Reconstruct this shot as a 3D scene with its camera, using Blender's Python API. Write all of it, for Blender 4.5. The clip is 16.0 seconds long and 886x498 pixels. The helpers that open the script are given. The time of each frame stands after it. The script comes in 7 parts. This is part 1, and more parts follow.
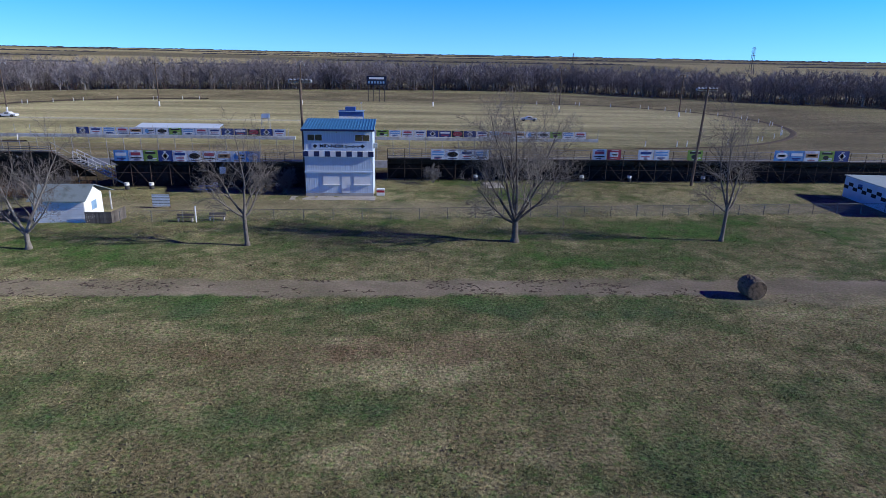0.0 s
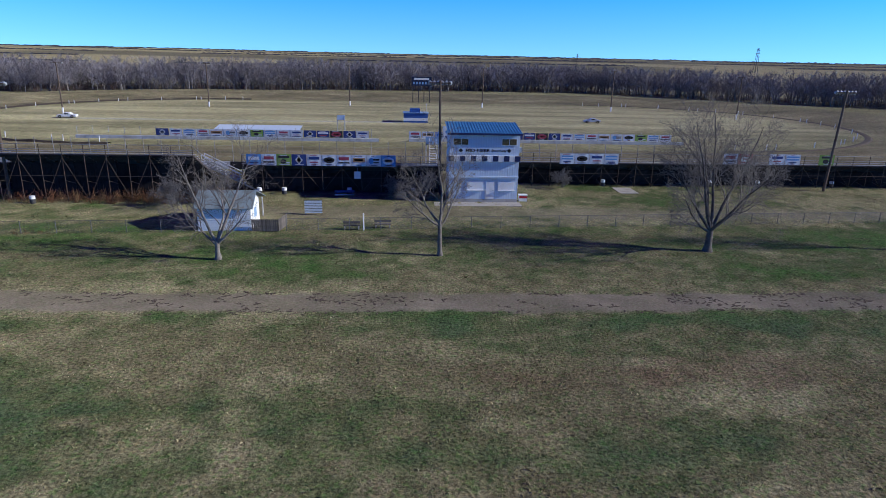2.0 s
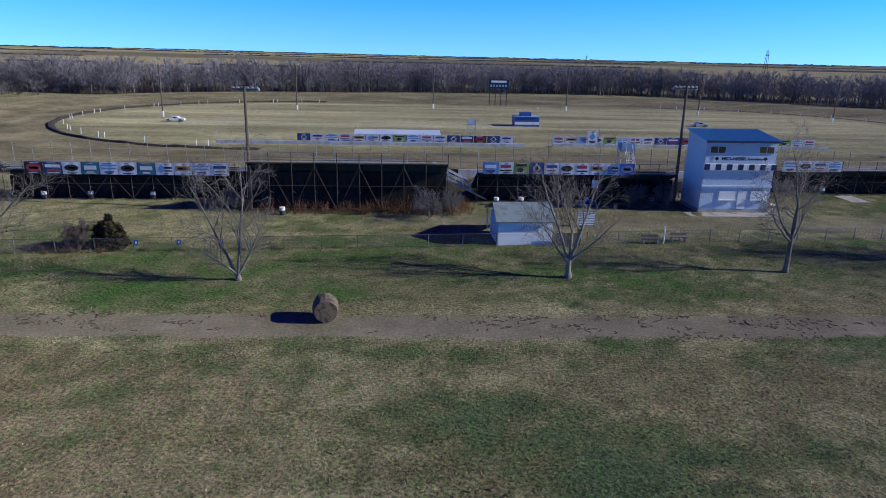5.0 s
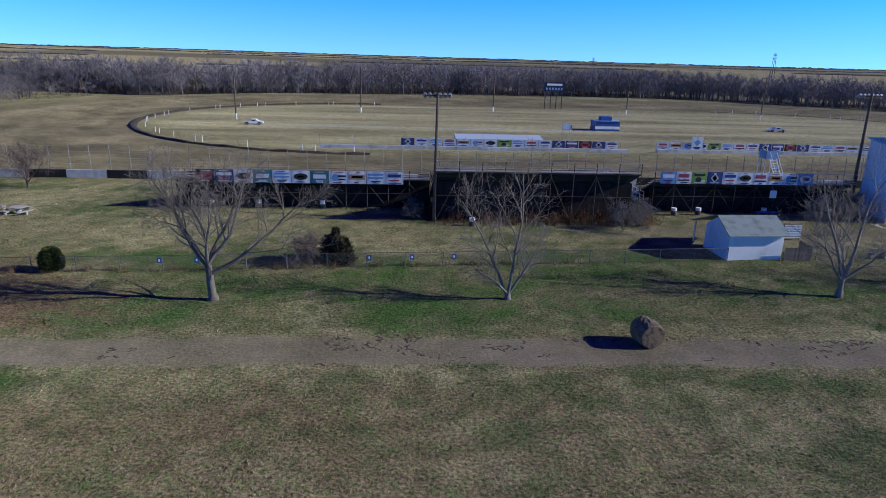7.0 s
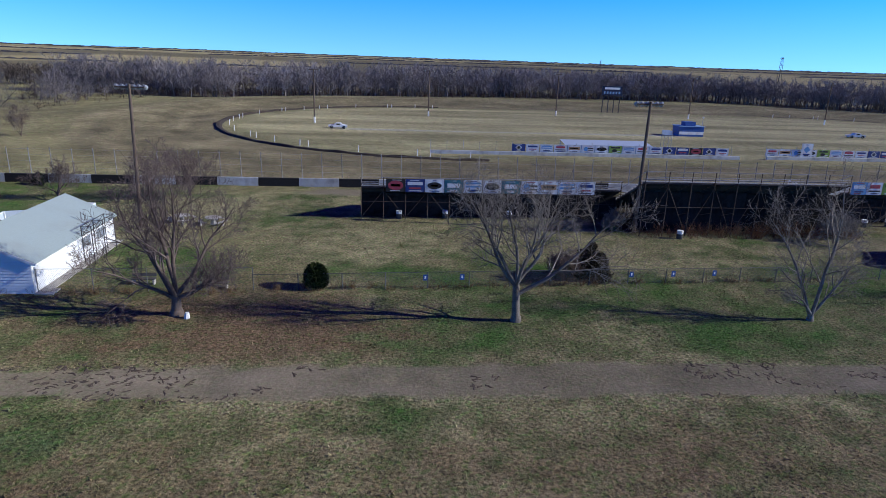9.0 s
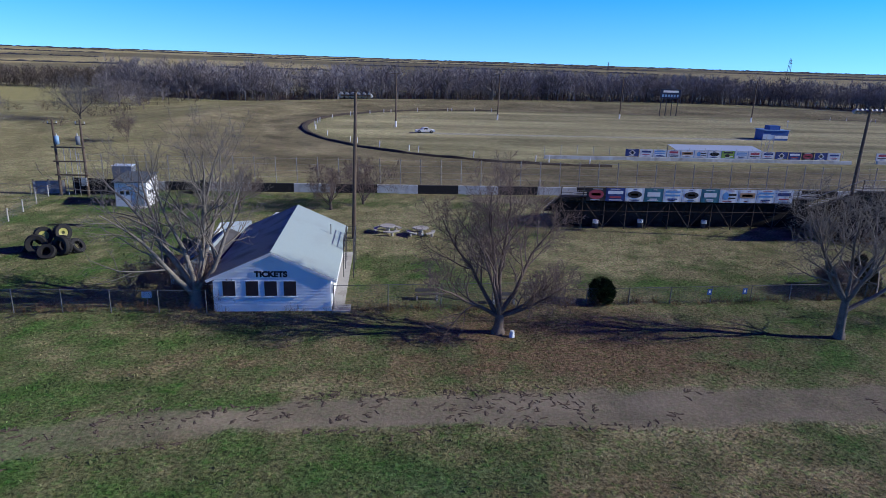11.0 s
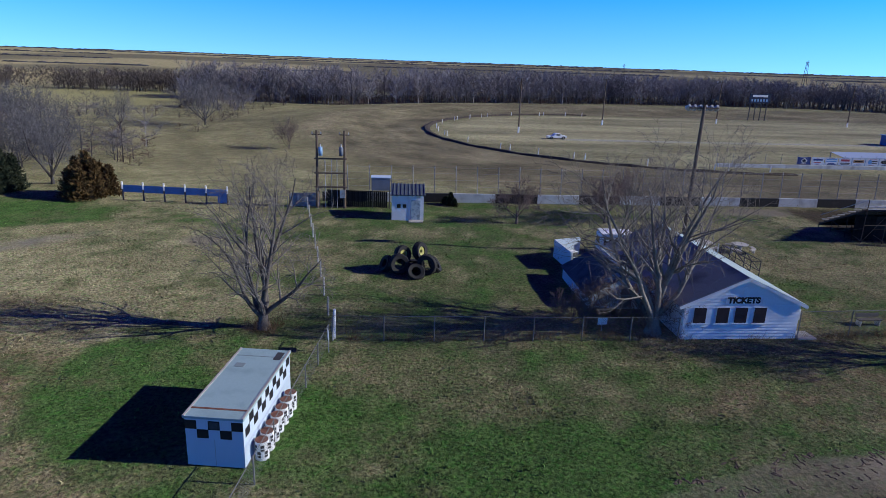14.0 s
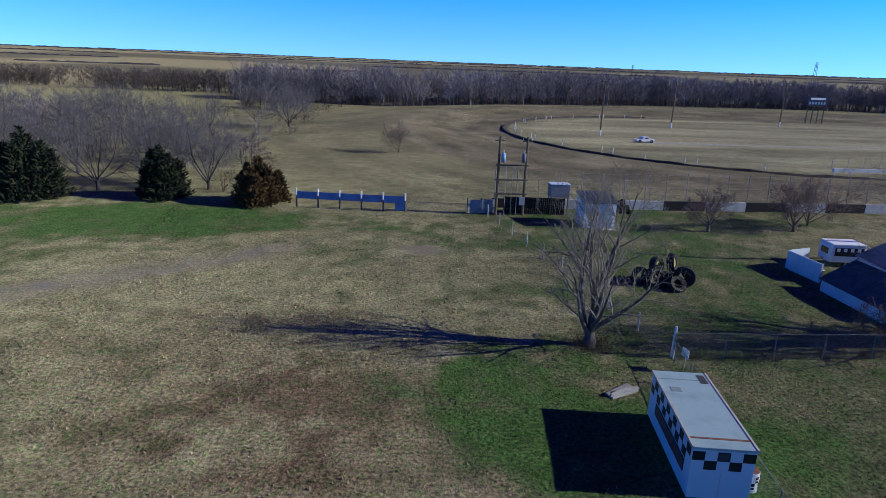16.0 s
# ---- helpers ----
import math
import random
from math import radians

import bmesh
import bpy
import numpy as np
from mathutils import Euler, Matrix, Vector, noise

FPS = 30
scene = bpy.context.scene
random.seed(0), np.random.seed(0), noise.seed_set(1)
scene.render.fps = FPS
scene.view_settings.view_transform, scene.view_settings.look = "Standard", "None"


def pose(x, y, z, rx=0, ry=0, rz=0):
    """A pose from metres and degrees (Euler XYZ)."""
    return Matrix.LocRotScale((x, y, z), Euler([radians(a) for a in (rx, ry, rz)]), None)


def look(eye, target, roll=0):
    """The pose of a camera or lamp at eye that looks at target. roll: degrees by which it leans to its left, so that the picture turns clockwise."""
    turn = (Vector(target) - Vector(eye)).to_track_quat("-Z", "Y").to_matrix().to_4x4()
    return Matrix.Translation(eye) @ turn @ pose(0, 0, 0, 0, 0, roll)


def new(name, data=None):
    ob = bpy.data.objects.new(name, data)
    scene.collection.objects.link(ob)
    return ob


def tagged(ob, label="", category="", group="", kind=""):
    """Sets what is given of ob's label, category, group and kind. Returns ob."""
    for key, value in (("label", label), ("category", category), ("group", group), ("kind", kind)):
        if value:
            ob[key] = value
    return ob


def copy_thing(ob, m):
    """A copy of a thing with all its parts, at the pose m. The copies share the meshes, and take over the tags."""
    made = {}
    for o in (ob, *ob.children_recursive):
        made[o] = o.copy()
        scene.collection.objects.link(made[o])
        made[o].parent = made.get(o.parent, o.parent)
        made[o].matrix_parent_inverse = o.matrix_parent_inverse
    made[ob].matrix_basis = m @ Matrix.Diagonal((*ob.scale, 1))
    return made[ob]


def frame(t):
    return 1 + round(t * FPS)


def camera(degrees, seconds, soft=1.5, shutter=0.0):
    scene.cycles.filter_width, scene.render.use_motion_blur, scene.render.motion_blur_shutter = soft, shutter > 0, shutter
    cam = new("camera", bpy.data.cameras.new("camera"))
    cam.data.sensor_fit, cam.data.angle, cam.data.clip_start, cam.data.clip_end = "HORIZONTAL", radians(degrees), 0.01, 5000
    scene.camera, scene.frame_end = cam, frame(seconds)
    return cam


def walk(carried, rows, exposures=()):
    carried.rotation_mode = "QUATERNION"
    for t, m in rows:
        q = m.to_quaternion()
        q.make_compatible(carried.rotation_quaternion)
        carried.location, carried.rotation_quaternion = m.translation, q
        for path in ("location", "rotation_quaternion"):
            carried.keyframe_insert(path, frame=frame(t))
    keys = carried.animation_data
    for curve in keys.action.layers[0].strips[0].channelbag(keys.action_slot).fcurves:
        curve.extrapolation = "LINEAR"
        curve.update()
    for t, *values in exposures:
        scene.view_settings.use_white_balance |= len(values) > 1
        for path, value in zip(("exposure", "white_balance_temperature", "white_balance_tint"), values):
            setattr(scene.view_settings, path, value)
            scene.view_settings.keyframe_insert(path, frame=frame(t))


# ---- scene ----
cam = camera(69.7, 16.0, 0.5)
PATH = [
    (0, (-0.26, 1.08, 17.447), (-0.147, 2.988, 16.858), 1.1),
    (0.5, (-4.606, 2.003, 17.37), (-4.49, 3.911, 16.783), 1.1),
    (1, (-9.145, 2.933, 17.321), (-9.023, 4.84, 16.733), 1.2),
    (1.5, (-13.828, 3.857, 17.271), (-13.699, 5.765, 16.684), 1.3),
    (2, (-18.515, 4.712, 17.225), (-18.384, 6.619, 16.637), 1.3),
    (2.5, (-23.35, 5.631, 17.128), (-23.215, 7.538, 16.54), 1.3),
    (3, (-28.007, 6.495, 16.98), (-27.865, 8.402, 16.394), 1.5),
    (3.5, (-32.872, 7.408, 16.855), (-32.729, 9.315, 16.271), 1.3),
    (4, (-37.898, 8.189, 16.883), (-37.755, 10.096, 16.299), 1.0),
    (4.2, (-39.893, 8.523, 16.911), (-39.75, 10.43, 16.324), 1.1),
    (6.3, (-61.144, 12.921, 16.748), (-60.987, 14.829, 16.17), 1.6),
    (6.5, (-63.174, 13.329, 16.743), (-63.016, 15.237, 16.164), 1.6),
    (7, (-68.364, 14.359, 16.793), (-68.2, 16.266, 16.212), 1.7),
    (7.5, (-73.602, 15.454, 16.727), (-73.435, 17.361, 16.148), 1.8),
    (8, (-78.817, 16.446, 16.695), (-78.647, 18.353, 16.117), 1.8),
    (8.5, (-84.082, 17.42, 16.669), (-83.908, 19.327, 16.092), 2.0),
    (9, (-89.336, 18.294, 16.69), (-89.158, 20.201, 16.113), 2.0),
    (9.2, (-91.451, 18.663, 16.689), (-91.272, 20.569, 16.11), 1.9),
    (11.3, (-113.113, 22.102, 16.481), (-112.925, 24.009, 15.91), 2.0),
    (11.5, (-115.115, 22.465, 16.482), (-114.927, 24.373, 15.911), 2.1),
    (12, (-120.094, 23.288, 16.459), (-119.904, 25.196, 15.888), 2.0),
    (12.5, (-124.999, 24.194, 16.409), (-124.811, 26.102, 15.838), 2.0),
    (13, (-129.964, 25.079, 16.339), (-129.775, 26.987, 15.769), 2.1),
    (13.5, (-134.937, 25.868, 16.356), (-134.748, 27.775, 15.786), 2.1),
    (14, (-139.841, 26.617, 16.307), (-139.654, 28.526, 15.739), 2.0),
    (14.5, (-144.848, 27.455, 16.257), (-144.658, 29.363, 15.689), 2.1),
    (15, (-149.808, 28.165, 16.251), (-149.618, 30.073, 15.683), 2.1),
    (15.5, (-154.797, 28.945, 16.206), (-154.607, 30.853, 15.637), 2.2),
    (16, (-159.743, 29.751, 16.135), (-159.549, 31.659, 15.567), 2.2),
]
walk(cam, [(t, look(eye, target, roll)) for t, eye, target, roll in PATH], [(0.0, 0.0, 6050.0, 8.0), (16.0, 0.0, 6050.0, 8.0)])

# ---- light ----
SUN_EL, SUN_AZ = 25.0, -7.5          # degrees above the ground; from +x towards -y
world = bpy.data.worlds.new("sky")
scene.world = world
world.use_nodes = True
wn = world.node_tree
sky = wn.nodes.new("ShaderNodeTexSky")
sky.sky_type, sky.sun_disc = "NISHITA", False
sky.sun_elevation, sky.sun_rotation = radians(SUN_EL), radians(90 - SUN_AZ)
sky.altitude, sky.air_density, sky.dust_density, sky.ozone_density = 500, 1.0, 0.0, 4.0
# the clear blue of the higher sky reaches far down on this crisp winter day
co_, sep, lift, comb, hsv = (wn.nodes.new("ShaderNode" + k) for k in ("TexCoord", "SeparateXYZ", "MapRange", "CombineXYZ", "HueSaturation"))
lift.inputs[1].default_value, lift.inputs[2].default_value, lift.inputs[3].default_value, lift.inputs[4].default_value = 0, 1, 0.13, 1.0
wn.links.new(co_.outputs["Generated"], sep.inputs[0])
wn.links.new(sep.outputs[2], lift.inputs[0])
for i in (0, 1):
    wn.links.new(sep.outputs[i], comb.inputs[i])
wn.links.new(lift.outputs[0], comb.inputs[2])
wn.links.new(comb.outputs[0], sky.inputs[0])
pale = wn.nodes.new("ShaderNodeMapRange")
pale.inputs[1].default_value, pale.inputs[2].default_value, pale.inputs[3].default_value, pale.inputs[4].default_value = 0.0, 0.25, 1.33, 1.52
wn.links.new(sep.outputs[2], pale.inputs[0])
wn.links.new(pale.outputs[0], hsv.inputs["Saturation"])
tint = wn.nodes.new("ShaderNodeMapRange")
tint.inputs[1].default_value, tint.inputs[2].default_value, tint.inputs[3].default_value, tint.inputs[4].default_value = 0.12, 0.5, 0.51, 0.562
wn.links.new(sep.outputs[2], tint.inputs[0])
wn.links.new(tint.outputs[0], hsv.inputs["Hue"])
wn.links.new(sky.outputs[0], hsv.inputs["Color"])
# bright towards the horizon, deep overhead
deep, fade = wn.nodes.new("ShaderNodeMapRange"), wn.nodes.new("ShaderNodeVectorMath")
deep.interpolation_type, fade.operation = "SMOOTHSTEP", "SCALE"
deep.inputs[1].default_value, deep.inputs[2].default_value, deep.inputs[3].default_value, deep.inputs[4].default_value = 0.05, 0.55, 1.43, 0.4
wn.links.new(sep.outputs[2], deep.inputs[0])
wn.links.new(hsv.outputs[0], fade.inputs[0])
wn.links.new(deep.outputs[0], fade.inputs["Scale"])
wn.links.new(fade.outputs[0], wn.nodes["Background"].inputs[0])
wn.nodes["Background"].inputs[1].default_value = 0.165
sun = new("sun", bpy.data.lights.new("sun", "SUN"))
sun.data.energy, sun.data.angle, sun.data.color = 4.8, radians(0.53), (1.0, 0.94, 0.84)
ce, az = math.cos(radians(SUN_EL)), radians(SUN_AZ)
sun.matrix_world = look((0, 0, 60), (-ce * math.cos(az), -ce * math.sin(az), 60 - math.sin(radians(SUN_EL))))


# ---- materials ----
def mat(name, base, rough=0.8, metal=0.0, var=0.25, scale=1.5, fine=25.0, bump=0.15, second=None, share=0.45, spec=0.3, rnd=0.0):
    """A surface with stains at one scale, grain at another and fine relief. second: the colour of the stains."""
    m = bpy.data.materials.new(name)
    m.use_nodes = True
    nt = m.node_tree
    n, ln = nt.nodes, nt.links
    b = n["Principled BSDF"]
    b.inputs["Roughness"].default_value, b.inputs["Metallic"].default_value = rough, metal
    b.inputs["Specular IOR Level"].default_value = spec
    co = n.new("ShaderNodeTexCoord")
    big, small = n.new("ShaderNodeTexNoise"), n.new("ShaderNodeTexNoise")
    big.inputs["Scale"].default_value, small.inputs["Scale"].default_value = scale, fine
    big.inputs["Detail"].default_value, small.inputs["Detail"].default_value = 5, 4
    for t in (big, small):
        ln.new(co.outputs["Object"], t.inputs["Vector"])
    ramp = n.new("ShaderNodeMapRange")
    ramp.inputs[1].default_value, ramp.inputs[2].default_value = share, share + 0.25
    ln.new(big.outputs[0], ramp.inputs[0])
    mix = n.new("ShaderNodeMix")
    mix.data_type = "RGBA"
    dark = second or [c * (1 - var) for c in base]
    mix.inputs[6].default_value, mix.inputs[7].default_value = (*base, 1), (*dark, 1)
    ln.new(ramp.outputs[0], mix.inputs[0])
    grain = n.new("ShaderNodeMapRange")
    grain.inputs[1].default_value, grain.inputs[2].default_value = 0.3, 0.7
    grain.inputs[3].default_value, grain.inputs[4].default_value = 1 - var * 0.6, 1 + var * 0.6
    ln.new(small.outputs[0], grain.inputs[0])
    val = grain.outputs[0]
    if rnd:
        info, mr, mul = n.new("ShaderNodeObjectInfo"), n.new("ShaderNodeMapRange"), n.new("ShaderNodeMath")
        mr.inputs[3].default_value, mr.inputs[4].default_value, mul.operation = 1 - rnd, 1 + rnd, "MULTIPLY"
        ln.new(info.outputs["Random"], mr.inputs[0])
        ln.new(mr.outputs[0], mul.inputs[0])
        ln.new(val, mul.inputs[1])
        val = mul.outputs[0]
    sc = n.new("ShaderNodeVectorMath")
    sc.operation = "SCALE"
    ln.new(mix.outputs[2], sc.inputs[0])
    ln.new(val, sc.inputs["Scale"])
    ln.new(sc.outputs[0], b.inputs["Base Color"])
    if bump:
        bp = n.new("ShaderNodeBump")
        bp.inputs["Strength"].default_value, bp.inputs["Distance"].default_value = bump, 0.02
        ln.new(small.outputs[0], bp.inputs["Height"])
        ln.new(bp.outputs[0], b.inputs["Normal"])
    return m


def attr_mat(name, rough=0.95, bump=0.0, amount=0.35, fine=3.0):
    """A surface whose colour lies in the mesh's own colour layer, with grain."""
    m = bpy.data.materials.new(name)
    m.use_nodes = True
    n, ln = m.node_tree.nodes, m.node_tree.links
    b = n["Principled BSDF"]
    b.inputs["Roughness"].default_value, b.inputs["Specular IOR Level"].default_value = rough, 0.1
    b.inputs["Diffuse Roughness"].default_value = 0.4
    at = n.new("ShaderNodeAttribute")
    at.attribute_name = "tone"
    co, no, mr, sc = n.new("ShaderNodeTexCoord"), n.new("ShaderNodeTexNoise"), n.new("ShaderNodeMapRange"), n.new("ShaderNodeVectorMath")
    no.inputs["Scale"].default_value, no.inputs["Detail"].default_value = fine, 6
    mr.inputs[1].default_value, mr.inputs[2].default_value = 0.3, 0.7
    mr.inputs[3].default_value, mr.inputs[4].default_value = 1 - amount, 1 + amount
    sc.operation = "SCALE"
    ln.new(co.outputs["Object"], no.inputs["Vector"])
    ln.new(no.outputs[0], mr.inputs[0])
    ln.new(at.outputs["Color"], sc.inputs[0])
    wide, mr2, mul = n.new("ShaderNodeTexNoise"), n.new("ShaderNodeMapRange"), n.new("ShaderNodeMath")
    wide.inputs["Scale"].default_value, wide.inputs["Detail"].default_value, mul.operation = fine * 0.16, 5, "MULTIPLY"
    mr2.inputs[1].default_value, mr2.inputs[2].default_value = 0.3, 0.7
    mr2.inputs[3].default_value, mr2.inputs[4].default_value = 1 - amount * 0.4, 1 + amount * 0.4
    ln.new(co.outputs["Object"], wide.inputs["Vector"])
    ln.new(wide.outputs[0], mr2.inputs[0])
    ln.new(mr.outputs[0], mul.inputs[0])
    ln.new(mr2.outputs[0], mul.inputs[1])
    # the layer's alpha says how rough and mottled the place is
    even = n.new("ShaderNodeMix")
    even.inputs[2].default_value = 1.0
    ln.new(at.outputs["Alpha"], even.inputs[0])
    ln.new(mul.outputs[0], even.inputs[3])
    ln.new(even.outputs[0], sc.inputs["Scale"])
    last = sc.outputs[0]
    if bump:
        # single tufts stay green or have bleached to straw
        for size, seed, low, col in ((2.6, 3.0, 0.5, (0.72, 1.0, 0.7)), (4.5, 9.0, 0.52, (1.3, 1.2, 1.1)), (7.0, 17.0, 0.54, (0.66, 0.64, 0.66))):
            off, tuft, edge, dye, both_ = (n.new("ShaderNode" + k) for k in ("VectorMath", "TexNoise", "MapRange", "Mix", "VectorMath"))
            off.inputs[1].default_value, both_.operation, dye.data_type = (seed, seed * 2, 0), "MULTIPLY", "RGBA"
            tuft.inputs["Scale"].default_value, tuft.inputs["Detail"].default_value, tuft.inputs["Roughness"].default_value = size, 6, 0.66
            edge.inputs[1].default_value, edge.inputs[2].default_value = low, low + 0.1
            dye.inputs[6].default_value, dye.inputs[7].default_value = (1, 1, 1, 1), (*col, 1)
            ln.new(co.outputs["Object"], off.inputs[0])
            ln.new(off.outputs[0], tuft.inputs["Vector"])
            ln.new(tuft.outputs[0], edge.inputs[0])
            damp = n.new("ShaderNodeMath")
            damp.operation = "MULTIPLY"
            ln.new(edge.outputs[0], damp.inputs[0])
            ln.new(at.outputs["Alpha"], damp.inputs[1])
            ln.new(damp.outputs[0], dye.inputs[0])
            ln.new(last, both_.inputs[0])
            ln.new(dye.outputs[2], both_.inputs[1])
            last = both_.outputs[0]
    ln.new(last, b.inputs["Base Color"])
    if bump:
        bp = n.new("ShaderNodeBump")
        bp.inputs["Strength"].default_value, bp.inputs["Distance"].default_value = bump, 0.125
        soft_ = n.new("ShaderNodeMath")
        soft_.operation = "MULTIPLY"
        soft_.inputs[1].default_value = bump
        ln.new(at.outputs["Alpha"], soft_.inputs[0])
        ln.new(soft_.outputs[0], bp.inputs["Strength"])
        hump = n.new("ShaderNodeTexNoise")
        hump.inputs["Scale"].default_value, hump.inputs["Detail"].default_value, hump.inputs["Roughness"].default_value = fine * 1.0, 6, 0.66
        ln.new(co.outputs["Object"], hump.inputs["Vector"])
        ln.new(hump.outputs[0], bp.inputs["Height"])
        ln.new(bp.outputs[0], b.inputs["Normal"])
    return m


WHITE = mat("white_paint", (0.78, 0.79, 0.8), 0.6, var=0.12, scale=0.7, second=(0.62, 0.63, 0.63), share=0.52)
WHITE_SHEET = mat("white_sheet_metal", (0.53, 0.62, 0.73), 0.5, var=0.1, scale=0.6, second=(0.47, 0.55, 0.64), share=0.55, bump=0.05)
SIDING = mat("white_lap_siding", (0.76, 0.78, 0.8), 0.6, var=0.1, scale=0.5, second=(0.63, 0.64, 0.65), share=0.52, bump=0.06)
BLACK = mat("black_paint", (0.015, 0.015, 0.018), 0.6, var=0.3)
BLUE_ROOF = mat("blue_roof_metal", (0.09, 0.27, 0.45), 0.35, 0.2, var=0.2, scale=0.8, bump=0.05)
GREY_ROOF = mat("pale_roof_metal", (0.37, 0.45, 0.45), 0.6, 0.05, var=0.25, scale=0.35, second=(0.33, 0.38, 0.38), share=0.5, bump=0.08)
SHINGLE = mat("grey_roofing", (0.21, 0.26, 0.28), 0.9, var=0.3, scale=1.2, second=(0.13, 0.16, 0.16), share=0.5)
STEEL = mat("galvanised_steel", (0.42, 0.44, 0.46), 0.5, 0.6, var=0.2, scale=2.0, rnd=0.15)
# stained ribbed metal for the slope away from the sun, darkened for its shade
SHADE_ROOF = mat("shaded_ribbed_metal", (0.25, 0.255, 0.245), 0.85, 0.0, var=0.3, scale=0.5, second=(0.11, 0.105, 0.105), share=0.48, bump=0.05)
DARK_SHINGLE = mat("dark_shingles", (0.1, 0.1, 0.11), 0.9, var=0.4, scale=1.5)
RUST = mat("rusty_steel", (0.085, 0.07, 0.06), 0.8, 0.3, var=0.4, scale=2.5, second=(0.2, 0.09, 0.05), share=0.52)
DARK_STEEL = mat("dark_steel", (0.075, 0.075, 0.08), 0.7, 0.3, var=0.3)
PLANK = mat("weathered_planks", (0.32, 0.32, 0.32), 0.85, var=0.3, scale=1.5, second=(0.2, 0.19, 0.18), rnd=0.25)
# foot boards near black: the underside's shade is put in their colour
DECK_SHADE = mat("deck_board_in_shade", (0.05, 0.044, 0.04), 0.9, var=0.4, scale=1.5, rnd=0.2)
FENCE_STEEL = mat("dull_fence_steel", (0.17, 0.175, 0.18), 0.6, 0.3, var=0.25, rnd=0.2)
GREY_SIDING = mat("grey_lap_siding", (0.17, 0.19, 0.23), 0.8, var=0.25, scale=0.6)
# black boards behind the hut, and the screens that imitate shade under the stands
BLACK_BOARD_AND_SHADE = mat("black_boards_and_shade", (0.03, 0.028, 0.028), 0.95, var=0.5, scale=1.2, rnd=0.3, spec=0.1)
POLE = mat("pole_wood", (0.14, 0.105, 0.08), 0.9, var=0.35, scale=1.2, fine=14)
FENCE_WOOD = mat("grey_fence_wood", (0.13, 0.115, 0.105), 0.9, var=0.35, scale=2.0, rnd=0.3)
CONCRETE = mat("concrete", (0.42, 0.4, 0.37), 0.9, var=0.25, scale=0.8, second=(0.3, 0.28, 0.26), share=0.48)
CONC_WHITE = mat("whitewashed_concrete", (0.5, 0.53, 0.55), 0.9, var=0.25, scale=0.9, second=(0.33, 0.34, 0.35), share=0.45, rnd=0.12)
CONC_BLACK = mat("black_painted_concrete", (0.02, 0.02, 0.023), 0.8, var=0.4, scale=0.9, second=(0.05, 0.05, 0.05), share=0.6)
GLASS = mat("dark_window_glass", (0.02, 0.025, 0.03), 0.08, var=0.2, bump=0.0, spec=0.6)
BARK = mat("grey_bark", (0.175, 0.155, 0.138), 0.95, var=0.4, scale=2.2, fine=18, bump=0.5)
BARK_RED = mat("brown_bark", (0.15, 0.115, 0.1), 0.95, var=0.4, scale=2.2, fine=18, bump=0.5)
TWIG = mat("grey_twigs", (0.21, 0.188, 0.168), 0.95, var=0.2, bump=0)
TWIG_GREY = mat("lilac_grey_twigs", (0.145, 0.14, 0.148), 0.95, var=0.2, bump=0)
TWIG_RED = mat("reddish_twigs", (0.16, 0.122, 0.113), 0.95, var=0.2, bump=0)
HAY = mat("weathered_hay", (0.17, 0.14, 0.1), 0.95, var=0.5, scale=2.5, fine=45, bump=0.8, second=(0.09, 0.075, 0.058))
HAY_END = mat("hay_end", (0.17, 0.125, 0.085), 0.95, var=0.5, scale=3.5, fine=45, bump=0.8, second=(0.05, 0.04, 0.03))
TYRE = mat("black_rubber", (0.022, 0.022, 0.024), 0.75, var=0.3)
YELLOW = mat("yellow_rim", (0.36, 0.35, 0.1), 0.5, var=0.3, scale=4)
BLUE = mat("blue_paint", (0.045, 0.11, 0.34), 0.5, var=0.2)
LIGHT_BLUE = mat("pale_blue_paint", (0.25, 0.4, 0.6), 0.5, var=0.2)
RED = mat("red_paint", (0.45, 0.03, 0.035), 0.5, var=0.25)
BARREL_TOP = mat("rusty_barrel_top", (0.2, 0.085, 0.06), 0.85, var=0.4, scale=4)
WORN_POST = mat("weathered_white_posts", (0.44, 0.43, 0.41), 0.85, var=0.3, scale=2.0, second=(0.26, 0.23, 0.2), rnd=0.2)
LAMP_GLASS = mat("lamp_glass", (0.75, 0.77, 0.8), 0.15, 0.3, var=0.05, bump=0)


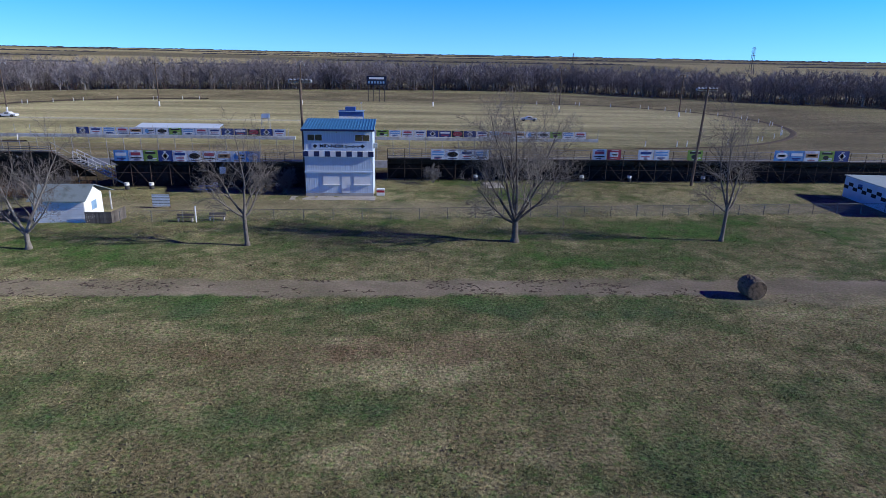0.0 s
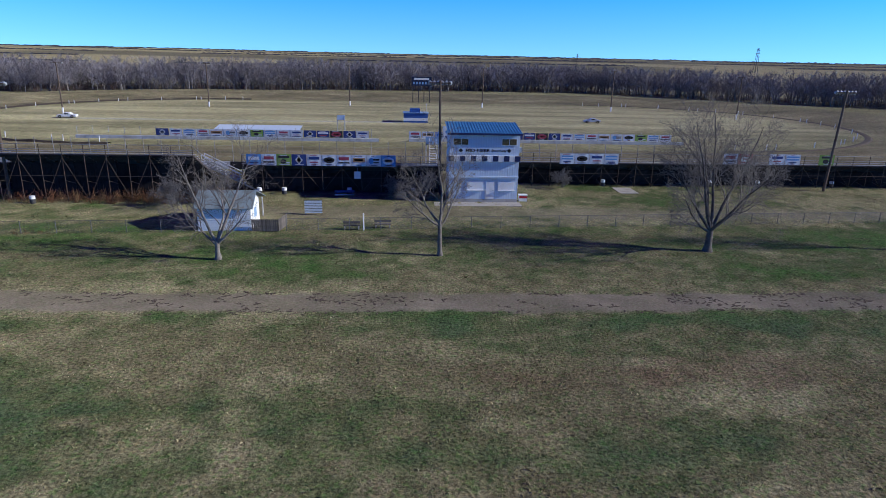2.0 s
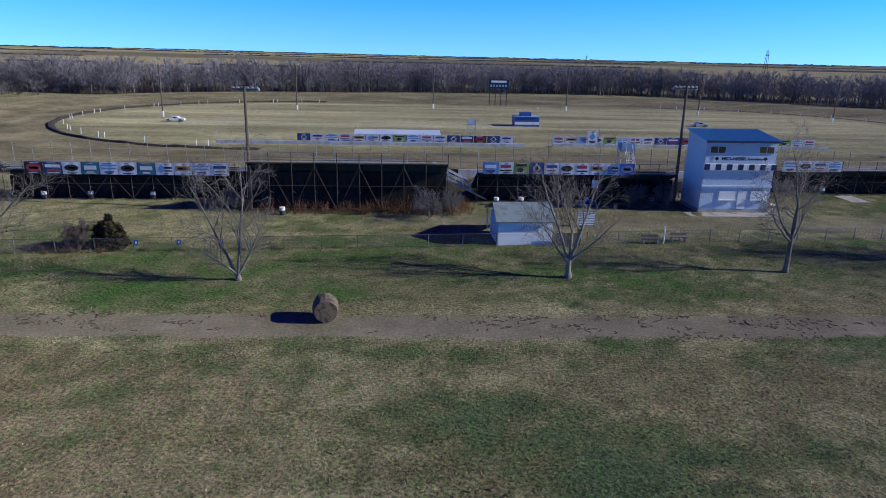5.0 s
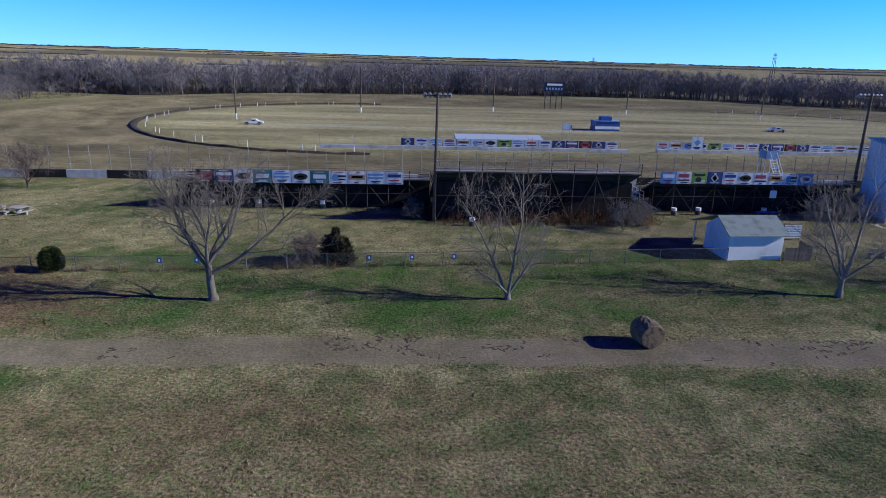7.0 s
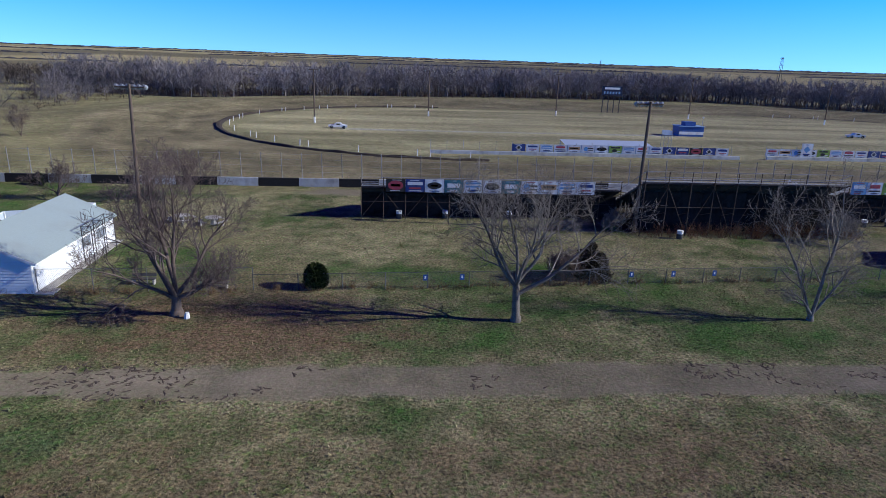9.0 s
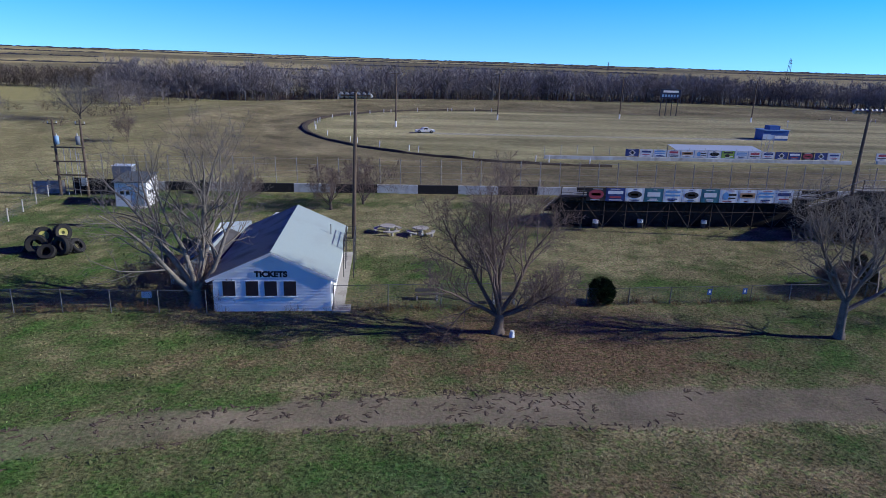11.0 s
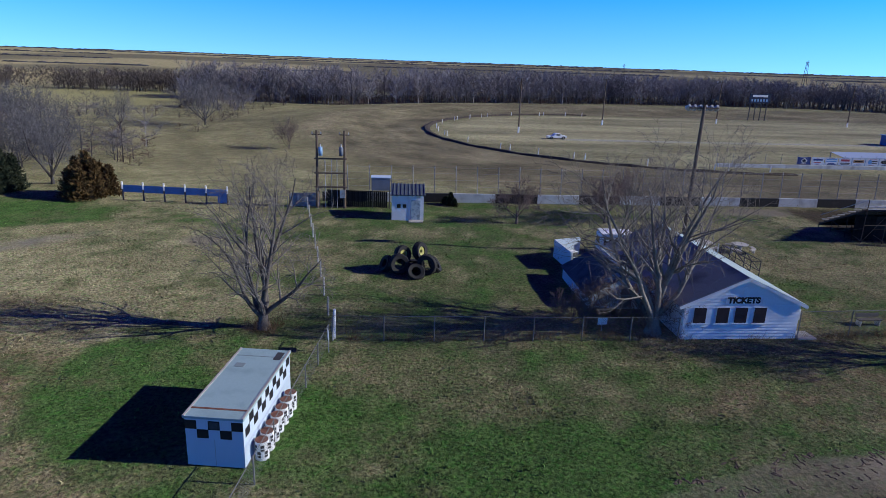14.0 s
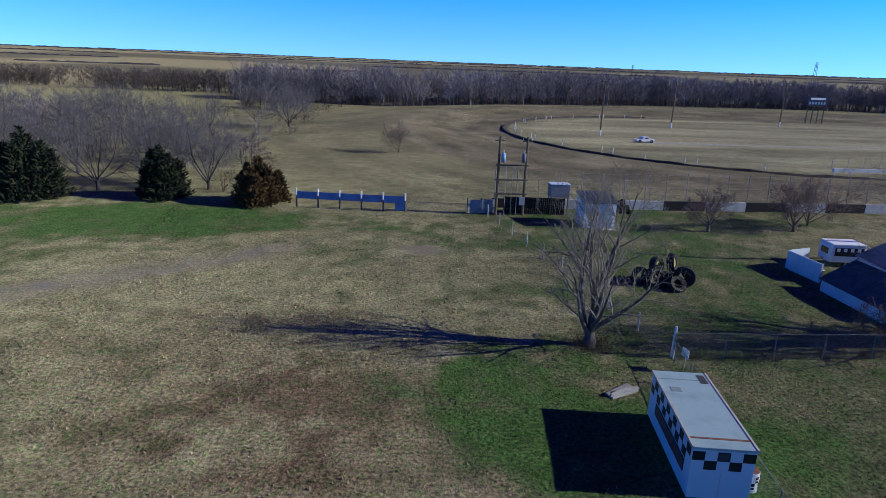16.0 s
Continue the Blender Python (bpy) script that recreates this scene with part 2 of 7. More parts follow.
# ---- mesh tools ----
class Mesh:
    """Collects corners and faces of one mesh."""

    def __init__(self):
        self.v, self.f = [], []

    def face(self, *pts):
        k = len(self.v)
        self.v += [tuple(p) for p in pts]
        self.f.append(tuple(range(k, k + len(pts))))
        return self

    def box(self, x0, y0, z0, x1, y1, z1):
        k = len(self.v)
        self.v += [(x, y, z) for z in (z0, z1) for x, y in ((x0, y0), (x1, y0), (x1, y1), (x0, y1))]
        self.f += [tuple(k + i for i in q) for q in ((3, 2, 1, 0), (4, 5, 6, 7), (0, 1, 5, 4), (1, 2, 6, 5), (2, 3, 7, 6), (3, 0, 4, 7))]
        return self

    def tube(self, p, q, r, n=6, r2=None, caps=True):
        p, q = Vector(p), Vector(q)
        d = (q - p).normalized()
        a = d.orthogonal().normalized()
        b = d.cross(a)
        k, r2 = len(self.v), r if r2 is None else r2
        for c, rr in ((p, r), (q, r2)):
            for i in range(n):
                t = 2 * math.pi * i / n
                self.v.append(tuple(c + rr * (math.cos(t) * a + math.sin(t) * b)))
        for i in range(n):
            j = (i + 1) % n
            self.f.append((k + i, k + j, k + n + j, k + n + i))
        if caps:
            self.f += [tuple(k + i for i in reversed(range(n))), tuple(k + n + i for i in range(n))]
        return self

    def bar(self, p, q, w, h):
        """A square bar from p to q, w across and h high."""
        p, q = Vector(p), Vector(q)
        d = (q - p).normalized()
        s = d.cross(Vector((0, 0, 1)))
        s = s.normalized() if s.length > 1e-4 else Vector((1, 0, 0))
        u = s.cross(d)
        k = len(self.v)
        for c in (p, q):
            for a, b in ((-1, -1), (1, -1), (1, 1), (-1, 1)):
                self.v.append(tuple(c + s * (a * w / 2) + u * (b * h / 2)))
        self.f += [tuple(k + i for i in g) for g in ((3, 2, 1, 0), (4, 5, 6, 7), (0, 1, 5, 4), (1, 2, 6, 5), (2, 3, 7, 6), (3, 0, 4, 7))]
        return self

    def ring(self, c, axis, r0, r1, half, n=24):
        """A wheel or washer round an axis."""
        c, d = Vector(c), Vector(axis).normalized()
        a = d.orthogonal().normalized()
        b = d.cross(a)
        k = len(self.v)
        for rr, h in ((r0, -half * 0.8), (r1 * 0.93, -half), (r1, -half * 0.6), (r1, half * 0.6), (r1 * 0.93, half), (r0, half * 0.8)):
            for i in range(n):
                t = 2 * math.pi * i / n
                self.v.append(tuple(c + d * h + rr * (math.cos(t) * a + math.sin(t) * b)))
        for s in range(6):
            for i in range(n):
                j, s2 = (i + 1) % n, (s + 1) % 6
                self.f.append((k + s * n + i, k + s * n + j, k + s2 * n + j, k + s2 * n + i))
        return self

    def ribbed(self, o, u, v, width, height, pitch, depth, lap=False, thick=0.03):
        """A sheet from corner o, width along u and height along v, folded across u: ribs, or laps like siding boards."""
        o, u, v = Vector(o), Vector(u).normalized(), Vector(v).normalized()
        w = u.cross(v)
        xs, n = [], max(1, round(width / pitch))
        for i in range(n):
            a = i * width / n
            s = width / n
            xs += [(a, depth), (a + s * 0.985, 0.0)] if lap else [(a, 0), (a + s * 0.68, 0), (a + s * 0.74, depth), (a + s * 0.92, depth)]
        xs.append((width, depth if lap else 0))
        k = len(self.v)
        for x, h in xs:
            self.v += [tuple(o + u * x + w * h), tuple(o + u * x + w * h + v * height), tuple(o + u * x - w * thick), tuple(o + u * x - w * thick + v * height)]
        m = len(xs)
        for i in range(m - 1):
            a, b = k + 4 * i, k + 4 * i + 4
            self.f += [(a, b, b + 1, a + 1), (a + 3, b + 3, b + 2, a + 2), (a + 2, b + 2, b, a), (a + 1, b + 1, b + 3, a + 3)]
        self.f += [(k, k + 1, k + 3, k + 2), (k + 4 * m - 4, k + 4 * m - 2, k + 4 * m - 1, k + 4 * m - 3)]
        return self

    def disc(self, c, rx, rz, y, n=20):
        """An ellipse facing -y."""
        self.face(*[(c[0] + rx * math.cos(2 * math.pi * i / n), y, c[1] + rz * math.sin(2 * math.pi * i / n)) for i in range(n)])
        return self

    def data(self, name, material, smooth=False):
        me = bpy.data.meshes.new(name)
        me.from_pydata(self.v, [], self.f)
        me.materials.append(material)
        if smooth:
            me.shade_smooth()
        me.update()
        return me


def raw(name, verts, faces, material, tones=None, smooth=False):
    """One mesh from arrays, with an optional colour for every corner."""
    me = bpy.data.meshes.new(name)
    verts, faces = np.asarray(verts, np.float32), np.asarray(faces, np.int32)
    me.vertices.add(len(verts))
    me.vertices.foreach_set("co", verts.ravel())
    me.loops.add(faces.size)
    me.loops.foreach_set("vertex_index", faces.ravel())
    me.polygons.add(len(faces))
    me.polygons.foreach_set("loop_start", np.arange(0, faces.size, faces.shape[1], dtype=np.int32))
    me.update(calc_edges=True)
    if tones is not None:
        layer = me.color_attributes.new("tone", "FLOAT_COLOR", "POINT")
        tones = np.asarray(tones)
        layer.data.foreach_set("color", (tones if tones.shape[1] == 4 else np.c_[tones, np.ones(len(tones))]).astype(np.float32).ravel())
    me.materials.append(material)
    if smooth:
        me.shade_smooth()
    return me


def part(name, m, material, parent, label="", smooth=False):
    """One mesh object under a thing or a part. m: a Mesh, or mesh data to share."""
    ob = new(name, m.data(name, material, smooth) if isinstance(m, Mesh) else m)
    ob.parent = parent
    return tagged(ob, label)


def thing(name, at, label, category, turn=0.0, group="", kind=""):
    ob = new(name)
    ob.empty_display_size = 0.3
    ob.matrix_basis = pose(*at, 0, 0, turn)
    return tagged(ob, label, category, group, kind)


def lettering(name, text, size, at, material, parent, width=None, bold=0.0, shear=0.0):
    """Words facing -y, centred at a place."""
    cu = bpy.data.curves.new(name, "FONT")
    cu.body, cu.size, cu.align_x, cu.align_y, cu.extrude, cu.offset, cu.shear = text, size, "CENTER", "CENTER", 0.006, bold, shear
    tmp = bpy.data.objects.new(name, cu)
    me = bpy.data.meshes.new_from_object(tmp)
    bpy.data.objects.remove(tmp)
    me.materials.clear()
    me.materials.append(material)
    ob = new(name, me)
    ob.parent = parent
    xs = [v.co.x for v in me.vertices]
    s = width / (max(xs) - min(xs)) if width else 1.0
    ob.matrix_basis = pose(*at, 90) @ Matrix.Diagonal((s, 1, 1, 1))
    return ob


# ---- ground ----
def smooth01(x, a, b):
    t = np.clip((np.asarray(x, float) - a) / (b - a), 0, 1)
    return t * t * (3 - 2 * t)


def wobble(x, y, size, seed=0, octaves=4):
    """Soft random field of about -1 to 1 over arrays of places."""
    x, y = np.asarray(x, float), np.asarray(y, float)
    out, amp, rng = np.zeros(np.broadcast(x, y).shape), 1.0, np.random.RandomState(seed)
    for o in range(octaves):
        table = rng.rand(257, 257) * 2 - 1
        table[256], table[:, 256] = table[0], table[:, 0]
        fx, fy = x / size * 2**o + 7.3 * o, y / size * 2**o + 3.1 * o
        ix, iy = np.floor(fx).astype(int), np.floor(fy).astype(int)
        ax, ay = fx - ix, fy - iy
        ax, ay = ax * ax * (3 - 2 * ax), ay * ay * (3 - 2 * ay)
        ix, iy = ix % 256, iy % 256
        out += amp * ((table[ix, iy] * (1 - ax) + table[ix + 1, iy] * ax) * (1 - ay) + (table[ix, iy + 1] * (1 - ax) + table[ix + 1, iy + 1] * ax) * ay)
        amp *= 0.55
    return out


TURN_L, TURN_R, TURN_Y, TURN_RAD = -72.0, 45.0, 183.0, 57.5     # centres and radius of the infield's two ends


def oval(x, y):
    """Metres outwards from the infield's edge."""
    return np.hypot(np.asarray(x) - np.clip(x, TURN_L, TURN_R), np.asarray(y) - TURN_Y) - TURN_RAD


def road_line(x):
    return 47.4 + 1.6 * smooth01(-np.asarray(x), 20, 85) - 0.011 * np.clip(-112 - np.asarray(x), 0, 60) ** 2


def wood_edge(x):
    """Where the woods begin, for each x."""
    return 262 + 60 * smooth01(x, -150, 10) - 70 * smooth01(x, 60, 170) - 25 * smooth01(x, 150, 300) + 6 * wobble(x, 0 * x, 40, 12)


def ground_height(x, y):
    x, y = np.asarray(x, float), np.asarray(y, float)
    d = oval(x, y)
    bank = 1.5 * smooth01(d, 8, 26) * (1 - smooth01(d, 30, 60)) * smooth01(y, 135, 185)
    far = np.hypot(x + 70, y)
    hill = 8 * smooth01(far, 1200, 4200) * (1 + 0.5 * wobble(x, y, 1500, 5)) * (0.55 + 0.6 * smooth01(-x, -500, 2500)) - 5 * smooth01(far, 300, 500) * (1 - smooth01(far, 900, 2500))
    hill *= smooth01(y, 120, 600)
    return bank + hill + (0.05 * wobble(x, y, 5.0, 9, 3) + 0.035 * wobble(x, y, 1.5, 10, 2)) * (1 - smooth01(far, 150, 300))


GREEN, OLIVE, TAN, STRAW = np.array((0.078, 0.14, 0.038)), np.array((0.132, 0.146, 0.066)), np.array((0.2, 0.178, 0.096)), np.array((0.34, 0.303, 0.175))
DIRT, STAND_SHADE, TRACK = np.array((0.255, 0.217, 0.162)), np.array((0.12, 0.085, 0.06)), np.array((0.2, 0.16, 0.105))


def blob(x, y, cx, cy, rx, ry):
    return np.exp(-(((x - cx) / rx) ** 2 + ((y - cy) / ry) ** 2))


def swath(x, y, cx, cy, rx, ry, rag):
    """A patch of turf with a ragged edge."""
    u, v = (x - cx) / (rx * 1.12), (y - cy) / (ry * 1.12)
    return 1 - smooth01(np.sqrt(u * u + v * v) + rag, 0.65, 1.3)


# patches of the turf: place, half widths, how much greener or drier
MEADOW = [(-11, 44.3, 13, 2.2, 0.62), (11, 43.6, 14, 2.2, 0.5), (-4, 28.8, 6.5, 2.8, 0.55), (-18, 30.8, 5, 2.6, 0.5), (1, 24.0, 6.2, 1.4, 0.55), (12, 27.7, 2.4, 2.9, 0.45), (14, 23.7, 4, 1.6, 0.5), (-3, 31.5, 3.3, 2.6, 0.4),
          (-6, 40.2, 7, 1.5, 0.42), (-39, 34.6, 6, 3.4, 0.62), (-28, 33.4, 6, 2.3, 0.45), (-45, 37.0, 6, 2.6, 0.5), (-36, 29, 5, 3, 0.4)]
MARGIN = [(-43, 44.1, 1.8, 1.0, 0.75), (-48, 44.3, 1.6, 0.9, 0.7), (-34, 44.7, 3, 1.1, 0.6), (-68, 54.5, 7, 2.6, 0.35), (-131, 55.5, 7, 4.2, 0.15), (-131, 49.4, 3, 2.6, 0.25), (-109, 44.0, 6, 1.1, 0.3), (-113, 54.7, 3.6, 1.3, 0.4),
          (-153, 57.5, 3.2, 6.4, 0.75), (-136, 56, 8, 9, 0.1), (-8, 36, 10, 2.4, -0.3), (11, 35, 15, 2.6, -0.3), (-12, 25.2, 5.5, 1.4, -0.35), (-27, 39, 10, 2.4, -0.35)]
RUSSET = [(-80, 33, 34, 11, 0.36), (-100, 40, 12, 5, 0.22), (1, 37.1, 4.6, 2.5, 0.6), (-8, 36, 5, 1.1, 0.45), (-14, 36.8, 4, 1, 0.35), (-95, 56.4, 12, 4.6, 0.35), (-120, 54.2, 6, 2, 0.4), (-121, 48.1, 7.4, 1.9, 0.3)]


def ground_tone(x, y):
    """Colour of the turf and soil at places, stand shade painted in, and how much of it is bare."""
    x, y = np.asarray(x, float), np.asarray(y, float)
    w1, w2, w3 = wobble(x, y, 14, 1), wobble(x * 0.6, y, 4.5, 2), wobble(x, y, 1.3, 3)
    rag = 0.3 * wobble(x, y * 1.4, 2.6, 81, 3)
    lush = 0.06 + 0.0 * x
    lush += 0.54 * smooth01(y, 50, 53) * (1 - smooth01(y, 67, 71)) * smooth01(x, -98, -84)
    lush += 0.75 * blob(x, y, -132, 49, 19, 13) + 0.85 * blob(x, y, -134, 78, 13, 15) + 0.7 * blob(x, y, -149, 52, 6, 6)
    lush += 1.0 * swath(x, y, -186, 93, 24, 5.5, rag) + 0.35 * blob(x, y, -116, 97, 26, 5) + 0.4 * blob(x, y, 14, 86, 14, 5) + 0.25 * blob(x, y, -100, 69, 9, 5)
    lush += 0.2 * blob(x, y, -165, 78, 12, 5)
    lush += sum(a * swath(x, y, cx, cy, rx, ry, rag) for cx, cy, rx, ry, a in MEADOW + MARGIN)
    calm = 1 - 0.55 * smooth01(-y, -46, -43) * smooth01(x, -112, -100) * (1 - smooth01(x, -48, -36))
    lush -= 0.5 * blob(x, y, -168, 56, 17, 24) + 0.3 * blob(x, y, -78, 34, 27, 12)
    lush += 0.06 * (1 - smooth01(y, 40, 46)) * (1 - blob(x, y, -166, 45, 18, 30)) + 0.4 * blob(x, y, -133, 42, 22, 12)
    lush = np.clip(0.8 * lush + calm * (0.24 * w1 + 0.34 * w2) + 0.36 * w3, 0, 1)
    lush = lush * (1 - 0.85 * smooth01(y, 105, 112))
    straw = np.clip(0.42 + 0.5 * wobble(x, y * 1.5, 9, 4) + 0.3 * w2 + 0.35 * wobble(x, y * 1.4, 1.6, 73, 2), 0, 1)
    straw = np.clip(straw + 0.45 * blob(x, y, -166, 62, 22, 24) + 0.25 * smooth01(oval(x, y), 2, -6) + 0.25 * smooth01(y, 67, 71) * (1 - smooth01(y, 97, 100)), 0, 1)
    brown = np.clip(1.0 * blob(x, y, -96, 55.5, 17, 4.5) + 0.6 * blob(x, y, -102, 62, 12, 5) + 0.5 * blob(x, y, -153, 44, 7, 8) + 0.35 * blob(x, y, -157, 55, 7, 7) + sum(a * swath(x, y, cx, cy, rx, ry, rag) for cx, cy, rx, ry, a in RUSSET) + 0.6 * blob(x, y, -162, 52, 15, 16) * np.clip(0.35 + 0.9 * w2 + 0.6 * w3, 0, 1) + (0.8 * blob(x, y, -163, 60, 6, 4) + 0.6 * blob(x, y, -168, 55, 4, 4) + 0.6 * blob(x, y, -166, 68, 6, 3)) * np.clip(0.2 + 1.5 * w3, 0, 1) + 0.25 * w2, 0, 1)
    dry = TAN + (STRAW - TAN) * straw[..., None]
    dry = dry + (np.array((0.185, 0.13, 0.08)) - dry) * brown[..., None]
    turf = dry + (OLIVE - dry) * np.clip(lush * 2, 0, 1)[..., None]
    near_ = (1 - smooth01(y, 42, 47)) * smooth01(x, -118, -104)
    green = GREEN + (np.array((0.095, 0.13, 0.062)) - GREEN) * near_[..., None]
    turf = turf + (green - turf) * np.clip(lush * 2 - 1, 0, 1)[..., None]
    off = np.abs(y - road_line(x)) + 0.3 * w3 + 0.3 * w2
    half = 1.65 - 0.5 * smooth01(-x, 96, 116)
    road = (1 - smooth01(off, half - 0.25, half + 0.3)) * (1 - 0.9 * smooth01(-x, 114, 138)) * (0.92 + 0.2 * w2)
    path = (1 - smooth01(np.abs(y - 74.8 - 1.2 * w1) + 0.8 * w2, 1.2, 3.6)) * smooth01(x, -60, -40) * 0.45
    drive = (1 - smooth01(np.abs(y - 72.6 - 0.66 * (x + 185)) * 0.83 + 0.6 * w2, 0.9, 2.4)) * smooth01(-x, 164, 172) * np.clip(0.55 + 0.5 * w2 + 0.3 * w3, 0.1, 0.9)
    worn = 0.8 * swath(x, y, -156.1, 83.8, 1.7, 1.6, rag) + 0.55 * swath(x, y, 31, 46.5, 7, 3.0, rag) + 0.9 * swath(x, y, -94.5, 98, 5, 2.0, rag)
    bare = np.clip(np.maximum(np.maximum(road, path), np.maximum(drive, worn)), 0, 1)
    d = oval(x, y)
    lane = smooth01(d, -1, 2) * (1 - smooth01(d, 27, 34)) * smooth01(y, 100.5, 102)
    soil = DIRT * (0.9 + 0.2 * w2[..., None])
    soil = soil + (np.array((0.2, 0.178, 0.155)) - soil) * smooth01(-x, 158, 166)[..., None]
    tone = turf + (soil - turf) * bare[..., None]
    tone = tone + (TRACK * (1 + 0.25 * wobble(x, y * 3, 12, 6)[..., None]) - tone) * (lane * 0.75)[..., None]
    streak = wobble(d, np.arctan2(y - TURN_Y, x + 60) * 30, 4.0, 71, 3)
    ringed = smooth01(d, 0, 4) * (1 - smooth01(d, 55, 75)) * smooth01(y, 102, 106)
    tone = tone * (1 + 0.3 * (streak * ringed)[..., None])
    inner = smooth01(-d, 2, 9) * (0.4 + 0.6 * smooth01(y, 158, 167)) * (1 - 0.4 * smooth01(wobble(x, y * 2.5, 30, 16), 0.0, 0.6)) * (1 - 0.35 * smooth01(wobble(x * 0.4, y * 2, 8, 17), 0.0, 0.6))
    tone = tone + (np.array((0.43, 0.37, 0.225)) - tone) * (inner * 0.9)[..., None]
    tone = tone * (1 + 0.3 * (smooth01(-d, 0, 6) * wobble(x * 0.16, y * 1.3, 6, 72, 3))[..., None])
    strip = (1 - smooth01(np.abs(y - 170 - 0.02 * (x + 60)), 0.9, 1.8)) * smooth01(x, -104, -98) * (1 - smooth01(x, -22, -12))
    tone = tone + (np.array((0.42, 0.39, 0.34)) - tone) * (strip * 0.85)[..., None]
    green_bank = smooth01(d, 26, 33) * (1 - smooth01(d, 50, 70)) * smooth01(y, 110, 130)
    tone = tone + (np.array((0.235, 0.2, 0.115)) * (1 + 0.3 * w1[..., None]) - tone) * (green_bank * 0.6)[..., None]
    # shade beneath the stands, painted into the ground colour behind each back line
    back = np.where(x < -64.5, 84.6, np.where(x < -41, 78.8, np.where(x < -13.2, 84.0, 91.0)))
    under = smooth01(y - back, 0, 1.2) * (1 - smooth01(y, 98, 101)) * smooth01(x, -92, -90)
    tone = tone + (STAND_SHADE * 0.45 - tone) * (under * 0.9)[..., None]
    far = np.hypot(x + 70, y - 100)
    patch = smooth01(wobble(x, y * 0.7, 420, 8, 2), -0.2, 0.2)[..., None]
    fields = np.array((0.36, 0.29, 0.16)) + (np.array((0.17, 0.14, 0.085)) - np.array((0.36, 0.29, 0.16))) * patch
    tone = tone + (fields - tone) * smooth01(far, 260, 420)[..., None]
    meadow = smooth01(y, 225, 245) * (1 - smooth01(y, 318, 330)) * smooth01(-x, 200, 215)
    tone = tone + (np.array((0.3, 0.265, 0.13)) - tone) * (meadow * 0.9)[..., None]
    floor_ = smooth01(y - wood_edge(x), -4, 4) * (1 - smooth01(y - wood_edge(x), 80, 95)) * smooth01(x, -225, -205)
    floor_ = np.maximum(floor_, (0.2 + 0.3 * w1) * smooth01(-x, 176, 184) * smooth01(y, 103, 108) * (1 - smooth01(y, 180, 215)))
    litter = np.array((0.1, 0.086, 0.074)) * (1 + 0.3 * w2[..., None])
    tone = tone + (litter - tone) * (floor_ * 0.9)[..., None]
    return np.clip(tone, 0.01, 0.9), bare


def steps(a, b, n, p=2.2):
    return a + (b - a) * np.linspace(0, 1, n + 1)[1:] ** p


GROUND = attr_mat("turf_and_soil", 0.95, 0.9, 0.55, 5.0)
gx = np.concatenate([steps(-215, -4800, 40)[::-1], np.arange(-215, 75, 0.5), steps(75, 4800, 40)])
gy = np.concatenate([steps(-70, -2500, 20)[::-1], np.arange(-70, 8, 2.0), np.arange(8, 22, 1.0), np.arange(22, 72, 0.4), np.arange(72, 106, 0.8), np.arange(106, 262, 1.6), steps(262, 4900, 60)])
GX, GY = np.meshgrid(gx, gy)
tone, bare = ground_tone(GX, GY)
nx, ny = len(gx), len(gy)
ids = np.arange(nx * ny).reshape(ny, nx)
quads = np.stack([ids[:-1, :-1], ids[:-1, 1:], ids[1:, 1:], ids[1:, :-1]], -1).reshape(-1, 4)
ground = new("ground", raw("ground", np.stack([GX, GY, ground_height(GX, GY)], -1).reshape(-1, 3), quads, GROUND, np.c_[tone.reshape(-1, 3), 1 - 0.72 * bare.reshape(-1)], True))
tagged(ground, "mown turf of green and dry straw patches with dirt tracks", "ground", kind="structure")


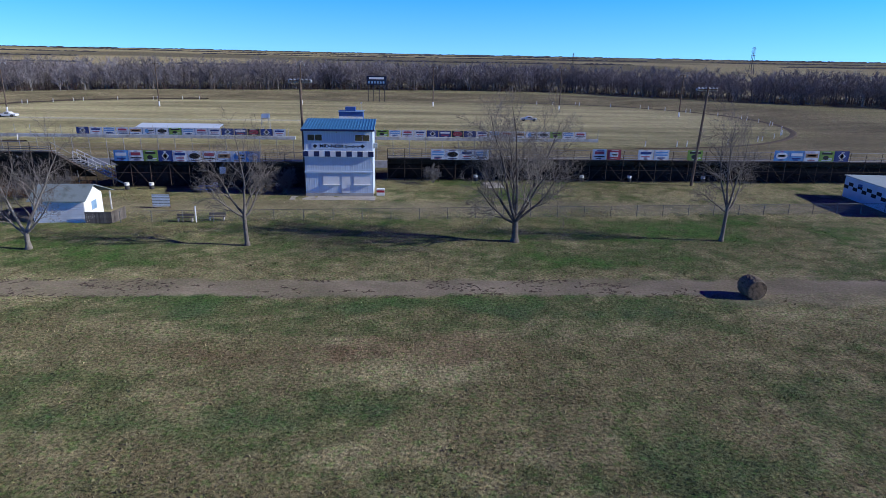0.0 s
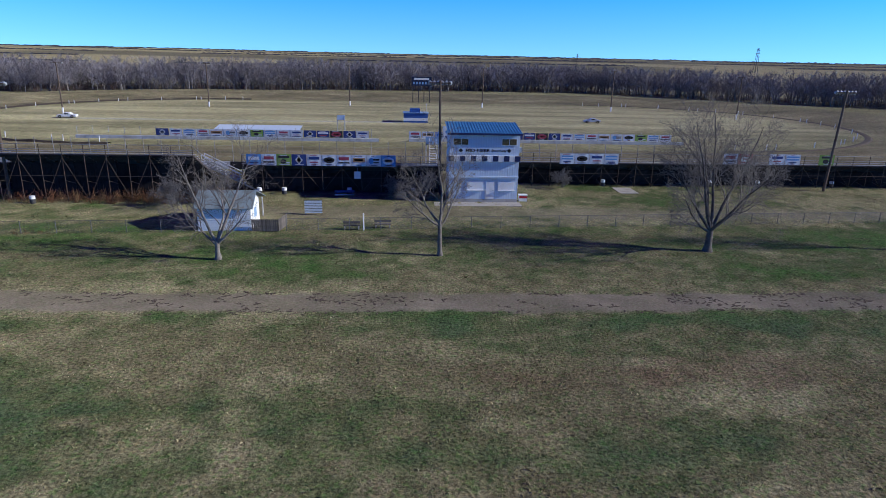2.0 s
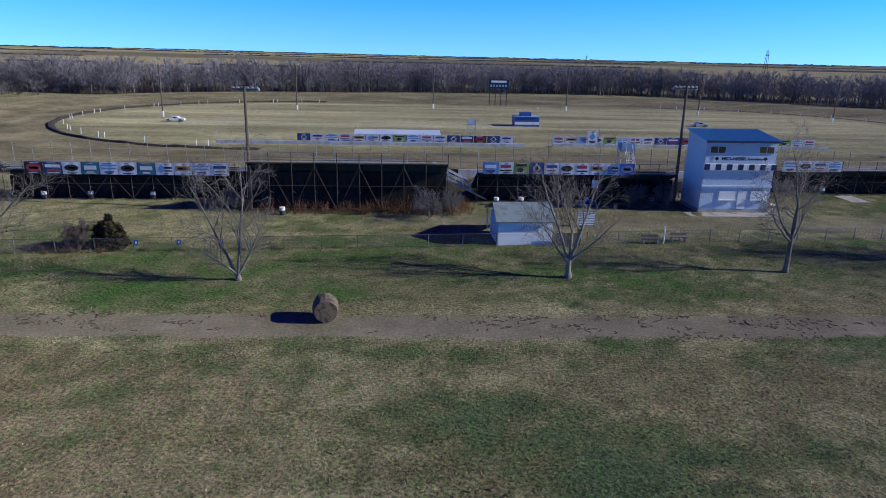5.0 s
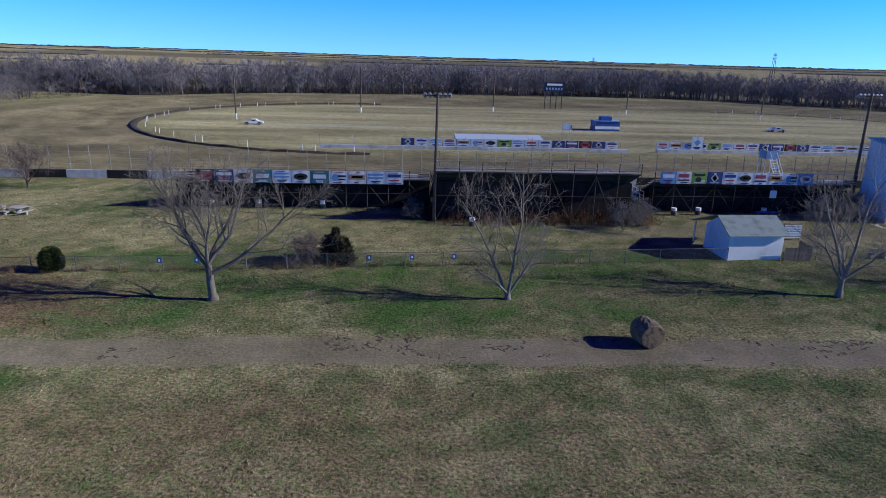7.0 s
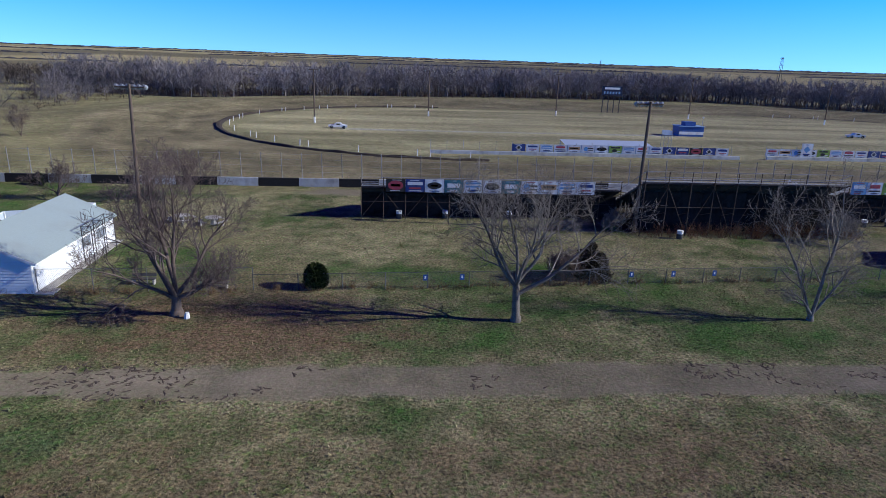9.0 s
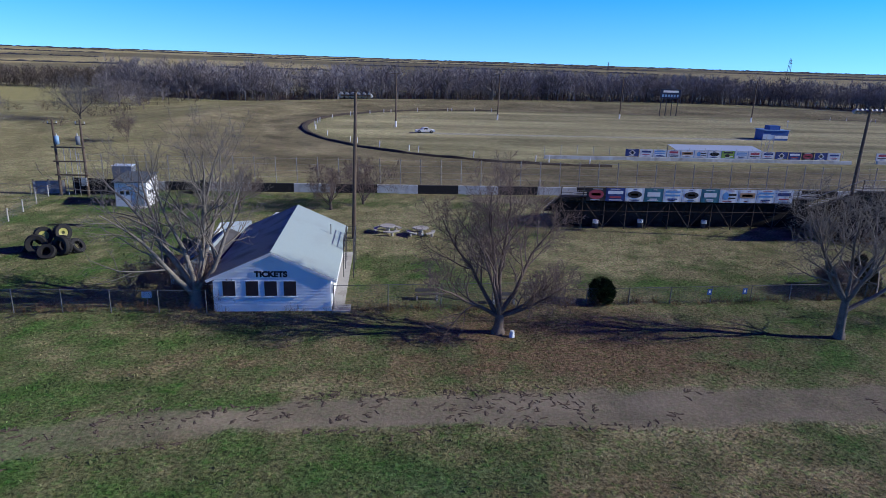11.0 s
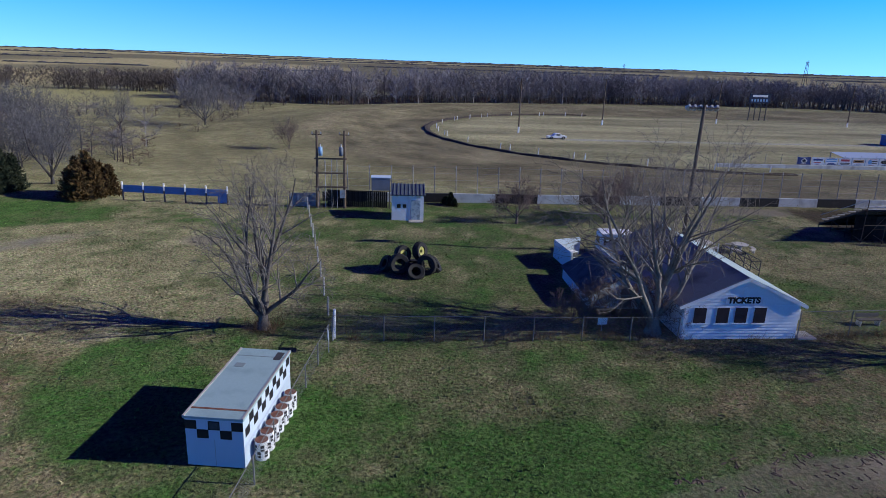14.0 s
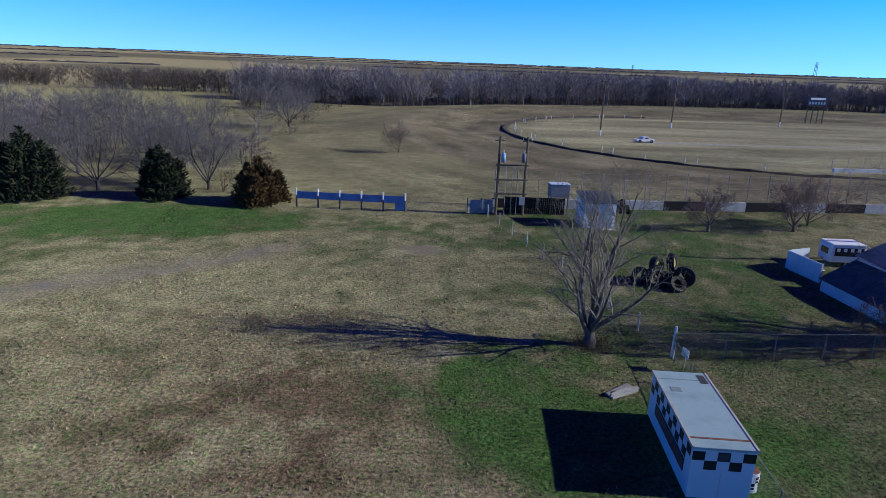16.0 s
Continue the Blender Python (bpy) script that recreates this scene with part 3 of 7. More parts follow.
# ---- trees ----
def boughs(rng, height, form, trunk=0.2, thick=0.24, twiggy=1.0, lean=(0.0, 0.0), rise=0.05):
    """Limbs of a bare tree as (start, end, radius at start, radius at end, level). form: the main limbs, each by its bearing and
    its angle from the vertical in degrees, its length as a share of the height, and where on the trunk it starts."""
    out = []

    def grow(p, d, length, r, level):
        n = (4, 8, 5, 3, 2)[level]
        bend, lift = (0.03, 0.1, 0.15, 0.19, 0.22)[level], (0.0, rise, 0.05, 0.03, 0.02)[level]
        pts, dirs = [(p, r)], []
        for i in range(n):
            d = d + rng.normal(0, bend, 3)
            d[2] += lift
            d = d / np.linalg.norm(d)
            q = p + d * length / n
            r2 = max(r * (1 - (0.22, 0.86, 0.85, 0.8, 0.5)[level] * (i + 1) / n), 0.0085)
            out.append((p, q, pts[-1][1], r2, level))
            pts.append((q, r2))
            dirs.append(d)
            p = q
        if level == 0 or level >= 4:
            return pts, dirs
        count = max(2, int(round((10, 8, 6)[level - 1] * (twiggy if level > 1 else 1) * (0.75 + 0.5 * rng.rand()))))
        for k in range(count):
            low = (0.24, 0.2, 0.15)[level - 1]
            f = min(0.99, low + (1 - low) * (k + 0.7 * rng.rand()) / count)
            i = min(int(f * n), n - 1)
            base = pts[i][0] + (pts[i + 1][0] - pts[i][0]) * (f * n - i)
            rr = (pts[i][1] + (pts[i + 1][1] - pts[i][1]) * (f * n - i)) * 0.62
            a = k * 2.4 + rng.rand() * 1.5
            side = np.cross(dirs[i], (math.cos(a), math.sin(a), 0.3))
            side /= np.linalg.norm(side) + 1e-9
            nd = dirs[i] + side * (0.65 + 0.65 * rng.rand())
            nd[2] += 0.08
            ln = length * (0.62, 0.6, 0.62)[level - 1] * (1.05 - 0.55 * f) * (0.65 + 0.55 * rng.rand())
            grow(base, nd / np.linalg.norm(nd), ln, max(rr, 0.01), level + 1)
        return pts, dirs

    up = np.array((lean[0], lean[1], 1.0))
    pts, _ = grow(np.array((0, 0, -0.06)), up / np.linalg.norm(up), height * trunk, thick, 0)
    # the root flare
    out.append((np.array((0, 0, -0.1)), np.array((0.02, 0, 0.45)), thick * 1.45, thick * 1.0, 0))
    share = 1 / math.sqrt(max(1, len(form) * 0.55))
    for az, tip, ln, f in form:
        j = min(int(f * 4), 3)
        base = pts[j][0] + (pts[j + 1][0] - pts[j][0]) * (f * 4 - j)
        a, t = radians(az + rng.normal(0, 5)), radians(tip)
        d = np.array((math.cos(a) * math.sin(t), math.sin(a) * math.sin(t), math.cos(t)))
        grow(base, d, height * ln * 0.86, thick * share * (0.6 + 0.42 * ln), 1)
    return out


def any_form(rng, count, wide):
    """Main limbs for a tree that is seen from afar."""
    return [(k * 137 + 40 * rng.rand(), (8 if k == 0 else 16 + 34 * rng.rand()) * wide, 0.6 + 0.3 * rng.rand(), 0.35 + 0.65 * k / count) for k in range(count)]


def limb_mesh(name, limbs, sides, material, scale=1.0):
    """Tapered tubes with a given number of sides."""
    p, q = np.array([l[0] for l in limbs]), np.array([l[1] for l in limbs])
    r0, r1 = np.array([l[2] for l in limbs]), np.array([l[3] for l in limbs])
    d = q - p
    d /= np.linalg.norm(d, axis=1, keepdims=True) + 1e-9
    ref = np.where(np.abs(d[:, 2:3]) > 0.8, (1.0, 0, 0), (0, 0, 1.0))
    a = np.cross(d, ref)
    a /= np.linalg.norm(a, axis=1, keepdims=True)
    b = np.cross(d, a)
    ring = []
    for c, r in ((p, r0), (q, r1)):
        for i in range(sides):
            t = 2 * math.pi * i / sides
            ring.append(c * scale + r[:, None] * (math.cos(t) * a + math.sin(t) * b))
    v = np.stack(ring, 1).reshape(-1, 3)
    base = (np.arange(len(limbs)) * 2 * sides)[:, None, None]
    f = np.array([(i, (i + 1) % sides, sides + (i + 1) % sides, sides + i) for i in range(sides)])[None] + base
    return raw(name, v, f.reshape(-1, 4), material, smooth=sides > 5)


def bare_tree(at, height, seed, label, form=None, trunk=0.2, thick=0.24, twiggy=1.0, red=False, lean=(0, 0), name="bare_tree", twig=None, bark=None, wide=1.0, count=6, rise=0.05):
    rng = np.random.RandomState(seed)
    limbs = boughs(rng, height, form or any_form(rng, count, wide), trunk, thick, twiggy, lean, rise)
    s = height / float(np.percentile([l[1][2] for l in limbs], 98.5))
    ob = thing(name, at, label, "tree" if name == "bare_tree" else "shrub")
    part("trunk", limb_mesh("trunk", [l for l in limbs if l[4] < 2], 7, bark or (BARK_RED if red else BARK), s), None, ob)
    part("crown", limb_mesh("crown", [l for l in limbs if l[4] >= 2], 3, twig or (TWIG_RED if red else TWIG), s), None, ob)
    return ob


def scatter_copies(name, protos, places, material, label, category):
    """Many small plants joined into one mesh of stuff. protos: (corners, faces, tones); places: x, y, z, scale, turn, kind, shade."""
    vs, fs, ts, k = [], [], [], 0
    for x, y, z, s, a, n, sh in places:
        v, f, t = protos[int(n)]
        c, si = math.cos(a) * s, math.sin(a) * s
        vs.append(np.stack([v[:, 0] * c - v[:, 1] * si + x, v[:, 0] * si + v[:, 1] * c + y, v[:, 2] * s + z], 1))
        fs.append(f + k)
        ts.append(t * sh)
        k += len(v)
    return tagged(new(name, raw(name, np.concatenate(vs), np.concatenate(fs), material, np.concatenate(ts))), label, category, kind="stuff")


def wood_proto(seed, height, twigs, spread=0.32, least=0.02, tone=(0.2, 0.17, 0.15), tip=(0.25, 0.215, 0.2), stems=1, low=0.28, limbs=11):
    """A bare tree of few faces for woods: tapering trunk and limbs with a haze of fine twigs round them. Corners, faces, tones."""
    rng = np.random.RandomState(seed)
    vs, ts = [], []

    def spike(p, q, w, col):
        d = q - p
        a = np.cross(d, rng.normal(0, 1, 3))
        a *= w / (np.linalg.norm(a) + 1e-9)
        vs.extend((p - a, p + a, q))
        ts.extend((col,) * 3)

    for s in range(stems):
        foot = np.array((rng.normal(0, 0.05) * height * (stems > 1), rng.normal(0, 0.05) * height * (stems > 1), 0.0))
        top = foot + np.array((rng.normal(0, 0.06), rng.normal(0, 0.06), 0.8)) * height
        spike(foot, top, height * 0.016, tone)
        spike(foot, top, height * 0.016, tone)
        for k in range(max(4, limbs // stems)):
            f = low * 0.6 + (0.85 - low * 0.6) * (k + rng.rand()) / (limbs / stems)
            a = k * 2.4 + rng.rand()
            base = foot + (top - foot) * f
            out = height * spread * math.sqrt(max(0.04, 1 - ((f - 0.38) / 0.6) ** 2)) * (0.65 + 0.5 * rng.rand())
            end = base + np.array((math.cos(a) * out, math.sin(a) * out, height * (0.1 + 0.16 * rng.rand())))
            spike(base, end, height * 0.006, tone)
            for _ in range(max(2, int(twigs / max(4 * stems, limbs)))):
                u = 0.25 + 0.8 * rng.rand()
                p = base + (end - base) * u + rng.normal(0, 0.02, 3) * height
                d = (end - base) / np.linalg.norm(end - base) * 0.5 + np.array((0, 0, 0.45)) + rng.normal(0, 0.5, 3)
                spike(p, p + d / np.linalg.norm(d) * height * (0.06 + 0.12 * rng.rand()), least * (0.7 + 0.6 * rng.rand()), tip)
    v = np.array(vs)
    v *= height / v[:, 2].max()
    return v, np.arange(len(v)).reshape(-1, 3), np.array(ts)


def weed_proto(seed, height, stalks, least, tone):
    """A tuft of dead stalks with side sprigs."""
    rng = np.random.RandomState(seed)
    vs, ts = [], []
    for k in range(stalks):
        a, t = rng.rand() * 6.28, 0.1 + 0.5 * rng.rand()
        p = np.array((rng.normal(0, 0.1), rng.normal(0, 0.1), 0.0)) * height
        d = np.array((math.cos(a) * t, math.sin(a) * t, 1.0)) * height * (0.5 + 0.5 * rng.rand())
        for s in range(3):
            f = 0.4 * s
            q, e = p + d * f, p + d * (1.0 if s == 0 else f + 0.35) + rng.normal(0, 0.12, 3) * height * (s > 0)
            w = np.cross(d, rng.normal(0, 1, 3))
            w *= least / np.linalg.norm(w)
            vs += [q - w, q + w, e]
            ts += [np.array(tone) * (0.8 + 0.4 * rng.rand())] * 3
    v = np.array(vs)
    return v, np.arange(len(v)).reshape(-1, 3), np.array(ts)


# ---- grandstands ----
def banner(at, w, h, ground_col, shapes, group, turn=0.0, label="printed vinyl banner tied to the stand rail"):
    """A vinyl banner facing -y, its lower left corner at a place. shapes: kind, u, v, half width, half height, colour."""
    ob = thing("banner", at, label, "banner", turn, group)
    m, nx_ = Mesh(), 8
    for i in range(nx_):
        x0, x1 = w * i / nx_, w * (i + 1) / nx_
        y0, y1 = 0.012 * math.sin(i * 1.7 + w), 0.012 * math.sin((i + 1) * 1.7 + w)
        m.face((x0, y0, 0), (x1, y1, 0), (x1, y1, h), (x0, y0, h))
        m.face((x0, y0 + 0.01, h), (x1, y1 + 0.01, h), (x1, y1 + 0.01, 0), (x0, y0 + 0.01, 0))
    part("sheet", m, vinyl(ground_col), ob)
    ink = W_ if sum(ground_col) < 0.9 else K_
    seed = int(abs(at[0]) * 37) % 97
    shapes = list(shapes) + [("r", 0.5 + 0.03 * ((seed + k) % 5 - 2), v, 0.1 + 0.05 * ((seed * (k + 3)) % 6), 0.022, ink if k % 2 else ((seed % 3 == 0) and R_ or N_ if sum(ground_col) >= 0.9 else W_)) for k, v in enumerate((0.9, 0.12, 0.04 + 0.05))]
    for kind, u, v, a, b, col in shapes:
        m = Mesh()
        if kind == "o":
            m.disc((u * w, v * h), a * w, b * h, -0.02)
        elif kind == "d":
            m.face((u * w - a * w, -0.02, v * h), (u * w, -0.02, v * h - b * h), (u * w + a * w, -0.02, v * h), (u * w, -0.02, v * h + b * h))
        else:
            m.face((u * w - a * w, -0.02, v * h - b * h), (u * w + a * w, -0.02, v * h - b * h), (u * w + a * w, -0.02, v * h + b * h), (u * w - a * w, -0.02, v * h + b * h))
        part("print", m, vinyl(col), ob)
    return ob


VINYLS = {}


def vinyl(col):
    if col not in VINYLS:
        VINYLS[col] = mat("vinyl", col, 0.55, var=0.12, scale=1.5, bump=0.03)
    return VINYLS[col]


W_, N_, K_, R_, G_, S_, O_, T_ = (0.68, 0.71, 0.75), (0.03, 0.055, 0.2), (0.03, 0.03, 0.035), (0.34, 0.06, 0.09), (0.24, 0.38, 0.08), (0.14, 0.32, 0.6), (0.4, 0.26, 0.16), (0.05, 0.17, 0.22)
DESIGNS = [
    (S_, [("r", 0.5, 0.62, 0.38, 0.14, W_), ("r", 0.5, 0.25, 0.3, 0.06, N_)]),
    (K_, [("o", 0.5, 0.5, 0.4, 0.36, R_), ("r", 0.5, 0.5, 0.24, 0.09, W_)]),
    (G_, [("r", 0.5, 0.76, 0.36, 0.1, K_), ("o", 0.45, 0.36, 0.2, 0.2, K_), ("r", 0.76, 0.25, 0.14, 0.05, W_)]),
    (N_, [("d", 0.5, 0.5, 0.26, 0.4, W_), ("d", 0.5, 0.5, 0.18, 0.28, N_)]),
    (W_, [("r", 0.5, 0.68, 0.36, 0.12, N_), ("r", 0.5, 0.32, 0.28, 0.05, R_)]),
    (W_, [("o", 0.5, 0.52, 0.38, 0.26, K_), ("r", 0.5, 0.52, 0.2, 0.08, W_)]),
    (W_, [("r", 0.5, 0.66, 0.34, 0.14, R_), ("r", 0.5, 0.3, 0.38, 0.06, K_)]),
    (T_, [("r", 0.5, 0.55, 0.34, 0.16, W_), ("r", 0.5, 0.2, 0.2, 0.04, W_)]),
    (W_, [("r", 0.5, 0.75, 0.4, 0.07, S_), ("r", 0.5, 0.5, 0.4, 0.07, S_), ("r", 0.5, 0.22, 0.26, 0.05, N_)]),
    (W_, [("r", 0.5, 0.55, 0.42, 0.2, O_), ("r", 0.5, 0.55, 0.3, 0.09, K_)]),
    (N_, [("r", 0.5, 0.66, 0.4, 0.12, W_), ("r", 0.5, 0.3, 0.3, 0.07, R_)]),
    (S_, [("o", 0.5, 0.5, 0.4, 0.33, W_), ("r", 0.5, 0.5, 0.24, 0.1, N_)]),
    (R_, [("r", 0.5, 0.5, 0.3, 0.22, W_), ("r", 0.55, 0.5, 0.2, 0.08, R_)]),
    (W_, [("o", 0.33, 0.5, 0.16, 0.3, S_), ("r", 0.68, 0.6, 0.22, 0.08, K_), ("r", 0.68, 0.34, 0.2, 0.05, K_)]),
]


def grandstand(at, length, top, rows, label, rail=1.0, bay=2.4, run=0.72, rise=0.34, shade_y=None, braces=True):
    """A steel bleacher seen from behind: its back along x at y = 0, its rows going down towards +y."""
    ob = thing("grandstand", at, label, "grandstand")
    n = max(2, round(length / bay))
    step = length / n
    frame_, brace, plank, foot = Mesh(), Mesh(), Mesh(), Mesh()
    deep = rows * run
    low = top - rows * rise
    frame_.tube((0, 0, 0), (0, 0, top + rail), 0.045)
    for y in (deep * 0.36, deep * 0.7, deep):
        frame_.tube((0, y, 0), (0, y, top - y / run * rise), 0.04)
    frame_.bar((0, 0, top), (0, deep, low), 0.06, 0.14)
    frame_.tube((0, 0, top * 0.45), (0, deep * 0.7, 0.1), 0.03, 5)
    frame_.tube((0, 0, 0.3), (0, deep * 0.7, top * 0.35), 0.03, 5)
    fd = frame_.data("frame", RUST)
    for i in range(n + 1):
        o = part("frame", fd, None, ob)
        o.location.x = i * step
    if braces:
        brace.tube((0, -0.05, 0.2), (step, -0.05, top - 0.4), 0.025, 5)
        brace.tube((0, -0.05, top * 0.55), (step, -0.05, top * 0.55), 0.025, 5)
        bd = brace.data("brace", RUST)
        for i in range(n):
            o = part("brace", bd, None, ob)
            o.location.x = i * step
            if i % 2:
                o.matrix_basis = pose((i + 1) * step, 0, 0) @ Matrix.Diagonal((-1, 1, 1, 1))
    bays = max(1, round(length / 4.8))
    pl = length / bays
    plank.box(0.02, -0.15, -0.04, pl - 0.02, 0.15, 0.02)
    # risers close the deck to light; the boards' colour adds shade
    foot.box(0.0, -0.37, -0.03, pl, 0.35, 0.01).box(0.0, 0.33, 0.0, pl, 0.35, -rise - 0.02)
    pd, fd2 = plank.data("plank", PLANK), foot.data("foot_board", DECK_SHADE)
    for r in range(rows):
        for b in range(bays):
            o = part("plank", pd, None, ob)
            o.location = (b * pl, r * run + 0.3, top - r * rise + 0.28)
            o = part("foot_board", fd2, None, ob)
            o.location = (b * pl, r * run + 0.37, top - r * rise - 0.12)
    # added near-black screens stand in for the shade beneath the deck
    if shade_y:
        sd = Mesh().box(0.01, 0, 0, step - 0.01, 0.04, top - 0.35 - shade_y / run * rise).data("back_screen", BLACK_BOARD_AND_SHADE)
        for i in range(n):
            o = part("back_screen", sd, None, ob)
            o.location = (i * step, shade_y, 0)
    rails = Mesh()
    for z in (top + rail, top + rail * 0.5, top + 0.08):
        rails.tube((0, -0.06, z), (length, -0.06, z), 0.03, 6)
    for x in (0, length):
        rails.tube((x, 0, top + rail), (x, deep, low + rail), 0.03, 6)
    part("back_rail", rails, STEEL, ob)
    return ob


def light_pole(at, height, heads, label, lean=0.0, turn=0.0):
    """A wooden pole with a cross-arm of floodlights. heads: how many."""
    ob = thing("light_pole", at, label, "light pole", turn, "floodlight poles round the oval")
    part("pole", Mesh().tube((0, 0, 0), (lean, 0, height), 0.2, 10, 0.13), POLE, ob, smooth=False)
    if heads:
        part("cross_arm", Mesh().bar((lean - 1.3, 0, height - 0.25), (lean + 1.3, 0, height - 0.25), 0.1, 0.12), POLE, ob)
        for i in range(heads):
            x = lean - 1.25 + 2.5 * i / max(1, heads - 1)
            m = Mesh().tube((x, 0.1, height - 0.05), (x, 0.42, height - 0.3), 0.12, 10, 0.27)
            fl = part("floodlight", m, STEEL, ob)
            part("lens", Mesh().tube((x, 0.42, height - 0.3), (x, 0.45, height - 0.325), 0.25, 12), LAMP_GLASS, fl)
    return ob


def chain_fence(a, b, height, spacing, label, top_rail=True, wires=0.13, posts=None):
    """A chain-link fence from a to b on the ground."""
    a, b = Vector((*a, 0)), Vector((*b, 0))
    length, d = (b - a).length, (b - a).normalized()
    ob = thing("chain_link_fence", a, label, "fence", math.degrees(math.atan2(d.y, d.x)), kind="structure")
    n = max(1, round(length / spacing))
    pd = Mesh().tube((0, 0, 0), (0.06 if posts else 0, 0, height + 0.03), 0.06 if posts else 0.035, 6).data("post", posts or FENCE_STEEL)
    for i in range(n + 1):
        o = part("post", pd, None, ob)
        o.location.x = i * length / n
    if top_rail:
        part("top_rail", Mesh().tube((0, 0, height), (length, 0, height), 0.02, 5), FENCE_STEEL, ob)
    k = int(length / wires)
    x0 = np.arange(k) * wires
    lean_ = height * 0.95
    vs = []
    for s in (1, -1):
        xa, xb = (x0, np.minimum(x0 + lean_, length)) if s > 0 else (x0 + wires, np.maximum(x0 + wires - lean_, 0))
        h = np.abs(xb - xa) / lean_ * (height - 0.08)
        t = 0.005
        vs.append(np.stack([np.stack([xa - t, 0 * xa, 0 * xa + 0.05], -1), np.stack([xa + t, 0 * xa, 0 * xa + 0.05], -1), np.stack([xb + t, 0 * xa, h + 0.05], -1), np.stack([xb - t, 0 * xa, h + 0.05], -1)], 1))
    v = np.concatenate(vs).reshape(-1, 3)
    part("wire_mesh", raw("wire_mesh", v, np.arange(len(v)).reshape(-1, 4), FENCE_STEEL), None, ob)
    return ob


# ---- track walls ----
def block_wall():
    ob = thing("crash_wall", (-147, 100.9, 0), "low concrete crash wall painted in black and white lengths", "wall", kind="structure")
    span = 5.15
    for i in range(34):
        x = i * span
        m = Mesh().box(x, 0, 0, x + span - 0.03, 0.35, 1.08)
        part("wall_panel", m, CONC_WHITE if i % 2 else CONC_BLACK, ob)
    pd = Mesh().tube((0, 0, 0), (-0.1, 0.1, 4.3), 0.05, 6).data("catch_post", PLANK)
    for i in range(66):
        o = part("catch_post", pd, None, ob)
        o.location = (i * span / 2 + 0.4, 0.6, 0)
    cable = Mesh()
    for z in (1.8, 2.6, 3.4, 4.1):
        cable.tube((0, 0.62, z), (34 * span, 0.62, z), 0.008, 3)
    part("catch_cable", cable, STEEL, ob)
    return ob


block_wall()


def infield_wall(x0, x1, y, label, group, first, banners_from=0.0):
    ob = thing("infield_wall", (x0, y, 0), label, "wall", kind="structure")
    L = x1 - x0
    n = round(L / 4)
    for i in range(n):
        part("wall_panel", Mesh().box(i * L / n, 0, 0, (i + 1) * L / n - 0.03, 0.5, 0.62), CONC_WHITE, ob)
    for i in range(int(L / 3) + 1):
        part("post", Mesh().tube((i * 3, 0.8, 0), (i * 3, 0.8, 2.4), 0.04), STEEL, ob)
    x, k = x0 + banners_from, first
    while x < x1 - 2.5:
        col, sh = DESIGNS[(1, 3, 4, 8, 6, 9, 13, 5, 2, 8, 6, 4, 3, 10)[k % 14] % len(DESIGNS)]
        banner((x, y + 0.7, 0.65), 2.45, 1.35, col, sh, group, label="printed vinyl banner on the infield wall")
        x += 2.6
        k += 1


infield_wall(-81.5, -23, 133.0, "low white concrete wall along the infield pits", "infield banners", 1, 15)
infield_wall(-17, 40, 134.0, "low white concrete wall along the infield pits", "infield banners", 4, 0)

banner((-10.2, 134.4, 0.6), 2.3, 2.6, W_, [("d", 0.5, 0.55, 0.3, 0.25, S_), ("r", 0.5, 0.2, 0.3, 0.05, N_)], "infield banners", label="tall white printed sign beside the infield wall")

# rim of earth round the infield's ends
for c, sgn, tall, tint in ((TURN_L, -1, 0.75, (0.075, 0.06, 0.045)), (TURN_R, 1, 0.3, (0.1, 0.078, 0.055))):
    rim, prev = Mesh(), None
    for i in range(61):
        a = math.pi * i / 60
        ring_ = []
        for r, z in ((56.6, 0.0), (57.2, 0.5), (57.9, 0.6), (58.3, 0.0)):
            ring_.append((c + sgn * r * math.sin(a), TURN_Y - r * math.cos(a), z * tall * (0.8 + 0.35 * math.sin(i * 0.9) * math.sin(i * 2.3))))
        if prev:
            for j in range(3):
                rim.face(prev[j], prev[j + 1], ring_[j + 1], ring_[j])
        prev = ring_
    tagged(new("infield_kerb", rim.data("infield_kerb", mat("tar_black_earth", tint, 0.95, var=0.5))), "dark worn earth kerb round the infield end", "kerb", kind="structure")
sp = Mesh().tube((0, 0, 0), (0.05, 0, 1.15), 0.085, 6).data("marker_post", WHITE)
for c, sgn in ((TURN_L, -1), (TURN_R, 1)):
    for i in range(30):
        a = math.pi * (i + 0.5 + 0.5 * math.sin(i * 2.7)) / 30
        if i % 7 == 3:
            continue
        o = new("marker_post", sp)
        o.location = (c + sgn * 55 * math.sin(a), TURN_Y - 55 * math.cos(a), 0)
        tagged(o, "short white-painted marker post on the infield grass", "post", "marker posts")

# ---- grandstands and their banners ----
grandstand((-92.0, 84.3, 0), 28.0, 3.5, 9, "long steel bleacher stand with banners on its back rail", 1.0, shade_y=1.3)
grandstand((-63.8, 78.6, 0), 21.6, 5.5, 14, "tall steel grandstand with cross-braced back frame", 1.1, shade_y=2.2)
grandstand((-38.2, 84.4, 0), 24.5, 3.6, 9, "steel bleacher stand with banners beside the tower", 1.2, shade_y=1.2)
grandstand((-3.0, 90.2, 0), 84.0, 3.3, 9, "very long steel bleacher stand with scattered banners", 1.3, shade_y=1.8)


def banner_row(xs, y, z, h, order, group):
    for i, (x, w) in enumerate(xs):
        col, sh = DESIGNS[order[i % len(order)]]
        banner((x, y, z), w, h, col, sh, group)


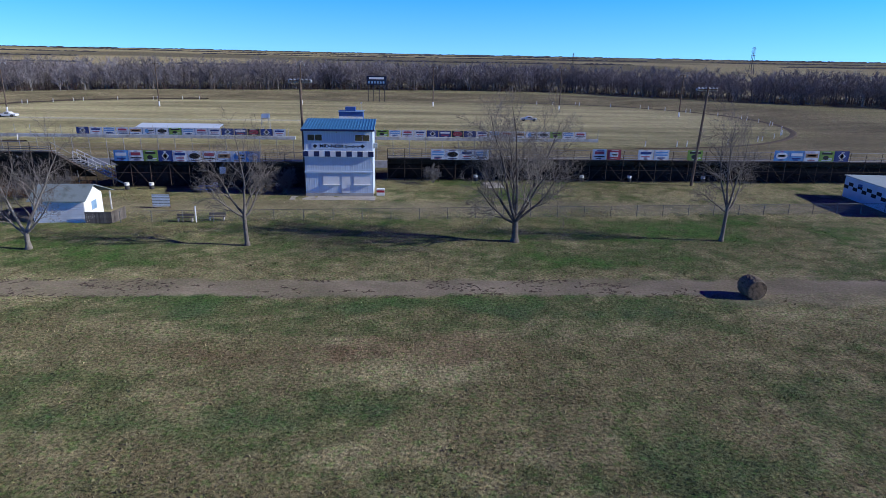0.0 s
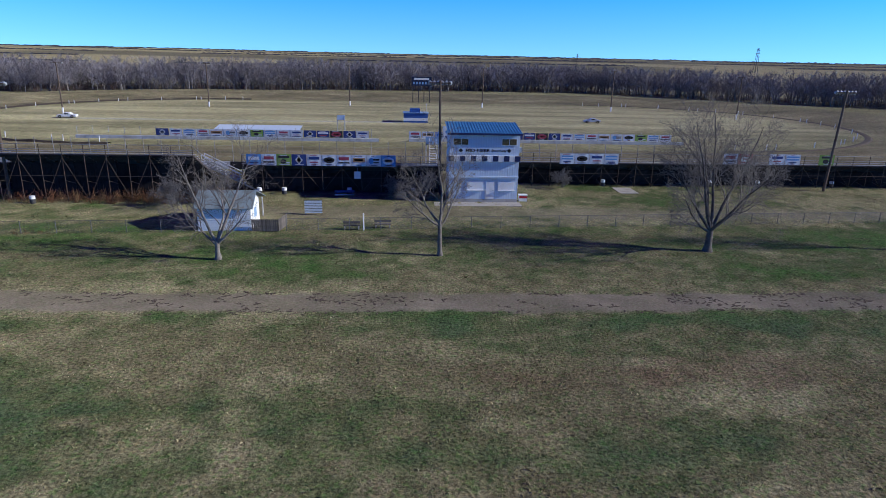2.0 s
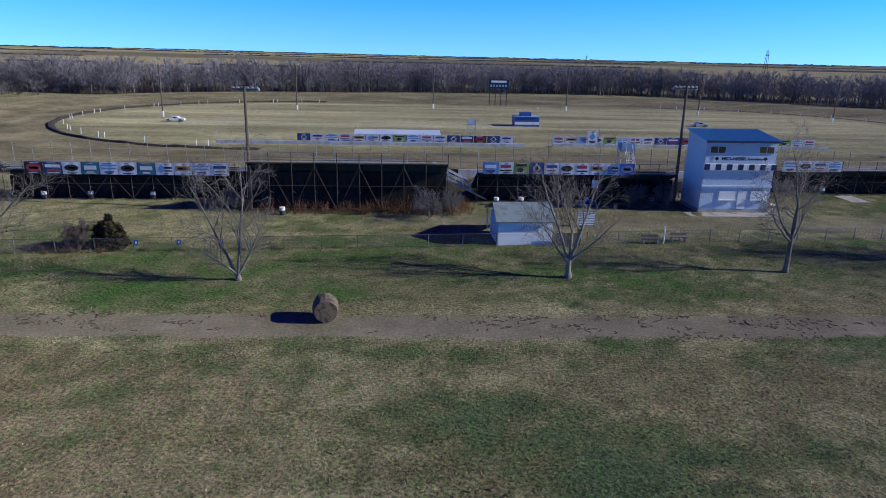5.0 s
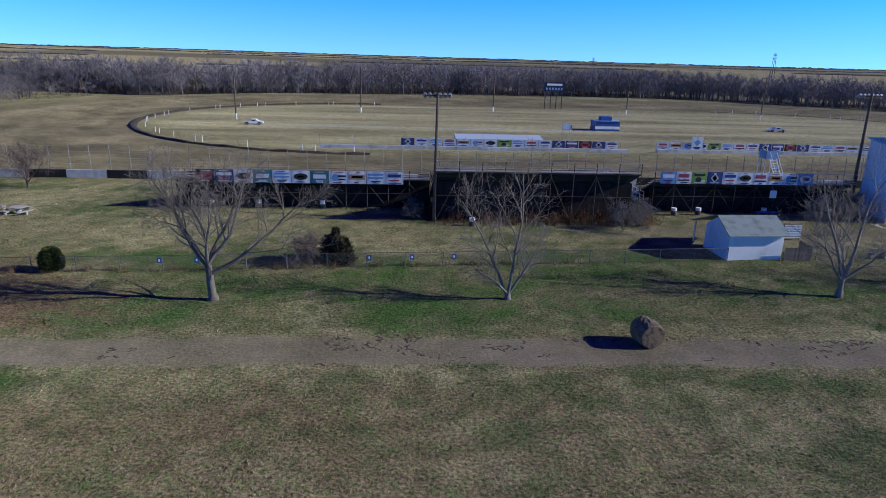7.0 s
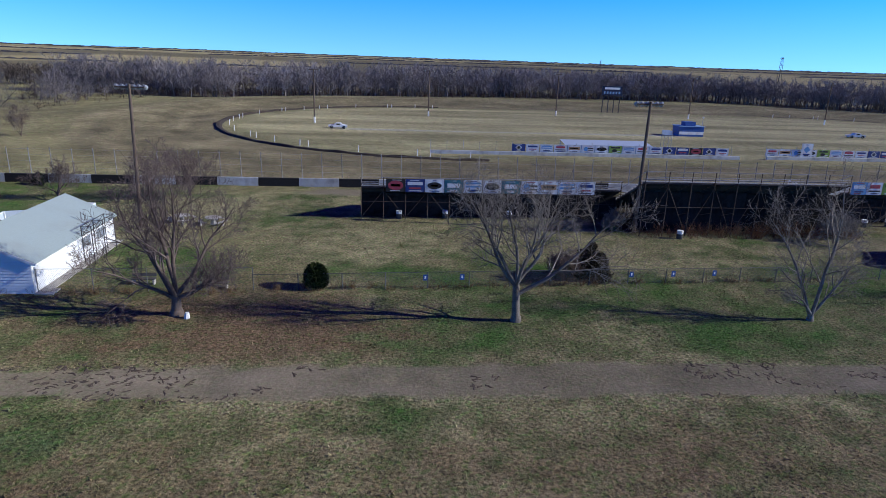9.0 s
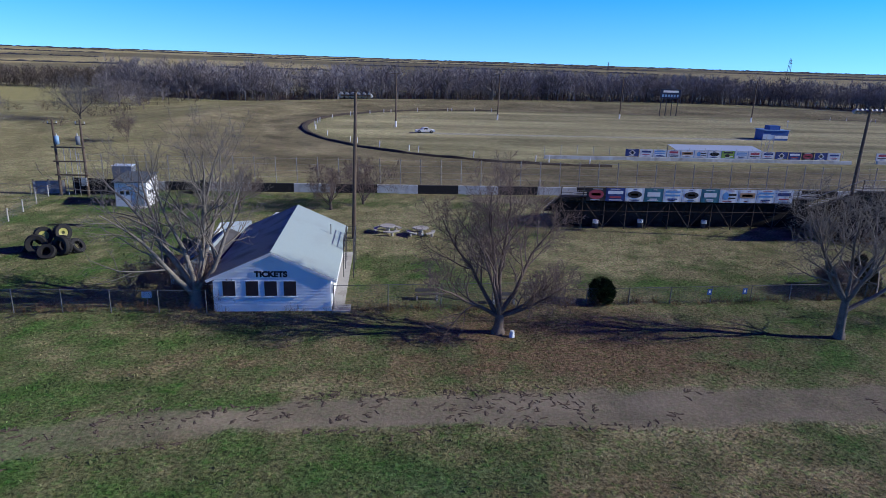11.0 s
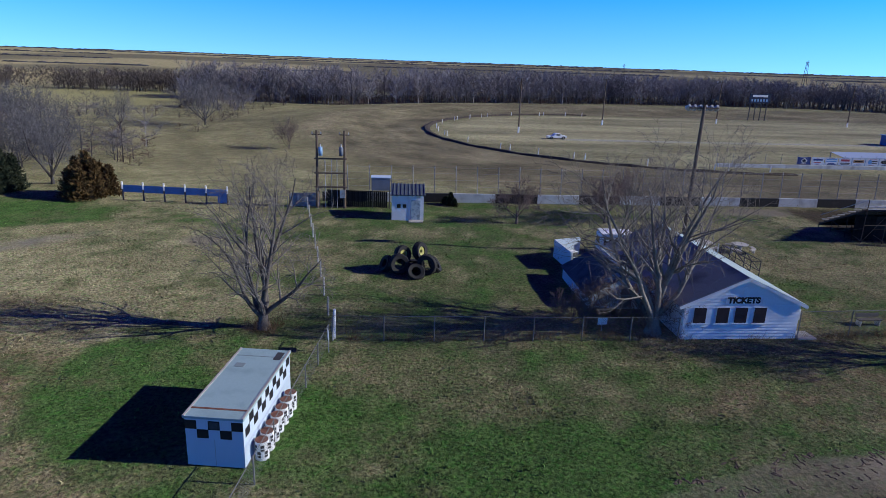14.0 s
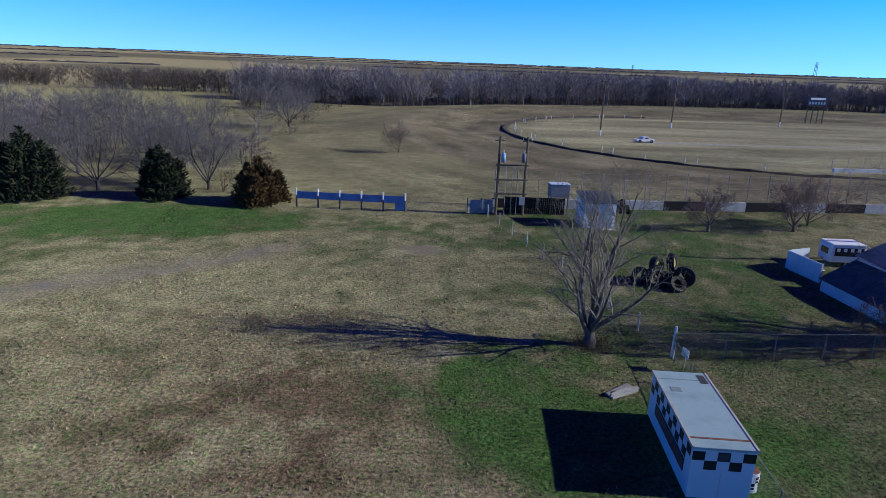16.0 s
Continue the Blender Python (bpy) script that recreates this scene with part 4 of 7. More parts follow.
banner_row([(-89.4 + i * 2.04, 2.0) for i in range(11)], 84.12, 3.0, 1.4, [1, 10, 5, 7, 8, 5, 7, 13, 9, 8, 4], "banners on the bleacher rail")
banner_row([(-37.6 + i * 1.84, 1.8) for i in range(10)], 84.22, 3.5, 1.4, [0, 6, 2, 3, 4, 5, 6, 9, 13, 11], "banners on the bleacher rail")
banner_row([(3.05, 2.0), (5.1, 2.0), (7.15, 2.0), (9.2, 2.0)], 90.02, 3.15, 1.4, [8, 5, 4, 8], "banners on the bleacher rail")
banner_row([(26.0, 2.0), (28.1, 2.0), (32.6, 2.2), (34.9, 2.2), (39.8, 2.2)], 90.02, 3.35, 1.45, [6, 12, 4, 8, 2], "banners on the bleacher rail")
banner_row([(52.6 + i * 2.25, 2.2) for i in range(5)], 90.02, 3.4, 1.5, [11, 0, 9, 2, 3], "banners on the bleacher rail")

# ---- announcers' tower ----
AMBER_PANE = mat("dull_amber_pane", (0.11, 0.095, 0.055), 0.15, var=0.4, scale=2.5, bump=0.0, spec=0.5)
NAVY = mat("navy_paint", (0.02, 0.03, 0.1), 0.55, var=0.3)


def tower():
    ob = thing("announcers_tower", (-12.85, 79.83, 0), "three-storey white sheet-metal announcers tower with blue roof", "building")
    w, d, h, hb = 8.35, 4.8, 8.35, 9.0
    part("footing", Mesh().box(-0.03, -0.03, 0, w + 0.03, d + 0.03, 0.45), CONCRETE, ob)
    part("front_wall", Mesh().ribbed((0.0, 0, 0.45), (1, 0, 0), (0, 0, 1), w, h - 0.45, 0.3, 0.006), WHITE_SHEET, ob)
    part("side_wall", Mesh().ribbed((w, 0.0, 0.45), (0, 1, 0), (0, 0, 1), d, h - 0.45, 0.3, 0.006), WHITE_SHEET, ob)
    part("side_wall", Mesh().ribbed((0, d, 0.45), (0, -1, 0), (0, 0, 1), d, h - 0.45, 0.3, 0.006), WHITE_SHEET, ob)
    part("back_wall", Mesh().ribbed((w, d, 0.45), (-1, 0, 0), (0, 0, 1), w, hb - 0.45, 0.3, 0.006), WHITE_SHEET, ob)
    g = Mesh()
    for x in (0.01, w - 0.01):
        g.face((x, 0, h - 0.02), (x, d, h - 0.02), (x, d, hb))
    part("gable_fill", g, WHITE_SHEET, ob)
    s = (hb - h) / d
    sl = math.hypot(d + 0.8, s * (d + 0.8))
    part("roof", Mesh().ribbed((-0.25, -0.4, h - 0.4 * s + 0.06), (1, 0, 0), (0, d + 0.8, s * (d + 0.8)), w + 0.5, sl, 0.36, 0.05, thick=0.06), BLUE_ROOF, ob, "blue standing-seam metal roof")
    part("eave_trim", Mesh().box(-0.27, -0.46, h - 0.2, w + 0.27, -0.40, h + 0.03), NAVY, ob)
    for x in (0.42, 6.17):
        wn_ = part("window", Mesh().box(x, -0.07, 6.9, x + 1.85, -0.035, 7.75), WHITE, ob)
        part("pane", Mesh().box(x + 0.07, -0.08, 6.97, x + 0.9, -0.071, 7.68), AMBER_PANE, wn_)
        part("pane", Mesh().box(x + 0.97, -0.08, 6.97, x + 1.78, -0.071, 7.68), AMBER_PANE, wn_)
    # checked ledge under the sign
    part("ledge", Mesh().box(-0.12, -0.32, 5.04, w + 0.12, -0.032, 5.72), WHITE, ob)
    for i in range(13):
        if i % 2 == 0:
            x = -0.12 + i * (w + 0.24) / 13
            part("check", Mesh().box(x, -0.33, 5.06, x + (w + 0.24) / 13, -0.321, 5.72), NAVY, ob)
    part("ledge", Mesh().box(-0.04, -0.2, 3.02, w + 0.04, -0.032, 3.22), WHITE_SHEET, ob)
    b = part("sign_board", Mesh().box(0.95, -0.06, 5.98, 7.5, -0.034, 6.62), WHITE_SHEET, ob)
    lettering("sign_words", "MID-NEBR", 0.52, (3.35, -0.068, 6.3), BLACK, b, 2.9, 0.012)
    lettering("sign_words", "Speedway", 0.46, (5.85, -0.068, 6.3), BLACK, b, 1.9, 0.004, 0.3)
    for x in (1.35, 7.1):
        part("chequered_flag", Mesh().face((x - 0.28, -0.066, 6.3), (x, -0.066, 6.05), (x + 0.28, -0.066, 6.3), (x, -0.066, 6.55)), BLACK, b)
    # shuttered counters and the door
    for x in (2.2, 6.0):
        sh = part("shutter", Mesh().box(x, -0.09, 1.6, x + 1.95, -0.036, 2.55), WHITE, ob)
        part("counter", Mesh().box(x - 0.05, -0.3, 1.5, x + 2.0, -0.036, 1.58), WHITE, sh)
    dr = part("door", Mesh().box(4.5, -0.08, 0.47, 5.5, -0.036, 2.55), WHITE, ob)
    part("door_handle", Mesh().box(5.33, -0.13, 1.45, 5.43, -0.08, 1.55), STEEL, dr)
    part("downlight", Mesh().tube((4.0, -0.2, 8.0), (4.0, -0.05, 8.1), 0.08, 8), STEEL, ob)
    part("air_unit", Mesh().box(w + 0.03, 1.2, 5.9, w + 0.5, 2.0, 6.5), STEEL, ob)


tower()
tagged(new("concrete_pad", Mesh().box(-14.6, 77.7, 0.0, -4.2, 79.75, 0.06).data("concrete_pad", CONCRETE)), "cracked concrete pad before the tower", "pavement", kind="structure")

# ---- ticket house ----
def gable_house(ob, w, d, eave, ridge, roof, over=0.4, other=None, walls=None, front=0.15):
    """Lap-sided walls w wide and d deep with a ridge along y, its front at y = 0."""
    part("front_wall", Mesh().ribbed((0.0, 0, 0), (0, 0, 1), (-1, 0, 0), eave, w, 0.2, 0.04, True), walls or SIDING, ob).location.x = w
    part("side_wall", Mesh().ribbed((w, 0, 0), (0, 0, 1), (0, -1, 0), eave, d, 0.2, 0.04, True), walls or SIDING, ob).location.y = d
    part("side_wall", Mesh().ribbed((0, 0, 0), (0, 0, 1), (0, 1, 0), eave, d, 0.2, 0.04, True), walls or SIDING, ob)
    part("back_wall", Mesh().ribbed((0, d, 0), (0, 0, 1), (1, 0, 0), eave, w, 0.2, 0.04, True), walls or SIDING, ob)
    n = max(3, round((ridge - eave) / 0.2))
    for y, s in ((0, -1), (d, 1)):
        g = Mesh()
        for i in range(n):
            z0, z1 = eave + (ridge - eave) * i / n, eave + (ridge - eave) * (i + 1) / n
            a, b = w / 2 * i / n, w / 2 * (i + 1) / n
            g.face((a, y + s * 0.025, z0), (w - a, y + s * 0.025, z0), (w - b, y, z1), (b, y, z1))
            g.face((a, y, z0), (w - a, y, z0), (w - a, y + s * 0.025, z0), (a, y + s * 0.025, z0))
        part("gable", g, walls or SIDING, ob)
    sl = (ridge - eave) / (w / 2)
    run = math.hypot(w / 2 + over, sl * (w / 2 + over))
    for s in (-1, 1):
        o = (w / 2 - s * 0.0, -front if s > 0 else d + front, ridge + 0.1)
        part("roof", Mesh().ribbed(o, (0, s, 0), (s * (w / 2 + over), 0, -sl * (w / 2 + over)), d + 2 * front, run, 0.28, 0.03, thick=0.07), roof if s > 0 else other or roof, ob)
        trim = Mesh().bar((w / 2, -front - 0.02, ridge + 0.03), (w / 2 + s * (w / 2 + over), -front - 0.02, ridge + 0.03 - sl * (w / 2 + over)), 0.05, 0.18)
        part("barge_board", trim, WHITE, ob)
    part("ridge_cap", Mesh().tube((w / 2, -front, ridge + 0.11), (w / 2, d + front, ridge + 0.11), 0.07, 6), roof, ob)


# a reflection's paleness is put in the base colour of these panes
PALE_PANE = mat("reflection_tinted_pane", (0.3, 0.33, 0.37), 0.2, var=0.3, scale=3.0, bump=0.0)


def ticket_house():
    ob = thing("ticket_house", (-121.2, 61.9, 0), "white lap-sided ticket house with pale ribbed metal roof", "building")
    # the left slope carries its shade in a darker metal
    gable_house(ob, 7.6, 13.6, 2.3, 4.0, GREY_ROOF, 0.4, SHADE_ROOF)
    for x in (0.62, 2.1, 3.3, 4.55):
        f = part("window", Mesh().box(x - 0.035, -0.06, 1.08, x + 0.835, -0.027, 2.165), WHITE, ob)
        part("shutter_panel", Mesh().box(x, -0.07, 1.12, x + 0.8, -0.061, 2.13), mat("dark_red_brown_board", (0.045, 0.028, 0.03), 0.6, var=0.3), f, "dark closed ticket hatch")
        part("sill", Mesh().box(x - 0.1, -0.12, 1.01, x + 0.9, -0.027, 1.075), WHITE, f)
    b = part("sign_board", Mesh().box(2.6, -0.06, 2.42, 5.0, -0.028, 2.8), WHITE, ob)
    lettering("sign_words", "TICKETS", 0.52, (3.75, -0.068, 2.61), BLACK, b, 2.15, 0.03)
    part("gable_vent", Mesh().box(3.62, -0.06, 3.02, 4.02, -0.02, 3.5), WHITE, ob)
    for y in (7.2, 10.0):
        f = part("side_window", Mesh().box(7.62, y, 0.95, 7.67, y + 1.7, 1.95), WHITE, ob)
        for k in (0, 1):
            part("pane", Mesh().box(7.671, y + 0.08 + k * 0.8, 1.03, 7.68, y + 0.82 + k * 0.8, 1.87), PALE_PANE, f)
    part("walk", Mesh().box(7.65, 0.95, 0, 8.45, 13.4, 0.08), CONCRETE, ob, "pale concrete walk along the wall")
    part("meter_box", Mesh().box(7.62, 0.15, 1.2, 7.8, 0.55, 1.9), WHITE, ob)
    part("step", Mesh().box(7.7, -0.3, 0, 8.9, 0.9, 0.12), CONCRETE, ob)
    part("roof_pipe", Mesh().tube((6.9, 9.4, 2.4), (6.9, 9.4, 3.6), 0.05, 8), STEEL, ob)


ticket_house()


def annex():
    ob = thing("annex", (-125.6, 67.0, 0), "low pale lean-to annex with dark shingled roof", "building")
    d, prof = 6.6, ((0.0, 0.0), (0.0, 1.05), (2.7, 2.55), (4.25, 1.85), (4.25, 0.0))
    for y in (0.0, d):
        part("end_wall", Mesh().face(*[(x, y, z) for x, z in (prof if y == 0 else prof[::-1])]), WHITE_SHEET, ob)
    part("side_wall", Mesh().ribbed((0, d, 0), (0, -1, 0), (0, 0, 1), d, 1.05, 0.4, 0.02), WHITE_SHEET, ob)
    part("side_wall", Mesh().box(4.22, 0, 0, 4.25, d, 1.85), WHITE_SHEET, ob)
    sl = (2.55 - 1.05) / 2.7
    part("roof", Mesh().ribbed((-0.2, -0.15, 1.08 - 0.2 * sl), (2.95, 0, 2.95 * sl), (0, 1, 0), 2.95 * math.hypot(1, sl), d + 0.3, 0.3, 0.012, True, 0.05), DARK_SHINGLE, ob)
    part("roof", Mesh().ribbed((2.7, -0.15, 2.6), (1.5, 0, -0.7), (0, 1, 0), 1.64, d + 0.3, 0.3, 0.012, True, 0.05), DARK_SHINGLE, ob)
    part("ridge_strip", Mesh().face((2.5, 0.4, 2.53), (2.75, 0.4, 2.63), (2.75, d, 2.63), (2.5, d, 2.53)).face((2.75, 0.4, 2.635), (2.95, 0.4, 2.53), (2.95, d, 2.53), (2.75, d, 2.635)), GREY_ROOF, ob, "pale metal ridge strip")
    part("roof_strip", Mesh().face((1.2, 0.1, 1.82), (2.2, 0.1, 2.375), (2.2, 0.9, 2.375), (1.2, 0.9, 1.82)), SHINGLE, ob, "pale loose roofing sheet")
    part("door", Mesh().box(2.3, -0.06, 0.1, 3.1, -0.01, 1.75), GREY_SIDING, ob)


annex()


def pipe_rack():
    ob = thing("pipe_rack", (-113.15, 68.6, 0), "tall dark pipe rack standing against the ticket house", "rack")
    for y in (0, 2.1, 4.2):
        for x in (0, 0.75):
            part("upright", Mesh().tube((x, y, 0), (x, y, 3.1), 0.035), DARK_STEEL, ob)
        part("cross_rail", Mesh().tube((0, y, 3.05), (0.75, y, 3.05), 0.03), DARK_STEEL, ob)
    for x in (0, 0.75):
        for z in (2.3, 3.08):
            part("long_rail", Mesh().tube((x, 0, z), (x, 4.2, z), 0.03), DARK_STEEL, ob)
        part("brace", Mesh().tube((x, 0, 2.3), (x, 2.1, 3.08), 0.025).tube((x, 2.1, 2.3), (x, 4.2, 3.08), 0.025), DARK_STEEL, ob)


pipe_rack()


def camper():
    """An old camper parked behind the house."""
    ob = thing("camper_trailer", (-120.6, 79.6, 0), "old white camper with dark checked band and white roof", "trailer", -6)
    m, prev = Mesh(), None
    for x, y0, y1, z1 in ((0.0, 0.1, 1.9, 1.75), (0.12, 0, 2.0, 1.95), (2.9, 0, 2.0, 1.95), (3.05, 0.1, 1.9, 1.7)):
        cur = [(x, y0, 0.45), (x, y1, 0.45), (x, y1, z1), (x, y0, z1)]
        if prev:
            for j in range(4):
                m.face(prev[j], prev[(j + 1) % 4], cur[(j + 1) % 4], cur[j])
        else:
            m.face(*cur)
        prev = cur
    m.face(*prev[::-1])
    part("body", m, WHITE_SHEET, ob)
    part("roof", Mesh().box(0.1, -0.03, 1.96, 2.95, 2.03, 2.05), WHITE, ob, "bright white roof")
    part("window_band", Mesh().box(0.3, -0.012, 1.0, 2.8, -0.002, 1.75), BLACK, ob)
    for i in range(4):
        part("check", Mesh().box(0.45 + i * 0.6, -0.02, 1.4, 0.75 + i * 0.6, -0.0125, 1.7), WHITE, ob)
    part("end_window", Mesh().box(-0.03, 0.45, 1.05, -0.008, 1.55, 1.6), GLASS, ob)
    for y in (0.1, 1.9):
        part("wheel", Mesh().ring((1.5, y, 0.33), (0, 1, 0), 0.15, 0.33, 0.1, 16), TYRE, ob)
    part("drawbar", Mesh().bar((0.05, 1.0, 0.5), (-1.1, 1.0, 0.45), 0.08, 0.08).bar((-1.1, 1.0, 0), (-1.1, 1.0, 0.5), 0.06, 0.06), DARK_STEEL, ob)


camper()


def sheet_fence():
    ob = thing("screen_panel", (-124.9, 79.2, 0), "white sheet screen closing a yard behind the annex", "panel")
    part("sheet", Mesh().ribbed((0, 0, 0), (0.1, -1, 0), (0, 0, 1), 3.9, 1.6, 0.6, 0.02), WHITE_SHEET, ob)
    part("back_sheet", Mesh().ribbed((2.6, 0.9, 0), (-2.6, -0.85, 0), (0, 0, 1), 2.7, 1.6, 0.6, 0.02), WHITE_SHEET, ob)
    part("rail", Mesh().bar((0.06, 0, 1.55), (0.45, -3.85, 1.55), 0.06, 0.08), WHITE, ob)
    for y in (-0.1, -1.9, -3.8):
        part("post", Mesh().box(0.08 - y * 0.1, y - 0.05, 0, 0.18 - y * 0.1, y + 0.05, 1.6), WHITE, ob)
    for i, (x, z) in enumerate(((0.7, 0.0), (1.5, 0.0), (1.1, 0.45))):
        b_ = thing("crate", (-124.9 + x, 76.6 + 0.5 * i, z), "white-topped dark crate stored in the yard", "crate", 12 * i, "crates behind the annex")
        part("body", Mesh().box(0, 0, 0, 0.75, 0.6, 0.42), DARK_STEEL, b_)
        part("lid", Mesh().box(-0.02, -0.02, 0.42, 0.77, 0.62, 0.45), WHITE, b_)


sheet_fence()

# ---- shed with porch ----
def shed():
    ob = thing("shed", (-38.4, 66.4, 0), "small white lap-sided shed with porch and grey roof", "building", 1.5)
    w, d, e = 5.1, 4.2, 2.4
    part("front_wall", Mesh().ribbed((w, 0, 0), (0, 0, 1), (-1, 0, 0), e, w, 0.18, 0.04, True), SIDING, ob)
    part("back_wall", Mesh().ribbed((0, d, 0), (0, 0, 1), (1, 0, 0), e, w, 0.18, 0.04, True), SIDING, ob)
    part("side_wall", Mesh().ribbed((w, d, 0), (0, 0, 1), (0, -1, 0), e, d, 0.18, 0.04, True), SIDING, ob)
    part("side_wall", Mesh().ribbed((0, 0, 0), (0, 0, 1), (0, 1, 0), e, d, 0.18, 0.04, True), SIDING, ob)
    top = 3.55
    for x in (0.0, w):
        part("gable", Mesh().face((x, 0, e), (x, d, e), (x, d * 0.5, top)), SIDING, ob)
    sl = (top - e) / (d / 2)
    for s, ext in ((-1, 0.35), (1, 2.3)):
        run = d / 2 + ext
        o = (-0.3 if s < 0 else w + 0.3, d / 2, top + 0.06)
        part("roof", Mesh().ribbed(o, (-s, 0, 0), (0, s * run, -sl * run * (1.0 if s < 0 else 0.62)), w + 0.6, math.hypot(run, sl * run), 0.25, 0.015, True, 0.06), SHINGLE, ob)
    for x in (0.0, w):
        part("porch_post", Mesh().box(x - 0.06, d + 2.0, 0, x + 0.06, d + 2.12, 2.05), WHITE, ob)
    part("window", Mesh().box(w + 0.02, 1.6, 1.0, w + 0.05, 2.7, 1.9), LIGHT_BLUE, ob)
    part("door", Mesh().box(-0.05, 2.4, 0.05, -0.02, 3.2, 1.95), WHITE, ob)


shed()


def wood_screen(a, b, h, n, label, board=None):
    """A board screen from a to b."""
    a, b = Vector((*a, 0)), Vector((*b, 0))
    ob = thing("board_screen", a, label, "fence", math.degrees(math.atan2(b.y - a.y, b.x - a.x)))
    L = (b - a).length
    bd = Mesh().box(0, -0.012, 0.03, L / n - 0.015, 0.012, h).data("board", board or FENCE_WOOD)
    for i in range(n):
        part("board", bd, None, ob).location.x = i * L / n
    part("rail", Mesh().box(0, 0.014, h * 0.75, L, 0.06, h * 0.75 + 0.09), FENCE_WOOD, ob)


wood_screen((-33.2, 66.2), (-30.6, 66.3), 1.25, 14, "weathered grey board screen beside the shed")
wood_screen((-30.6, 66.3), (-30.2, 68.8), 1.25, 12, "weathered grey board screen beside the shed")

# ---- small hut by the wall ----
def hut():
    ob = thing("hut", (-139.0, 91.9, 0), "small white hut with dark ribbed shed roof", "building", -2)
    w, d, h0, h1 = 3.35, 3.2, 2.75, 3.2
    part("front_wall", Mesh().box(0, 0, 0, w, 0.08, h0), WHITE, ob)
    part("back_wall", Mesh().box(0, d - 0.08, 0, w, d, h1), WHITE, ob)
    for x in (0, w - 0.08):
        m = Mesh()
        for xx in (x, x + 0.08):
            m.face((xx, 0.08, 0), (xx, d - 0.08, 0), (xx, d - 0.08, h1), (xx, 0.08, h0))
        part("side_wall", m, WHITE, ob)
    run = d + 0.5
    part("roof", Mesh().ribbed((-0.15, -0.25, h0 + 0.02), (1, 0, 0), (0, run, (h1 - h0) / d * run), w + 0.3, run * 1.01, 0.42, 0.06, thick=0.08), mat("dark_green_grey_roof", (0.1, 0.12, 0.13), 0.5, 0.2), ob, "dark ribbed metal roof")
    for x in (0.55, 1.15):
        part("window", Mesh().box(x, -0.02, 1.35, x + 0.38, -0.004, 1.75), GLASS, ob)
    for i in range(5):
        part("side_window", Mesh().box(w + 0.004, 0.4 + i * 0.5, 1.35, w + 0.02, 0.7 + i * 0.5, 1.75), GLASS, ob)
    part("door", Mesh().box(2.05, -0.05, 0.08, 3.0, -0.004, 2.2), mat("pale_grey_green_door", (0.42, 0.5, 0.52), 0.6, var=0.4, scale=3, second=(0.2, 0.25, 0.28)), ob, "pale weathered door")
    part("step", Mesh().box(1.8, -0.9, 0, 3.3, -0.06, 0.12), CONCRETE, ob)


hut()
ob = thing("box_stand", (-141.2, 97.2, 0), "raised dark metal box with white lid behind the hut", "cabinet")
part("box", Mesh().box(0, 0, 2.1, 2.1, 1.4, 3.5), GREY_SIDING, ob)
part("lid", Mesh().box(-0.05, -0.05, 3.5, 2.15, 1.45, 3.58), WHITE_SHEET, ob)
for x, y in ((0.1, 0.1), (2.0, 0.1), (0.1, 1.3), (2.0, 1.3)):
    part("leg", Mesh().box(x - 0.05, y - 0.05, 0, x + 0.05, y + 0.05, 2.1), DARK_STEEL, ob)
wood_screen((-146.2, 98.3), (-139.4, 97.6), 1.9, 30, "dark board screen behind the hut", BLACK_BOARD_AND_SHADE)
ob = thing("sheet_gate", (-150.3, 97.6, 0), "weathered horizontal corrugated sheet panel", "panel", 8)
part("sheet", Mesh().ribbed((3.3, 0, 0.1), (0, 0, 1), (-1, 0, 0), 1.5, 3.3, 0.16, 0.03, True), PLANK, ob)
for x in (0, 1.6, 3.3):
    part("post", Mesh().box(x - 0.06, 0.04, 0, x + 0.06, 0.16, 1.75), POLE, ob)


def transformer_frame():
    ob = thing("transformer_frame", (-147.2, 97.4, 0), "two wooden poles carrying transformers and cross-beams", "utility pole")
    h = 8.6
    for x in (0, 3.0):
        part("pole", Mesh().tube((x, 0, 0), (x + 0.05, 0, h), 0.17, 10, 0.12), POLE, ob)
        part("top_arm", Mesh().bar((x - 0.5, 0, h - 0.45), (x + 0.6, 0, h - 0.45), 0.08, 0.1), POLE, ob)
        for dx in (-0.45, 0.0, 0.5):
            part("insulator", Mesh().tube((x + dx, 0, h - 0.4), (x + dx, 0, h - 0.15), 0.05, 8), LAMP_GLASS, ob)
    for z in (5.55, 3.95, 2.4):
        part("cross_beam", Mesh().bar((-0.3, -0.16, z), (3.3, -0.16, z), 0.1, 0.16), POLE, ob)
    for x in (0.45, 2.7):
        t = part("transformer", Mesh().tube((x, -0.3, 5.9), (x, -0.3, 6.85), 0.23, 14), LIGHT_BLUE if x < 1 else GREY_SIDING, ob, "pale blue transformer can", True)
        part("bushing", Mesh().tube((x, -0.3, 6.85), (x, -0.3, 7.15), 0.06, 8), LAMP_GLASS, t)
    for x in (0.9, 1.6, 2.2):
        part("conduit", Mesh().tube((x, -0.1, 0), (x, -0.1, 5.5), 0.035, 6), STEEL, ob)
    part("switch_box", Mesh().box(2.5, -0.35, 1.2, 3.1, -0.12, 2.1), STEEL, ob)


transformer_frame()

FADED_BLUE = mat("faded_blue_sheet", (0.13, 0.23, 0.47), 0.6, var=0.25, scale=0.9)
